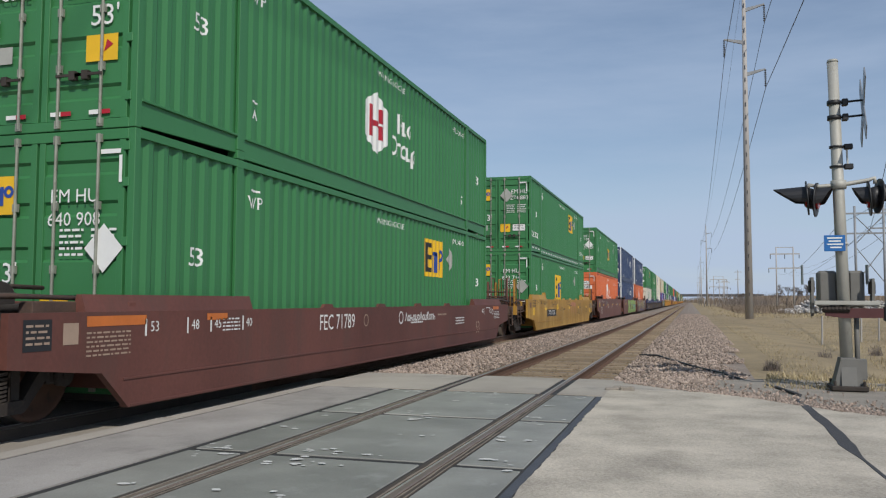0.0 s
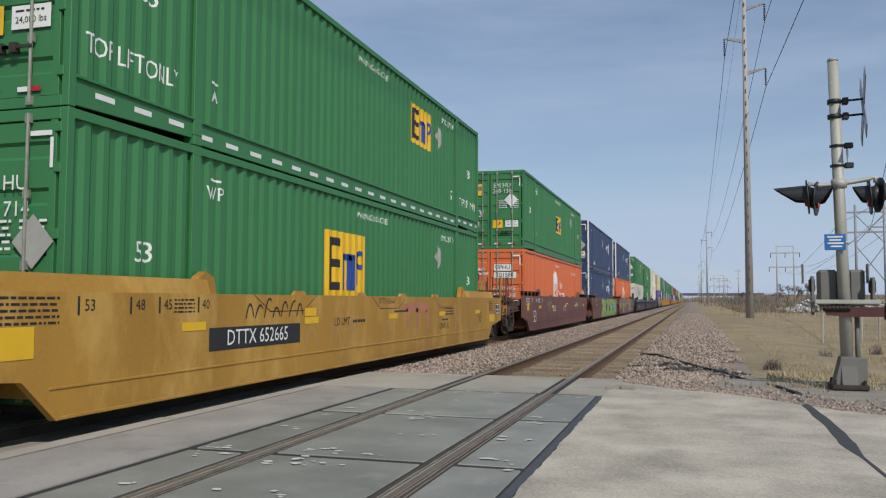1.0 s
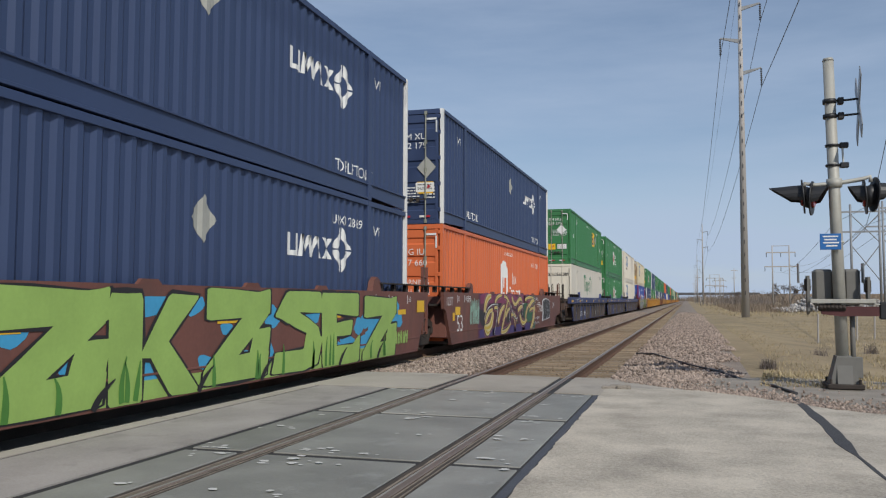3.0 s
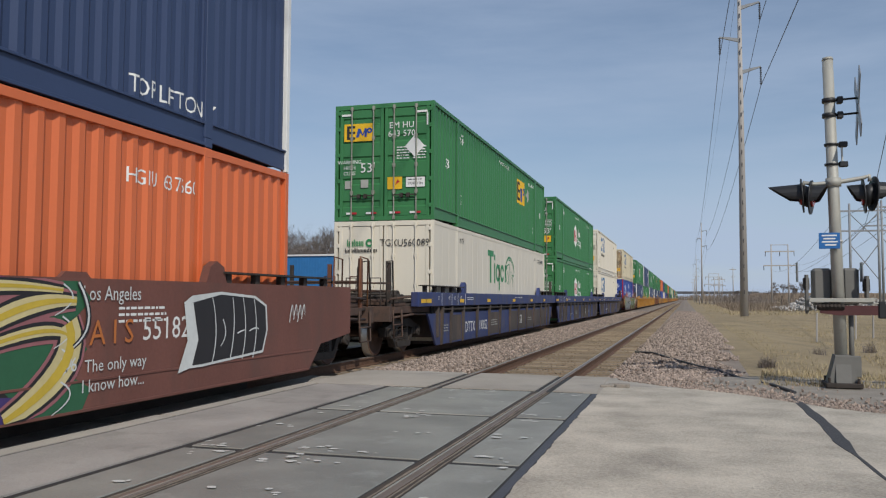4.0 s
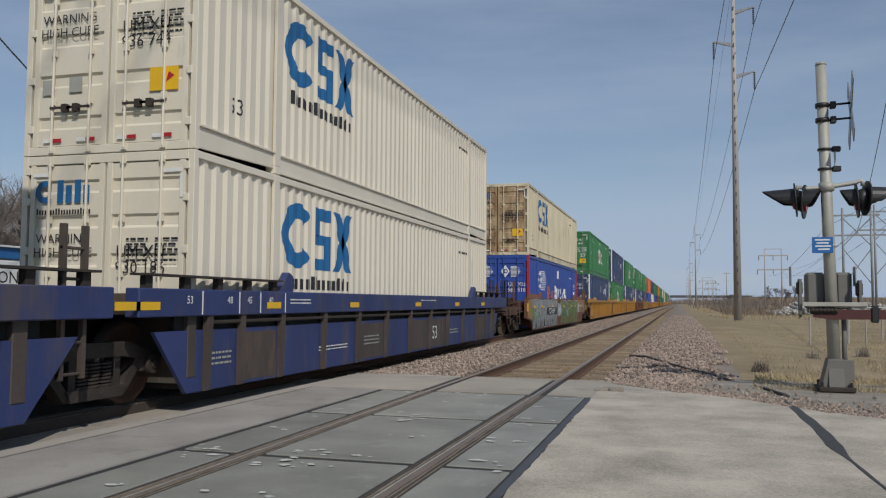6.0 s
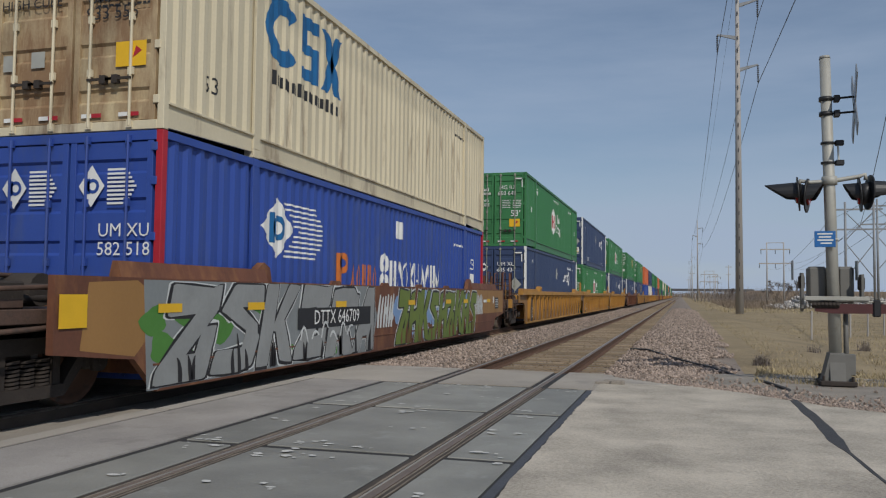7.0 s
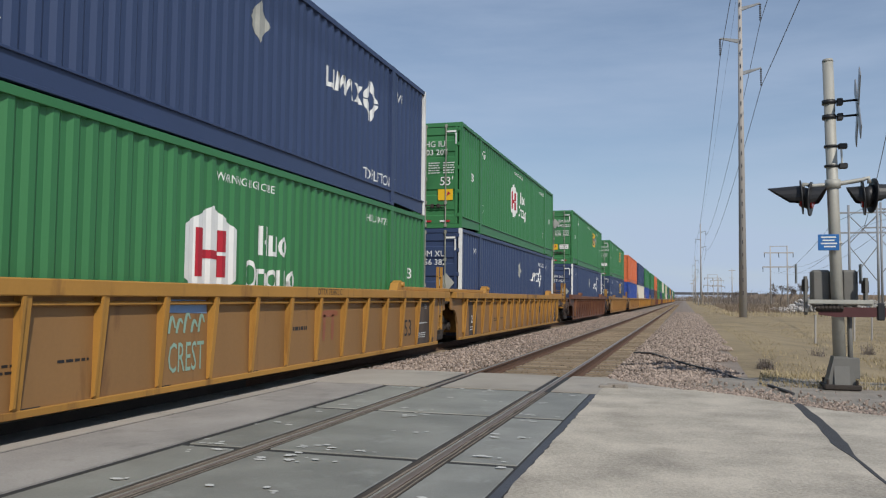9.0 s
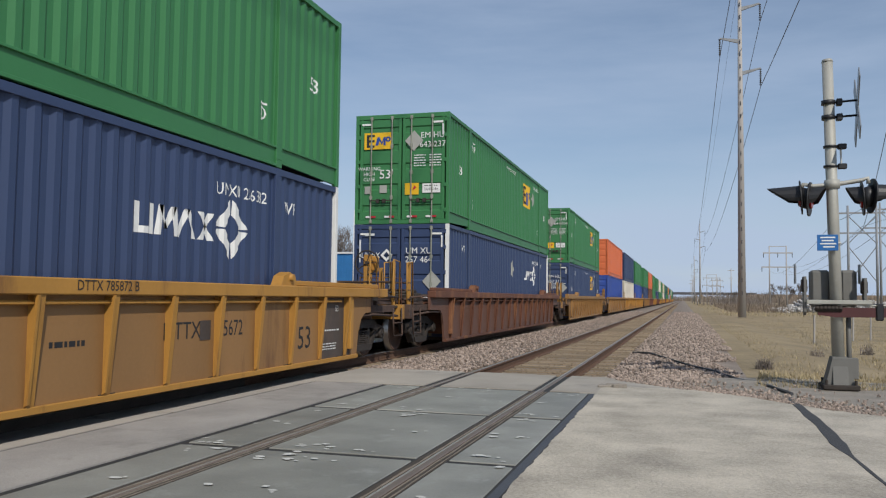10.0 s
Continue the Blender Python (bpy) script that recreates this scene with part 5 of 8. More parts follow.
def end_gear(car, near, paint, brake, post_paint):
    """Platform, end sill, coupler, posts and steps at a coupler end."""
    m, dark = M[paint], M["truck_iron"]

    def Y(d):
        return -d if near else LONG + d

    def bx(bm, x0, x1, d0, d1, z0, z1, bevel=0.008):
        a, b = sorted((Y(d0), Y(d1)))
        box(bm, x0, x1, a, b, z0, z1, bevel)
    bm = bmesh.new()
    bx(bm, -1.30, 1.30, 0.3, 3.2, 0.98, 1.03)
    for k in range(5):
        bx(bm, -1.30, 1.30, 0.5 + 0.6 * k, 0.58 + 0.6 * k, 0.86, 0.98)
    part("platform", bm, dark, car, "grimy end platform")
    bm = bmesh.new()
    bx(bm, -1.40, 1.40, 3.18, 3.34, 0.74, 1.05)
    part("end_sill", bm, M["end_grime"] if paint in ("rust_red", "slate", "maroon", "oxide") else m, car)
    bm = bmesh.new()
    bx(bm, -0.32, 0.32, -0.2, 3.3, 0.60, 0.97)
    part("centre_sill", bm, dark, car)
    bm = bmesh.new()
    bx(bm, -1.50, 1.50, 0.18, 0.30, 0.30, 1.20)
    part("bulkhead", bm, m, car)
    bm = bmesh.new()
    bx(bm, -0.11, 0.11, 3.3, 3.62, 0.68, 0.92, 0.02)
    bx(bm, -0.17, 0.17, 3.52, 3.70, 0.66, 0.96, 0.03)
    part("coupler", bm, dark, car, "knuckle coupler")
    for x, d, hgt in ((1.26, 3.0, 1.95), (0.62, 3.05, 1.85), (-0.9, 3.05, 1.9)):
        bm = bmesh.new()
        bx(bm, x - 0.035, x + 0.035, d - 0.035, d + 0.035, 1.0, hgt, 0.006)
        part("post", bm, M[post_paint], car)
    for x in (0.42, 0.95):
        bm = bmesh.new()
        bar_path(bm, [(x, Y(3.25), 1.03), (x, Y(3.25), 1.62), (x + 0.22, Y(3.25), 1.62), (x + 0.22, Y(3.25), 1.03)], 0.014)
        part("grab_iron", bm, m, car)
    bm = bmesh.new()
    bar_path(bm, [(1.40, Y(2.62), 0.98), (1.42, Y(2.62), 0.42), (1.42, Y(3.14), 0.42), (1.40, Y(3.14), 0.98)], 0.018)
    bar_path(bm, [(1.42, Y(2.62), 0.68), (1.42, Y(3.14), 0.68)], 0.014)
    part("step", bm, M["end_grime"], car, "hanging stirrup step")
    bm = bmesh.new()
    for p, q, r in (((-1.3, 2.9, 1.30), (1.3, 2.9, 1.30), 0.02), ((-1.3, 1.6, 1.25), (1.3, 1.6, 1.25), 0.03), ((0.9, 0.4, 1.14), (0.7, 2.8, 1.12), 0.045), ((-0.2, 0.4, 1.12), (0.1, 2.9, 1.10), 0.06)):
        bm = bmesh.new()
        tube(bm, (p[0], Y(p[1]), p[2]), (q[0], Y(q[1]), q[2]), r)
        part("pipe", bm, dark, car, "grimy brake pipe or rod")
    bm = bmesh.new()
    tube(bm, (0.15, Y(1.3), 1.22), (0.85, Y(1.3), 1.22), 0.17, seg=14)
    part("brake_cylinder", bm, dark, car)
    bm = bmesh.new()
    bx(bm, -0.7, -0.2, 0.9, 1.4, 1.03, 1.32, 0.02)
    part("air_reservoir", bm, dark, car)
    bm = bmesh.new()
    bx(bm, 0.95, 1.2, 1.9, 2.3, 1.03, 1.30, 0.02)
    part("valve_box", bm, dark, car)
    # rods, hoses and rails that crowd the end
    for z, r in ((1.16, 0.03), (1.36, 0.022), (1.52, 0.02)):
        bm = bmesh.new()
        tube(bm, (-1.32, Y(3.02), z), (1.30, Y(3.02), z), r, seg=6)
        part("end_rail", bm, M["end_grime"], car, "rusty cross rail")
    bm = bmesh.new()
    bx(bm, 0.30, 1.28, 2.0, 2.9, 1.05, 1.13)
    bx(bm, -1.2, 0.1, 0.5, 2.7, 1.05, 1.20)
    part("side_tray", bm, M["end_grime"], car, "rusty tray on the end platform")
    for x, d0, d1, z in ((1.33, 0.3, 3.1, 1.22), (1.36, 0.3, 3.0, 0.84), (0.5, 0.4, 3.0, 1.34)):
        bm = bmesh.new()
        bar_path(bm, [(x, Y(d0), z), (x, Y((d0 + d1) / 2), z + 0.03), (x, Y(d1), z - 0.02)], 0.025)
        part("pipe", bm, M["end_grime"], car, "rusty pipe along the end")
    for x in (0.34, -0.34):
        bm = bmesh.new()
        bar_path(bm, [(x, Y(3.25), 0.74), (x, Y(3.45), 0.50), (x * 0.7, Y(3.62), 0.40), (x * 0.3, Y(3.75), 0.44)], 0.03)
        part("air_hose", bm, M["signal_rubber"], car, "hanging rubber air hose")
    for x in (1.30, 0.78):
        bm = bmesh.new()
        bar_path(bm, [(x, Y(3.26), 1.05), (x, Y(3.28), 1.95), (x, Y(2.9), 1.98), (x, Y(2.84), 1.05)], 0.016)
        part("grab_iron", bm, M[post_paint], car)
    bm = bmesh.new()
    bx(bm, 1.20, 1.34, 0.32, 2.9, 0.90, 1.04)
    bx(bm, 1.24, 1.40, 0.9, 1.5, 1.04, 1.20)
    part("side_bracket", bm, M["end_grime"], car, "grimy side bracket over the truck")
    if brake:
        bm = bmesh.new()
        bx(bm, 0.18, 0.34, 2.86, 3.0, 1.0, 2.15)
        bx(bm, 0.12, 0.46, 2.74, 2.9, 1.75, 2.12, 0.03)
        part("brake_stand", bm, M[brake], car, "hand brake housing")
        bm = bmesh.new()
        got = 18
        yy = Y(3.06)
        for i in range(got):
            a, b = 2 * math.pi * i / got, 2 * math.pi * (i + 1) / got
            tube(bm, (0.28 + 0.27 * math.cos(a), yy, 1.96 + 0.27 * math.sin(a)), (0.28 + 0.27 * math.cos(b), yy, 1.96 + 0.27 * math.sin(b)), 0.017, seg=5)
        for i in range(5):
            a = 2 * math.pi * i / 5
            tube(bm, (0.28, yy, 1.96), (0.28 + 0.27 * math.cos(a), yy, 1.96 + 0.27 * math.sin(a)), 0.012, seg=5)
        tube(bm, (0.28, Y(2.9), 1.96), (0.28, Y(3.1), 1.96), 0.04, seg=8)
        part("brake_wheel", bm, M["mark_yellow"] if brake == "mark_yellow" else dark, car, "hand brake wheel")


def joint_gear(car, near, paint):
    """The articulated end: bulkhead, arm and a narrow ladder."""
    m, dark = M[paint], M["truck_iron"]

    def Y(d):
        return -d if near else LONG + d
    bm = bmesh.new()
    a, b = sorted((Y(0.12), Y(0.30)))
    box(bm, -1.46, 1.46, a, b, 0.30, 1.30, 0.01)
    part("bulkhead", bm, m, car)
    bm = bmesh.new()
    a, b = sorted((Y(0.2), Y(1.6)))
    box(bm, -0.4, 0.4, a, b, 0.62, 1.05, 0.03)
    box(bm, -1.3, 1.3, a, b, 1.06, 1.12, 0.01)
    part("articulation_arm", bm, dark, car, "grimy articulation arm")
    if not near:
        bm = bmesh.new()
        for d in (0.75, 1.05):
            a, b = sorted((Y(d), Y(d + 0.05)))
            box(bm, 1.36, 1.42, a, b, 0.45, 1.95)
        for z in (0.5, 0.8, 1.12, 1.42, 1.72):
            tube(bm, (1.39, Y(0.75), z), (1.39, Y(1.08), z), 0.016, seg=6)
        part("ladder", bm, m, car, "narrow side ladder")


def rib_mesh(kind):
    bm = bmesh.new()
    if kind == "wedge":
        prism(bm, [(1.40, 0.18), (1.435, 0.18), (1.525, 1.20), (1.40, 1.20)], "y", -0.045, 0.045)
        prism(bm, [(1.43, 0.20), (1.47, 0.22), (1.55, 1.20), (1.52, 1.20)], "y", -0.075, -0.045)
    else:
        prism(bm, [(1.44, 0.12), (1.49, 0.12), (1.52, 1.03), (1.44, 1.03)], "y", -0.06, 0.06)
    return bm


def outline_side(e0, e1, top, lip_cut, arch):
    """Side sheet outline (y, z): e0, e1 how far it goes past the near and far container ends; arch: cut for the trucks."""
    lo = 0.12
    pts = []
    if arch == "slant":
        def end(e):
            if e < 1.0:
                return [(-e, top), (-e + 0.06, 1.0), (-e + 0.20, 0.94), (-0.02, lo)]
            return [(-e, top), (-e, 0.62), (-0.95, 0.52), (-0.72, 0.50), (-0.30, lo)]
        pts += end(e0) + [(LONG - y, z) for y, z in end(e1)[::-1]]
    else:
        near = [(-e0, top), (-e0, 0.92), (-1.05, 0.90), (-0.88, 0.80), (-0.74, 0.55), (-0.66, lo)]
        pts += near + [(LONG - y, z) for y, z in [(-e1 if i < 2 and False else y, z) for i, (y, z) in enumerate(near)][::-1]]
    return pts


def well_car(y, kind, paint, role, label, opts):
    """kind: smooth, ribbed or sill; role: single, first, mid, last (units of an articulated set); label: what it looks like."""
    car = thing("well_car", label, "railway car", "well cars of the train")
    m = M[paint]
    far_off = opts.get("far", False)
    near_coupler, far_coupler = role in ("single", "first"), role in ("single", "last")
    joint = 0.72 if kind == "smooth" else 1.35
    e0, e1 = (1.9 if near_coupler else joint), (1.9 if far_coupler else joint)
    e0 = opts.get("e0", e0)
    top = opts.get("top", 1.36)
    # floor beams that carry the lower box
    for yy in (0.0, 2.0, 4.0, 6.0, 8.0, 10.0, 12.0, 14.0, 15.9):
        bm = bmesh.new()
        box(bm, -1.42, 1.42, yy, yy + 0.25, 0.13, 0.20)
        part("floor_beam", bm, M["truck_iron"], car)
    if kind == "smooth":
        bm = bmesh.new()
        prism(bm, outline_side(e0, e1, top, 0, "slant"), "x", 1.45, 1.53)
        part("side_sheet", bm, m, car)
        bm = bmesh.new()
        prism(bm, outline_side(e0, e1, top, 0, "slant"), "x", -1.53, -1.45)
        part("side_sheet", bm, m, car)
        bm = bmesh.new()
        a, b = (0.28 if e0 > 1 else 0.0), (0.28 if e1 > 1 else 0.0)
        box(bm, 1.40, 1.535, -a, LONG + b, 0.12, 0.155, 0.005)
        box(bm, 1.50, 1.541, -a - 0.12, LONG + b + 0.12, 0.405, 0.43, 0.003)
        part("bottom_flange", bm, m, car)
        if opts.get("lip", "plate") == "plate":
            for a, b in ((-0.95, 2.2), (LONG - 2.2, LONG + 0.95)):
                bm = bmesh.new()
                prism(bm, [(1.36, top - 0.01), (1.52, top - 0.01), (1.46, top + 0.17), (1.40, top + 0.17)], "y", a, b)
                part("guide_lip", bm, m, car, "raised guide lip at the well's end")
        else:
            for a, b in ((-1.2, 2.05), (LONG - 2.05, LONG + 1.2)):
                bm = bmesh.new()
                box(bm, 1.30, 1.50, a, b, 1.52, 1.545)
                for k in range(5):
                    yy = a + 0.1 + (b - a - 0.3) * k / 4
                    box(bm, 1.36, 1.44, yy, yy + 0.12, top - 0.01, 1.52)
                part("walkway", bm, M["truck_iron"], car, "narrow raised walkway on brackets")
        for yy in (2.2, LONG - 2.2) if opts.get("ears", True) else ():
            bm = bmesh.new()
            prism(bm, [(yy - 0.24, top - 0.02), (yy + 0.24, top - 0.02), (yy + 0.17, top + 0.20), (yy, top + 0.27), (yy - 0.14, top + 0.20)], "x", 1.34, 1.45)
            part("guide_ear", bm, m, car, "guide ear for the box's lifting post")
        if not far_off:
            for yy in (4.6, 7.0, 9.2, 11.4):
                bm = bmesh.new()
                prism(bm, [(yy - 0.22, top - 0.01), (yy + 0.22, top - 0.01), (yy + 0.14, top + 0.06), (yy - 0.14, top + 0.06)], "x", 1.46, 1.51)
                part("side_clip", bm, m, car)
    elif kind == "ribbed":
        for sx in (1, -1):
            bm = bmesh.new()
            prism(bm, outline_side(e0, e1, 1.22, 0, "arch"), "x", *sorted((sx * 1.36, sx * 1.41)))
            part("side_sheet", bm, M[{"amber": "amber_panel", "dull_amber": "amber_panel"}.get(paint, "rust_panel")], car, "dirty brown side panels")
            bm = bmesh.new()
            box(bm, *sorted((sx * 1.34, sx * 1.545)), -e0, LONG + e1, 1.20, 1.36, 0.012)
            part("top_sill", bm, m, car)
            bm = bmesh.new()
            box(bm, *sorted((sx * 1.36, sx * 1.45)), -0.65, LONG + 0.65, 0.12, 0.19, 0.006)
            part("bottom_sill", bm, m, car)
        n = 17 if not far_off else 9
        for k in range(n):
            o = part_mesh("rib", shared("rib_" + paint, lambda: rib_mesh("wedge")), m, car)
            o.matrix_basis = pose(0, -0.15 + 16.4 * k / (n - 1), 0)
        if not far_off:
            bm = bmesh.new()
            tube(bm, (1.47, 0.2, 1.13), (1.47, LONG - 0.2, 1.13), 0.022, seg=6)
            part("brake_pipe", bm, m, car, "pipe under the top sill")
            for yy in (2.2, LONG - 2.2):
                bm = bmesh.new()
                prism(bm, [(yy - 0.25, 1.355), (yy + 0.25, 1.355), (yy + 0.20, 1.50), (yy + 0.02, 1.56), (yy - 0.16, 1.50)], "x", 1.33, 1.50)
                tube(bm, (1.30, yy + 0.05, 1.48), (1.55, yy + 0.05, 1.48), 0.05, seg=8)
                part("guide_ear", bm, m, car, "guide casting for the box's lifting post")
            for a, b in ((-1.6, 1.9), (LONG - 1.9, LONG + 1.6)):
                bm = bmesh.new()
                box(bm, 1.30, 1.46, a, b, 1.362, 1.44, 0.01)
                part("guide_lip", bm, m, car)
    else:
        low = M["slate"]
        for sx in (1, -1):
            bm = bmesh.new()
            box(bm, *sorted((sx * 1.36, sx * 1.54)), -e0, LONG + e1, 1.03, 1.35, 0.012)
            part("top_sill", bm, m, car, "blue box-section top sill")
            bm = bmesh.new()
            near = [(-0.95, 0.86), (-0.30, 0.12), (LONG + 0.30, 0.12), (LONG + 0.95, 0.86)]
            prism(bm, near, "x", *sorted((sx * 1.40, sx * 1.45)))
            part("side_sheet", bm, m, car, "grimy blue lower side sheet")
        for yy in (0.1, 0.9, 2.05, 3.55, 5.05, 6.55, 8.05, 9.55, 11.05, 12.55, 14.1, 15.25, 16.0):
            o = part_mesh("rib", shared("rib_sill", lambda: rib_mesh("post")), m if int(yy * 10) % 3 == 0 else low, car)
            o.matrix_basis = pose(0, yy, 0)
        for a, b in ((0.95, 2.0), (5.1, 6.5), (8.1, 9.5), (9.6, 11.0), (14.15, 15.2)) + (((11.1, 12.5), (12.6, 14.05)) if role == "first" else ()):
            bm = bmesh.new()
            box(bm, 1.449, 1.453, a + 0.07, b - 0.07, 0.16, 0.80)
            part("patch", bm, low, car, "rust-brown worn panel")
        bm = bmesh.new()
        tube(bm, (1.49, 0.2, 0.95), (1.49, LONG - 0.2, 0.95), 0.025, seg=6)
        part("brake_pipe", bm, M["truck_iron"], car, "pipe below the top sill")
        # near-black strip that paints in the shade of the slot below the sill
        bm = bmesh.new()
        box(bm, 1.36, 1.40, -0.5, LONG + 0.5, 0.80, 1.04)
        part("gap_plate", bm, M["frame_and_shade_black"], car, "black plate painted as the shade under the sill")
        for a, b in ((-1.2, 2.05), (LONG - 2.05, LONG + 1.2)):
            bm = bmesh.new()
            box(bm, 1.30, 1.50, a, b, 1.49, 1.515)
            for k in range(5):
                yy = a + 0.1 + (b - a - 0.3) * k / 4
                box(bm, 1.36, 1.44, yy, yy + 0.12, 1.345, 1.49)
            part("walkway", bm, M["truck_iron"], car, "narrow raised walkway on brackets")
        for yy in (2.25, LONG - 2.25):
            bm = bmesh.new()
            prism(bm, [(yy - 0.2, 1.34), (yy + 0.2, 1.34), (yy + 0.2, 1.58), (yy + 0.06, 1.64), (yy - 0.1, 1.48)], "x", 1.34, 1.46)
            part("guide_ear", bm, m, car, "guide ear for the box's lifting post")
    for near, coupler in ((True, near_coupler), (False, far_coupler)):
        if coupler:
            end_gear(car, near, "slate" if kind == "sill" else paint, opts.get("brake") if near == opts.get("brake_near", True) else None, opts.get("post", paint))
        else:
            joint_gear(car, near, "slate" if kind == "sill" else paint)
    if near_coupler:
        truck(car, -1.7, not far_off)
    truck(car, LONG + (1.7 if far_coupler else 1.65), not far_off)
    keyed.append((car, y, 0.0))
    return car


def car_stencils(car, x, z, ink="mark_white", patch=True, lead=True, ys=((-0.04, "53"), (0.72, "48"), (1.20, "45"), (1.94, "40"))):
    decal(car, "lettering", ink, lambda bm: [(flat_rect(bm, y - 0.03, y, z - 0.09, z + 0.09), flat_text(bm, s, y + 0.14, z, 0.11)) for y, s in ys], "stencilled length marks", x)
    decal(car, "small_print", ink, lambda bm: (bars(bm, -1.0, -0.3, z - 0.18, z + 0.10, 5, 3) if lead else None, bars(bm, 1.45, 1.85, z - 0.10, z + 0.08, 4, 8), bars(bm, 8.6, 9.4, z - 0.2, z - 0.12, 1, 5), bars(bm, 12.0, 12.8, z - 0.3, z - 0.1, 3, 6)), "stencilled small print", x)
    if patch:
        decal(car, "reflector", "mark_yellow", lambda bm: [flat_rect(bm, y, y + 0.48, z - 0.30, z - 0.20) for y in (1.6, 4.7, 8.3, 11.6, 14.9)], "yellow reflector strips", x, 0.006)


DOOR = "ribbed door end facing the road"
A, B_, T = "green", "navy", "orange"


def build_train():
    # an articulated red-brown car with two green boxes
    c = well_car(7.55, "smooth", "oxide", "single", "red-brown steel well car with white stencils, rolling on the track", {"top": 1.10, "brake": "end_grime", "brake_near": False, "post": "maroon", "ears": False})
    decal(c, "lettering", "mark_white", lambda bm: (flat_text(bm, "48", 14.75, 0.93, 0.13), flat_rect(bm, 14.9, 14.93, 0.84, 1.02), flat_text(bm, "53", 15.62, 0.93, 0.13), flat_rect(bm, 15.77, 15.80, 0.84, 1.02), bars(bm, 16.15, 16.85, 0.70, 0.92, 5, 6), flat_ring(bm, 15.95, 0.90, 0.06, 0.08, 12), bars(bm, 15.2, 15.6, 1.0, 1.06, 1, 3)), "white stencils at the far end")
    decal(c, "reflector", "mark_orange", lambda bm: flat_rect(bm, 16.0, 16.75, 0.97, 1.06), "faded orange reflector strip")
    decal(c, "lettering", "mark_white", lambda bm: flat_text(bm, "FEC 71789", 4.93, 0.86, 0.24, 0.92), "white road number")
    car_stencils(c, 1.53, 0.93, patch=False, lead=False)
    decal(c, "reflector", "mark_orange", lambda bm: (flat_rect(bm, -0.95, -0.05, 0.96, 1.06), flat_rect(bm, 1.1, 1.55, 0.98, 1.06)), "faded orange reflector strips")
    decal(c, "small_print", "mark_tan", lambda bm: (bars(bm, -0.95, -0.3, 0.66, 0.92, 6, 9), flat_ring(bm, 6.15, 0.87, 0.09, 0.11, 16), bars(bm, 10.5, 11.2, 0.86, 0.95, 1, 2), flat_text(bm, "53", 14.2, 0.5, 0.3)), "faded stencilled small print")
    decal(c, "wordmark", "mark_white", lambda bm: (flat_ring(bm, 8.0, 0.88, 0.10, 0.13, 18), shapes(bm, 8.25, 10.3, 0.80, 0.98, "Toiouo" + "Tou" + "Coni", 0.24)), "white round emblem and wordmark strokes")
    decal(c, "number_panel", "mark_black", lambda bm: flat_rect(bm, -1.74, -1.40, 0.76, 1.04), "black inspection panel")
    decal(c, "small_print", "mark_tan", lambda bm: bars(bm, -1.71, -1.43, 0.80, 1.01, 4, 5), "faded print on the panel", 1.53, 0.008)
    decal(c, "patch", "mark_tan", lambda bm: flat_rect(bm, -1.26, -1.06, 0.80, 1.0), "faded tan tag")
    container(7.55, 0, "green", "emp", ("EMHU", "640908"), "green corrugated container in the well, yellow logo panel")
    container(7.55, 1, "green", "hub", ("HGIU", "600641"), "green corrugated container with a white and red hexagon logo")

    c = well_car(30.93, "smooth", "yellow", "single", "faded yellow steel well car with black scribbled graffiti", {"top": 1.29, "brake": "truck_iron", "brake_near": False, "post": "amber"})
    decal(c, "number_panel", "mark_black", lambda bm: flat_rect(bm, 2.16, 4.56, 0.60, 0.88), "black number panel")
    decal(c, "lettering", "mark_white", lambda bm: flat_text(bm, "DTTX 652665", 3.36, 0.74, 0.19), "white road number", 1.53, 0.009)
    car_stencils(c, 1.53, 1.16, "mark_black")
    decal(c, "reflector", "mark_yellow", lambda bm: (flat_rect(bm, -1.0, -0.6, 0.70, 0.98), flat_rect(bm, 4.7, 5.1, 0.98, 1.1), flat_rect(bm, 16.5, 17.15, 0.60, 0.82)), "bright yellow reflector", 1.53, 0.006)
    decal(c, "patch", "sp_brown", lambda bm: flat_rect(bm, -1.6, -1.25, 0.98, 1.16), "faded brown patch")
    decal(c, "lettering", "mark_black", lambda bm: (flat_text(bm, "53", 15.4, 0.74, 0.26), flat_text(bm, "GWF13S", 12.0, 0.62, 0.14), bars(bm, 11.8, 12.3, 0.72, 0.82, 1, 4), flat_text(bm, "LD LMT", 6.1, 0.86, 0.13), bars(bm, 6.55, 7.1, 0.8, 0.92, 1, 5), flat_text(bm, "DTTX 652665", 8.2, 1.20, 0.10), bars(bm, 16.45, 16.95, 0.90, 1.20, 6, 5)), "black stencils")
    decal(c, "graffiti", "sp_faded", lambda bm: [band(bm, a, b, d, w, w) for a, b, d, w in (((9.1, 1.06), (9.9, 1.1), (10.8, 1.04), 0.18), ((9.35, 1.05), (9.4, 0.8), (9.3, 0.62), 0.14), ((10.0, 1.05), (10.0, 0.8), (9.95, 0.62), 0.14), ((10.6, 1.0), (10.75, 0.8), (10.72, 0.62), 0.14))], "washed-out pink sprayed letters", 1.53, 0.003)
    decal(c, "graffiti", "sp_haze", lambda bm: [band(bm, (a, 0.35), (a + 0.2, 1.2), (a + 0.45, 0.5), 0.06, 0.05) for a in (4.7, 5.6, 6.3, 8.0, 12.9)], "washed-out grey sprayed loops", 1.53, 0.0026)
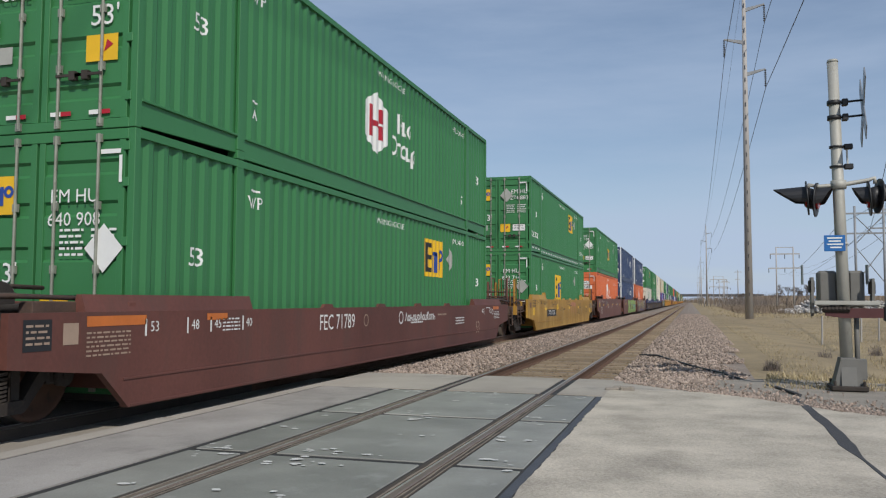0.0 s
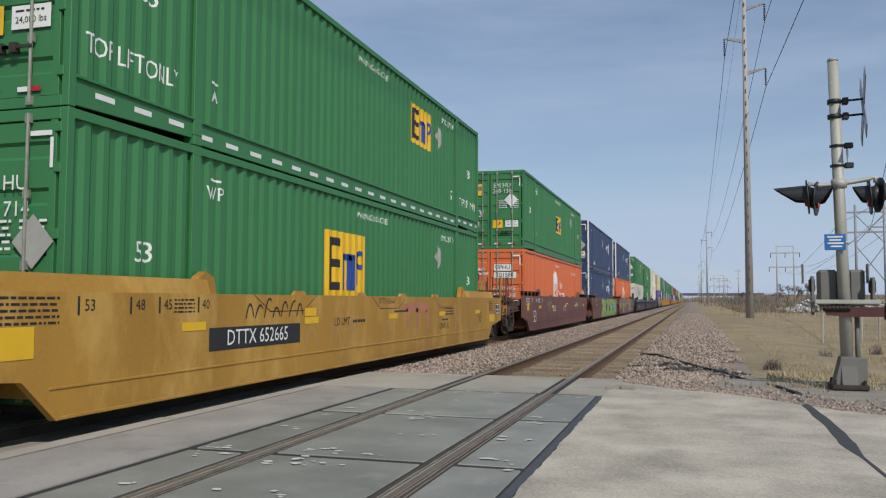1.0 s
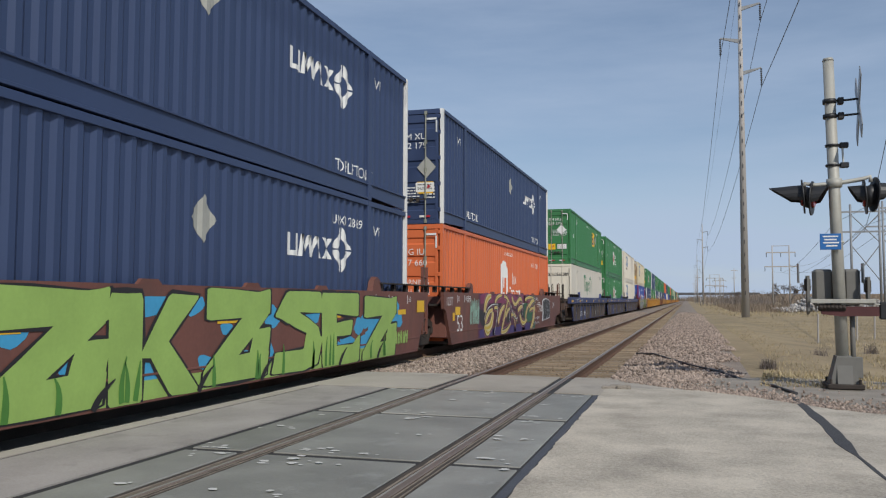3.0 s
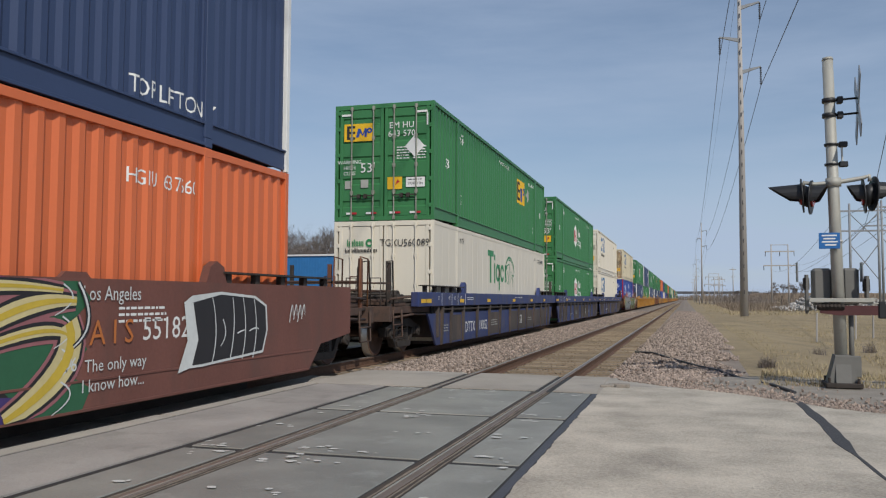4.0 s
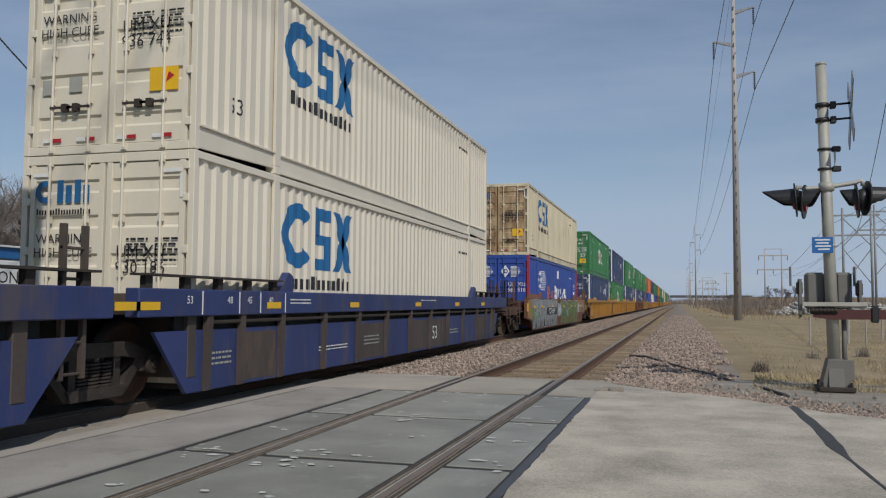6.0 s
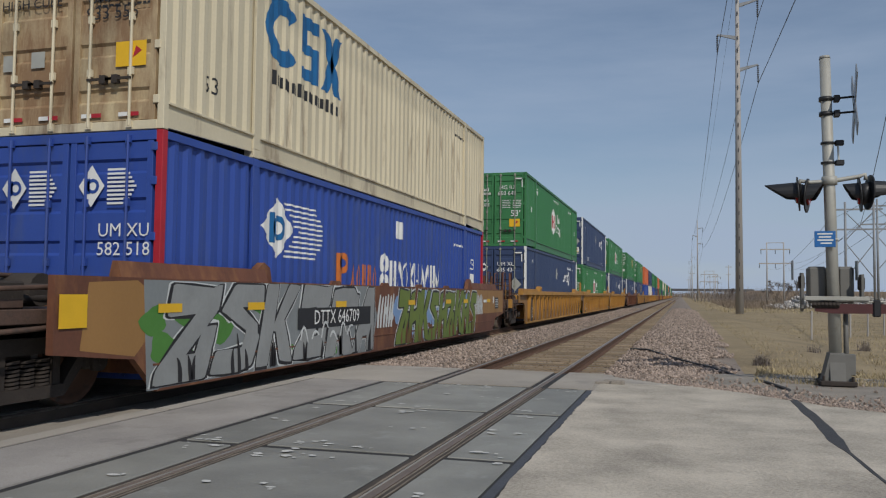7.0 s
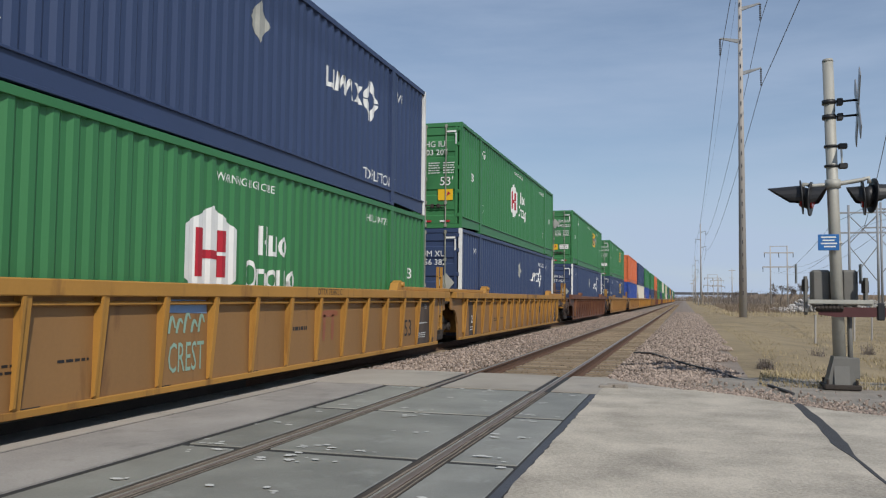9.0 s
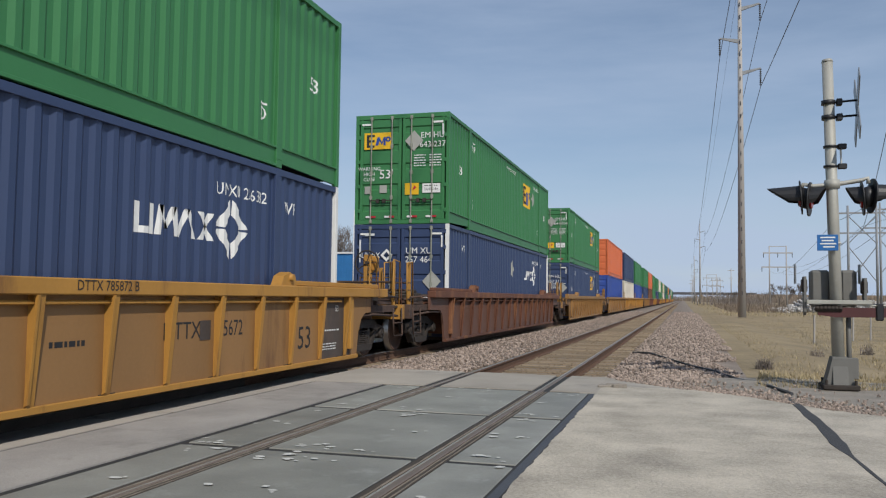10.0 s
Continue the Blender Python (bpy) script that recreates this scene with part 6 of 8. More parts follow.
    decal(c, "clip_outline", "mark_black", lambda bm: [flat_poly(bm, [(a + dx0, z0), (a + dx1, z1), (a + dx1 + 0.02, z1), (a + dx0 + 0.02, z0)]) for a in (3.2, 7.4, 11.2) for dx0, z0, dx1, z1 in ((0.0, 1.285, 0.45, 1.06), (1.9, 1.285, 1.45, 1.06))] + [flat_rect(bm, a + 0.45, a + 1.46, 1.055, 1.067) for a in (3.2, 7.4, 11.2)], "dark welded outline of the side clips")
    decal(c, "number_panel", "mark_black", lambda bm: flat_rect(bm, 17.28, 17.76, 0.82, 1.12), "black panel with white windows", 1.53, 0.004)
    decal(c, "small_print", "mark_white", lambda bm: [flat_rect(bm, a, a + 0.03, 0.83, 1.11) for a in (17.29, 17.51, 17.72)] + [flat_rect(bm, 17.29, 17.75, z, z + 0.025) for z in (0.83, 0.93, 1.085)], "white lines of the panel", 1.53, 0.008)
    decal(c, "graffiti", "sp_black", lambda bm: [band(bm, (3.0 + 0.24 * i, 0.98), (3.1 + 0.24 * i, 1.34 - 0.1 * (i % 2)), (3.2 + 0.24 * i, 1.0 + 0.1 * (i % 3)), 0.03, 0.02) for i in range(7)], "black scribble", 1.53, 0.008)
    container(30.93, 0, "green", "emp", ("EMHU", "633714"), "green corrugated container with a large yellow logo panel", panel_low=True)
    container(30.93, 1, "green", "emp", ("EMHU", "274883"), "green corrugated container with white dashes along its foot", dashes=True)

    maroon = "red-brown steel well car unit with white stencils"
    c = well_car(53.95, "smooth", "maroon", "first", maroon + " and grey tags", {"top": 1.38, "lip": "walk", "post": "maroon", "e0": 1.45})
    decal(c, "reflector", "mark_yellow", lambda bm: flat_rect(bm, -0.78, -0.42, 0.86, 1.12), "yellow reflector panel", 1.53, 0.006)
    decal(c, "lettering", "mark_white", lambda bm: (flat_text(bm, "53", 0.72, 0.60, 0.44), flat_text(bm, "55182", 5.25, 0.87, 0.24), flat_text(bm, "B", 8.0, 0.85, 0.2), flat_ring(bm, 8.5, 0.85, 0.09, 0.11, 16)), "large white figures")
    decal(c, "graffiti", "sp_grey", lambda bm: [band(bm, (3.4 + 0.16 * i, 0.95), (3.5 + 0.16 * i, 1.35 - 0.2 * (i % 2)), (3.62 + 0.16 * i, 0.98 + 0.1 * (i % 3)), 0.05, 0.03) for i in range(7)] + [band(bm, (12.4 + 0.12 * i, 0.8), (12.5 + 0.12 * i, 1.3), (12.6 + 0.12 * i, 0.9), 0.05, 0.03) for i in range(4)], "pale grey sprayed tag")
    car_stencils(c, 1.53, 1.22, ys=((0.1, "53"), (0.95, "48"), (1.42, "45"), (2.3, "40")))
    decal(c, "lettering", "sp_orange", lambda bm: flat_text(bm, "A I S", 4.05, 0.87, 0.22), "faded orange letters")
    container(53.95, 0, "orange", "hub_inc", ("UPHU", "201588"), "orange corrugated container with a white house-shaped logo")
    container(53.95, 1, "green", "emp", ("EMHU", "260138"), "green corrugated container, yellow logo panel high on its side", panel_at=7.6)

    c = well_car(73.85, "smooth", "maroon", "mid", maroon + " and large lime-green graffiti", {"top": 1.38, "lip": "walk"})
    clouds(c, 5.0, 14.6, 0.3, 1.25, 34, 5, M["sp_cyan"])
    clouds(c, 13.2, 15.1, 0.3, 1.15, 9, 6, M["sp_cyan"], 0.0035)
    decal(c, "graffiti", "sp_lime", lambda bm: flat_poly(bm, [(4.5, 0.135), (14.5, 0.135), (14.65, 0.25), (14.4, 0.36), (4.6, 0.36)]), "lime ground under the letters", 1.53, 0.0047)
    block_letters(c, "ZKZSEZ", 4.6, 14.65, 0.14, 1.37, 12, M["sp_lime"], M["sp_black"], None, M["sp_leaf"])
    decal(c, "graffiti", "sp_black", lambda bm: [band(bm, (a, 0.14), (a + 0.1, 0.3), (a + 0.32, 0.42), 0.10, 0.02) for a in (6.1, 7.9, 9.4, 12.0, 13.75)], "dark leaf-shaped strokes", 1.53, 0.019)
    graffiti(c, 14.2, 15.5, 0.32, 0.62, 6, 4, M["sp_lime"], None, None, None)
    car_stencils(c, 1.53, 1.22, lead=False, ys=((13.7, "45"), (14.4, "48"), (15.5, "53")))
    decal(c, "reflector", "mark_yellow", lambda bm: flat_rect(bm, 16.1, 16.6, 0.95, 1.2), "yellow reflector panel", 1.53, 0.012)
    container(73.85, 0, "navy", "umax", ("UMXU", "268629"), "navy blue corrugated container with white corner posts", "mark_white")
    container(73.85, 1, "navy", "umax", ("UMXU", "267574"), "navy blue corrugated container stacked on another navy one", "mark_white")

    c = well_car(92.73, "smooth", "maroon", "last", maroon + ", purple graffiti", {"top": 1.40, "lip": "walk", "post": "rust_red"})
    decal(c, "graffiti", "sp_purple", lambda bm: flat_poly(bm, [(2.6, 0.14), (10.2, 0.14), (10.5, 0.7), (10.1, 1.3), (9.0, 1.39), (2.7, 1.39)]), "dark purple sprayed ground", 1.53, 0.003)
    clouds(c, 3.0, 11.5, 0.2, 1.3, 16, 9, M["sp_black"], 0.0045)
    graffiti(c, 1.75, 2.75, 0.5, 1.3, 4, 19, M["sp_mint"], None, None, None)
    decal(c, "graffiti", "sp_green", lambda bm: flat_poly(bm, [(9.4, 0.14), (11.5, 0.14), (11.62, 0.34), (11.3, 0.5), (11.55, 0.72), (11.35, 1.0), (11.6, 1.2), (11.4, 1.37), (9.2, 1.37)]), "dark green sprayed ground", 1.53, 0.0036)
    decal(c, "graffiti", "sp_white", lambda bm: (flat_text(bm, "Los Angeles", 11.9, 1.25, 0.14, 0.9), flat_text(bm, "The only way", 11.98, 0.55, 0.12), flat_text(bm, "I know how...", 11.95, 0.36, 0.12), flat_text(bm, "'16", 11.3, 0.58, 0.13), [band(bm, (11.2, 1.34 - 0.3 * i), (11.5, 1.2 - 0.3 * i), (11.1, 1.05 - 0.3 * i), 0.02, 0.012) for i in range(4)]), "white sprayed handwriting", 1.53, 0.015)
    decal(c, "lettering", "sp_orange", lambda bm: flat_text(bm, "A I S", 11.9, 0.86, 0.24), "faded orange letters", 1.53, 0.0165)
    decal(c, "graffiti", "sp_magenta", lambda bm: [band(bm, (y, 1.22), (y + 0.9, 1.33), (y + 1.9, 1.18), 0.30, 0.22) for y in (2.9, 4.6, 6.3, 8.2, 9.3)], "magenta sprayed band", 1.53, 0.0052)
    decal(c, "graffiti", "sp_violet", lambda bm: [band(bm, (y, 0.26), (y + 0.9, 0.30), (y + 1.9, 0.24), 0.24, 0.22) for y in (2.8, 4.4, 6.0, 7.6, 9.0)], "violet sprayed band", 1.53, 0.0056)
    yellow_strokes = [((3.40, 0.86), (3.45, 1.30), (4.20, 1.33), 0.26), ((3.45, 0.55), (3.80, 0.92), (4.40, 0.92), 0.17), ((4.42, 0.86), (4.30, 0.30), (3.40, 0.44), 0.30), ((3.38, 0.48), (3.60, 0.18), (4.00, 0.30), 0.20),
                      ((4.62, 0.96), (5.00, 1.06), (5.12, 0.86), 0.11), ((4.70, 1.12), (4.95, 1.36), (5.70, 1.36), 0.12), ((5.15, 0.52), (5.40, 0.92), (6.05, 1.02), 0.20), ((5.62, 0.26), (6.05, 0.70), (6.55, 1.20), 0.15),
                      ((5.55, 0.23), (6.30, 0.15), (7.00, 0.46), 0.13), ((6.00, 1.33), (6.60, 1.30), (6.95, 1.02), 0.09), ((6.20, 0.66), (6.60, 0.98), (6.92, 0.92), 0.12), ((7.20, 1.32), (7.70, 0.86), (8.20, 1.22), 0.14),
                      ((7.10, 0.72), (7.60, 0.82), (8.05, 0.50), 0.14), ((7.55, 0.60), (7.75, 0.42), (7.85, 0.30), 0.06), ((8.15, 1.08), (8.45, 1.38), (8.95, 1.18), 0.15), ((8.20, 0.84), (8.70, 1.02), (9.05, 0.98), 0.15),
                      ((8.55, 0.74), (8.90, 0.22), (9.85, 0.52), 0.18), ((9.62, 0.44), (9.55, 0.80), (10.30, 1.06), 0.14), ((9.50, 1.20), (10.2, 1.38), (11.2, 1.28), 0.11), ((10.3, 0.96), (10.8, 1.22), (11.38, 1.18), 0.17),
                      ((10.4, 0.82), (11.2, 1.02), (11.35, 0.80), 0.10), ((11.28, 0.98), (11.50, 0.55), (10.55, 0.16), 0.30)]
    swooshes(c, yellow_strokes, ((M["sp_rose"], 0.13, 0.0065, 1.0, "rose glow round the strokes"), (M["sp_black"], 0.065, 0.009, 1.0, "black outline of the strokes"), (M["sp_cream"], 0.0, 0.0115, 1.0, "cream-yellow sprayed strokes"), (M["sp_gold"], 0.0, 0.014, 0.38, "golden shading in the strokes")), 0.145, 1.385)
    swooshes(c, [((3.30, 0.66), (3.70, 1.16), (5.10, 1.08), 0.035), ((5.10, 1.10), (5.05, 0.70), (4.55, 0.18), 0.04), ((6.95, 1.08), (6.60, 0.60), (6.95, 0.50), 0.03), ((7.0, 1.05), (7.9, 0.3), (8.3, 0.75), 0.03), ((8.9, 1.30), (9.2, 0.70), (8.9, 0.66), 0.03), ((11.40, 1.36), (11.72, 0.95), (11.35, 0.75), 0.03)], ((M["sp_black"], 0.04, 0.0155, 1.0, "black edge of the thin lines"), (M["sp_white"], 0.0, 0.0165, 1.0, "thin white sprayed lines")), 0.145, 1.385)
    decal(c, "graffiti", "sp_white", lambda bm: flat_poly(bm, [(13.02, 0.36), (13.2, 0.72), (13.12, 1.16), (13.28, 1.24), (13.9, 1.29), (14.75, 1.24), (15.06, 1.12), (15.1, 0.78), (14.98, 0.48), (13.5, 0.40), (13.25, 0.40)]), "white outline of a sprayed tag", 1.53, 0.017)
    decal(c, "graffiti", "sp_black", lambda bm: flat_poly(bm, [(13.3, 0.43), (13.42, 0.72), (13.30, 1.16), (13.9, 1.255), (14.72, 1.21), (15.02, 1.1), (15.06, 0.78), (14.95, 0.51), (13.5, 0.43)]), "black sprayed tag", 1.53, 0.0185)
    decal(c, "graffiti", "sp_white", lambda bm: [band(bm, (u, 0.43), (u + 0.16, 0.8), (u + k, 1.23), 0.022, 0.014) for u, k in ((13.72, -0.02), (14.12, 0.05), (14.42, 0.0), (14.7, 0.0))] + [band(bm, (13.95, 0.95), (14.1, 0.75), (13.9, 0.62), 0.02, 0.012), band(bm, (14.3, 0.76), (14.4, 0.8), (14.52, 0.8), 0.02, 0.012), band(bm, (14.6, 0.78), (14.75, 0.84), (14.85, 0.8), 0.02, 0.012)], "white strokes of the tag", 1.53, 0.020)
    decal(c, "graffiti", "sp_white", lambda bm: [band(bm, (15.75 + 0.13 * i, 0.86 + 0.04 * (i % 2)), (15.85 + 0.13 * i, 1.3), (15.86 + 0.13 * i, 0.95), 0.028, 0.016) for i in range(4)], "white sprayed tag", 1.53, 0.017)
    decal(c, "lettering", "mark_white", lambda bm: (flat_text(bm, "53", 0.73, 0.60, 0.42), flat_text(bm, "125T", -0.22, 1.17, 0.2), flat_text(bm, "55182", 12.82, 0.87, 0.24)), "large white figures")
    decal(c, "reflector", "mark_yellow", lambda bm: (flat_rect(bm, 0.3, 0.76, 0.84, 1.04), flat_rect(bm, 0.05, 0.25, 0.70, 0.9)), "yellow reflector panel")
    car_stencils(c, 1.53, 1.24, patch=False, lead=False, ys=((0.5, "53"), (1.2, "48"), (1.6, "45")))
    container(92.73, 0, "orange", "hub_inc", ("HGIU", "637660"), "orange corrugated container, white logo, slightly faded")
    container(92.73, 1, "navy", "umax", ("UMXU", "252179"), "navy blue corrugated container on an orange one", "mark_white")

    blue = "blue and slate-grey well car unit with yellow reflectors"
    for y, role, letter, boxes in (
            (116.44, "first", "A", (("white", "reefer", ("TGXU", "560089"), "off-white smooth refrigerated container, green lettering"), ("green", "emp", ("EMHU", "643570"), "green corrugated container on a white one"))),
            (136.05, "mid", "B", (("green", "hub", ("HGIU", "595940"), "green corrugated container with a white and red logo"), ("green", "hub", ("HGIU", "595119"), "green corrugated container stacked on its twin"))),
            (155.30, "last", "C", (("white", "csx", ("UMXU", "930186"), "white corrugated container with dark blue lettering"), ("white", "csx", ("UMXU", "936744"), "white corrugated container with blue lettering, on its twin")))):
        c = well_car(y, "sill", "car_blue", role, blue, {"post": "truck_iron", "brake": "mark_yellow", "brake_near": False})
        decal(c, "lettering", "mark_white", lambda bm: ((flat_text(bm, "DTTX", 2.85, 0.45, 0.27), flat_text(bm, "190052", 4.35, 0.45, 0.27, 0.85), flat_text(bm, letter, 2.07, 0.74, 0.16)) if role == "first" else bars(bm, 3.4, 4.6, 0.4, 0.5, 2, 3), flat_text(bm, "53", 9.98, 0.48, 0.3)), "white road number", 1.457)
        decal(c, "lettering", "mark_white", lambda bm: ([flat_text(bm, s, yy, 1.22, 0.09) for yy, s in ((-0.4, "53"), (0.5, "48"), (1.0, "45"), (1.6, "40"))], [flat_rect(bm, yy, yy + 0.03, 1.05, 1.33) for yy in (-0.15, 0.72, 1.28, 2.02)], bars(bm, 2.2, 2.9, 1.16, 1.26, 2, 4), bars(bm, 8.6, 9.8, 1.22, 1.27, 1, 6)), "white stencils on the sill", 1.54)
        decal(c, "reflector", "mark_yellow", lambda bm: [flat_rect(bm, yy, yy + 0.42, 1.11, 1.20) for yy in (-1.75, -1.4, 1.48, 4.5, 8.2, 11.5, 14.4)], "yellow reflector strips", 1.54, 0.006)
        decal(c, "small_print", "mark_grey", lambda bm: (bars(bm, 0.2, 0.7, 0.4, 0.6, 3, 5), bars(bm, 5.4, 6.2, 0.4, 0.6, 3, 6), bars(bm, 11.3, 12.1, 0.4, 0.55, 2, 7)), "faded small print", 1.456)
        for lv, (pt, st, cd, lb) in enumerate(boxes):
            container(y, lv, pt, st, cd, lb)

    c = well_car(179.0, "smooth", "rust_red", "single", "rusty yellow-brown well car covered in grey and olive graffiti", {"top": 1.36, "post": "rust_red", "brake": "rust_red", "brake_near": False})
    decal(c, "patch", "dull_amber", lambda bm: (flat_rect(bm, 13.6, 17.9, 0.66, 1.33), flat_poly(bm, [(-1.55, 0.64), (-0.72, 0.53), (-0.40, 0.8), (-0.45, 1.2), (-0.7, 1.33), (-1.45, 1.30)])), "remaining yellow-brown paint", 1.53, 0.002)
    decal(c, "graffiti", "sp_grey", lambda bm: flat_poly(bm, [(-0.5, 0.14), (6.2, 0.14), (6.5, 0.8), (6.1, 1.34), (-0.6, 1.34)]), "grey sprayed ground", 1.53, 0.003)
    clouds(c, -0.4, 6.3, 0.2, 1.25, 18, 6, M["sp_leaf"], 0.005)
    clouds(c, 7.4, 14.0, 0.2, 1.3, 34, 7, M["sp_sky"], 0.004)
    block_letters(c, "ZSKZRA", -0.45, 6.3, 0.16, 1.34, 3, M["sp_silver"], M["sp_black"], M["sp_white"], M["sp_black"], 0.3)
    decal(c, "graffiti", "sp_white", lambda bm: [band(bm, (a, 0.5), (a + 0.1, 0.9 - 0.2 * (i % 2)), (a + 0.26, 0.45 + 0.1 * (i % 3)), 0.05, 0.03) for i, a in enumerate((3.2, 3.6, 3.95, 4.3, 4.7, 5.0))], "pale overspray strokes", 1.53, 0.0172)
    block_letters(c, "ZHKSHZKHS", 7.5, 14.1, 0.16, 1.33, 21, M["sp_olive"], M["sp_black"], M["sp_white"], M["sp_brown"], 0.2)
    graffiti(c, 6.5, 7.4, 0.5, 1.25, 3, 2, M["sp_white"], None, None, None)
    graffiti(c, 14.2, 15.1, 0.6, 1.25, 4, 5, M["sp_white"], None, None, None)
    decal(c, "number_panel", "mark_black", lambda bm: flat_rect(bm, 3.1, 6.1, 0.66, 0.98), "black number panel", 1.53, 0.016)
    decal(c, "lettering", "mark_white", lambda bm: flat_text(bm, "DTTX 646709", 4.6, 0.82, 0.22), "white road number", 1.53, 0.020)
    decal(c, "reflector", "mark_yellow", lambda bm: [flat_rect(bm, yy, yy + 0.45, 0.98, 1.08) for yy in (-0.35, 1.6, 4.5, 8.3, 11.2, 12.9, 15.6)] + [flat_rect(bm, -1.86, -1.48, 0.86, 1.18)], "yellow reflector strips", 1.53, 0.018)
    decal(c, "number_panel", "mark_black", lambda bm: flat_rect(bm, 16.75, 17.25, 0.78, 1.12), "black inspection panel", 1.53, 0.006)
    decal(c, "small_print", "mark_white", lambda bm: (bars(bm, 16.8, 17.2, 0.82, 1.08, 5, 4), flat_rect(bm, 15.2, 15.6, 0.98, 1.06), flat_rect(bm, 16.45, 16.6, 0.95, 1.15)), "white small print", 1.53, 0.010)
    container(179.0, 0, "blue", "stack", ("UMXU", "582518"), "bright blue corrugated container with red corner posts", "mark_red")
    container(179.0, 1, "cream", "csx", ("UMXU", "933556"), "rust-stained cream corrugated container on a blue one")

    amber = "amber-yellow ribbed well car unit with dirty panels"
    for y, role, low, up in ((202.4, "first", ("navy", "umax", ("UMXU", "635434"), "navy blue corrugated container with white corner posts", "mark_white"), ("green", "hub", ("HGIU", "650648"), "green corrugated container on a navy one", None)),
                             (221.6, "mid", ("green", "hub", ("HGIU", "594773"), "green corrugated container under a navy one", None), ("navy", "umax", ("UMXU", "254719"), "navy blue corrugated container on a green one", "mark_white")),
                             (241.05, "last", ("navy", "umax", ("UMXU", "256382"), "navy blue corrugated container in an amber car", "mark_white"), ("green", "hub", ("HGIU", "603207"), "green corrugated container with a white and red logo", None))):
        c = well_car(y, "ribbed", "amber", role, amber, {"post": "rust_red" if role == "first" else "amber"})
        decal(c, "number_panel", "slate", lambda bm: (flat_rect(bm, 15.22, 16.5, 0.16, 1.18), flat_rect(bm, 0.4, 1.3, 0.16, 1.18)), "dark slate painted panels", 1.41, 0.003)
        decal(c, "lettering", "mark_black", lambda bm: (flat_text(bm, "53", 14.68, 0.55, 0.34), bars(bm, 3.5, 3.95, 0.5, 0.62, 2, 5), bars(bm, 4.45, 4.9, 0.55, 0.62, 1, 6), bars(bm, 9.3, 9.8, 0.66, 0.8, 1, 8)), "black stencils", 1.41, 0.003)
        decal(c, "lettering", "mark_black", lambda bm: flat_text(bm, "DTTX 785872 " + {"first": "B", "mid": "C", "last": "B"}[role], 9.95 if role == "last" else 10.35, 1.29, 0.10, 0.95), "black road number on the sill", 1.545)
        if role == "mid":
            decal(c, "graffiti", "sp_washed", lambda bm: [band(bm, a, b, d, 0.10, 0.10) for a, b, d in (((10.25, 0.92), (10.5, 0.95), (10.95, 0.94), ), ((10.42, 0.92), (10.42, 0.7), (10.40, 0.5)), ((10.75, 0.92), (10.75, 0.7), (10.74, 0.5)))], "washed-out red sprayed strokes", 1.41, 0.004)
        if role == "last":
            decal(c, "lettering", "mark_black", lambda bm: (flat_text(bm, "DTTX", 11.42, 0.78, 0.2), flat_text(bm, "85672", 12.5, 0.78, 0.2, 0.85)), "black road number", 1.41, 0.003)
            decal(c, "patch", "slate", lambda bm: flat_rect(bm, 11.78, 12.02, 0.66, 0.9), "dark painted-over patch", 1.41, 0.006)
        decal(c, "lettering", "mark_white", lambda bm: (flat_text(bm, "25T", 0.85, 0.62, 0.2), bars(bm, 0.55, 1.1, 0.32, 0.45, 2, 5), bars(bm, 15.35, 16.0, 0.62, 0.68, 1, 3), bars(bm, 15.35, 15.9, 0.32, 0.45, 3, 4), flat_text(bm, "53", 15.9, 1.0, 0.1)), "white stencils", 1.41, 0.007)
        if role == "mid":
            decal(c, "graffiti", "sp_mint", lambda bm: ([band(bm, (6.18 + 0.15 * i, 0.78), (6.22 + 0.15 * i, 1.12 - 0.1 * (i % 2)), (6.30 + 0.15 * i, 0.84 + 0.05 * (i % 3)), 0.05, 0.03) for i in range(5)], flat_text(bm, "CREST", 6.54, 0.48, 0.34, 0.52)), "pale sprayed scrawl and letters", 1.41, 0.006)
            decal(c, "graffiti", "sp_sky", lambda bm: flat_poly(bm, [(6.12, 1.02), (6.95, 1.0), (6.93, 1.16), (6.14, 1.17)]), "pale blue sprayed patch", 1.41, 0.0045)
        for lv, (pt, st, cd, lb, po) in enumerate((low, up)):
            container(y, lv, pt, st, cd, lb, po)

    c = well_car(264.23, "ribbed", "rust_red", "single", "rust-red ribbed well car with amber end posts", {"post": "amber", "brake": "amber"})
    container(264.23, 0, "navy", "umax", ("UMXU", "257464"), "navy blue container in a rust-red car", "mark_white")
    container(264.23, 1, "green", "emp", ("EMHU", "643237"), "green container with a pale logo panel on its door")
    c = well_car(287.56, "ribbed", "dull_amber", "single", "dull rusty amber ribbed well car", {"post": "amber"})
    container(287.56, 0, "navy", "emp", ("EMHU", "657311"), "dark blue container with a yellow logo panel")
    container(287.56, 1, "green", "emp", ("EMHU", "641704"), "green container with a diamond placard on its door")

    # the rest of the train, far down the line
    rest = [("orange", "blue", "dull_amber"), ("navy", "white", "amber"), ("green", "blue", "amber"), ("green", "navy", "dull_amber"), ("orange", "rust_red", "maroon"), ("green", "green", "amber"),
            ("green", "navy", "maroon"), ("white", "green", "amber"), ("green", "green", "dull_amber"), ("cream", "white", "amber"), ("green", "navy", "maroon"), ("navy", "green", "amber"),
            ("green", "green", "amber"), ("orange", "navy", "dull_amber"), ("green", "white", "maroon"), ("navy", "navy", "amber"), ("green", "orange", "amber"), ("white", "green", "maroon"),
            ("green", "green", "amber"), ("navy", "green", "dull_amber"), ("green", "navy", "amber")]
    words = {"orange": "orange", "blue": "bright blue", "navy": "navy blue", "white": "white", "green": "green", "rust_red": "rust-red", "cream": "cream"}
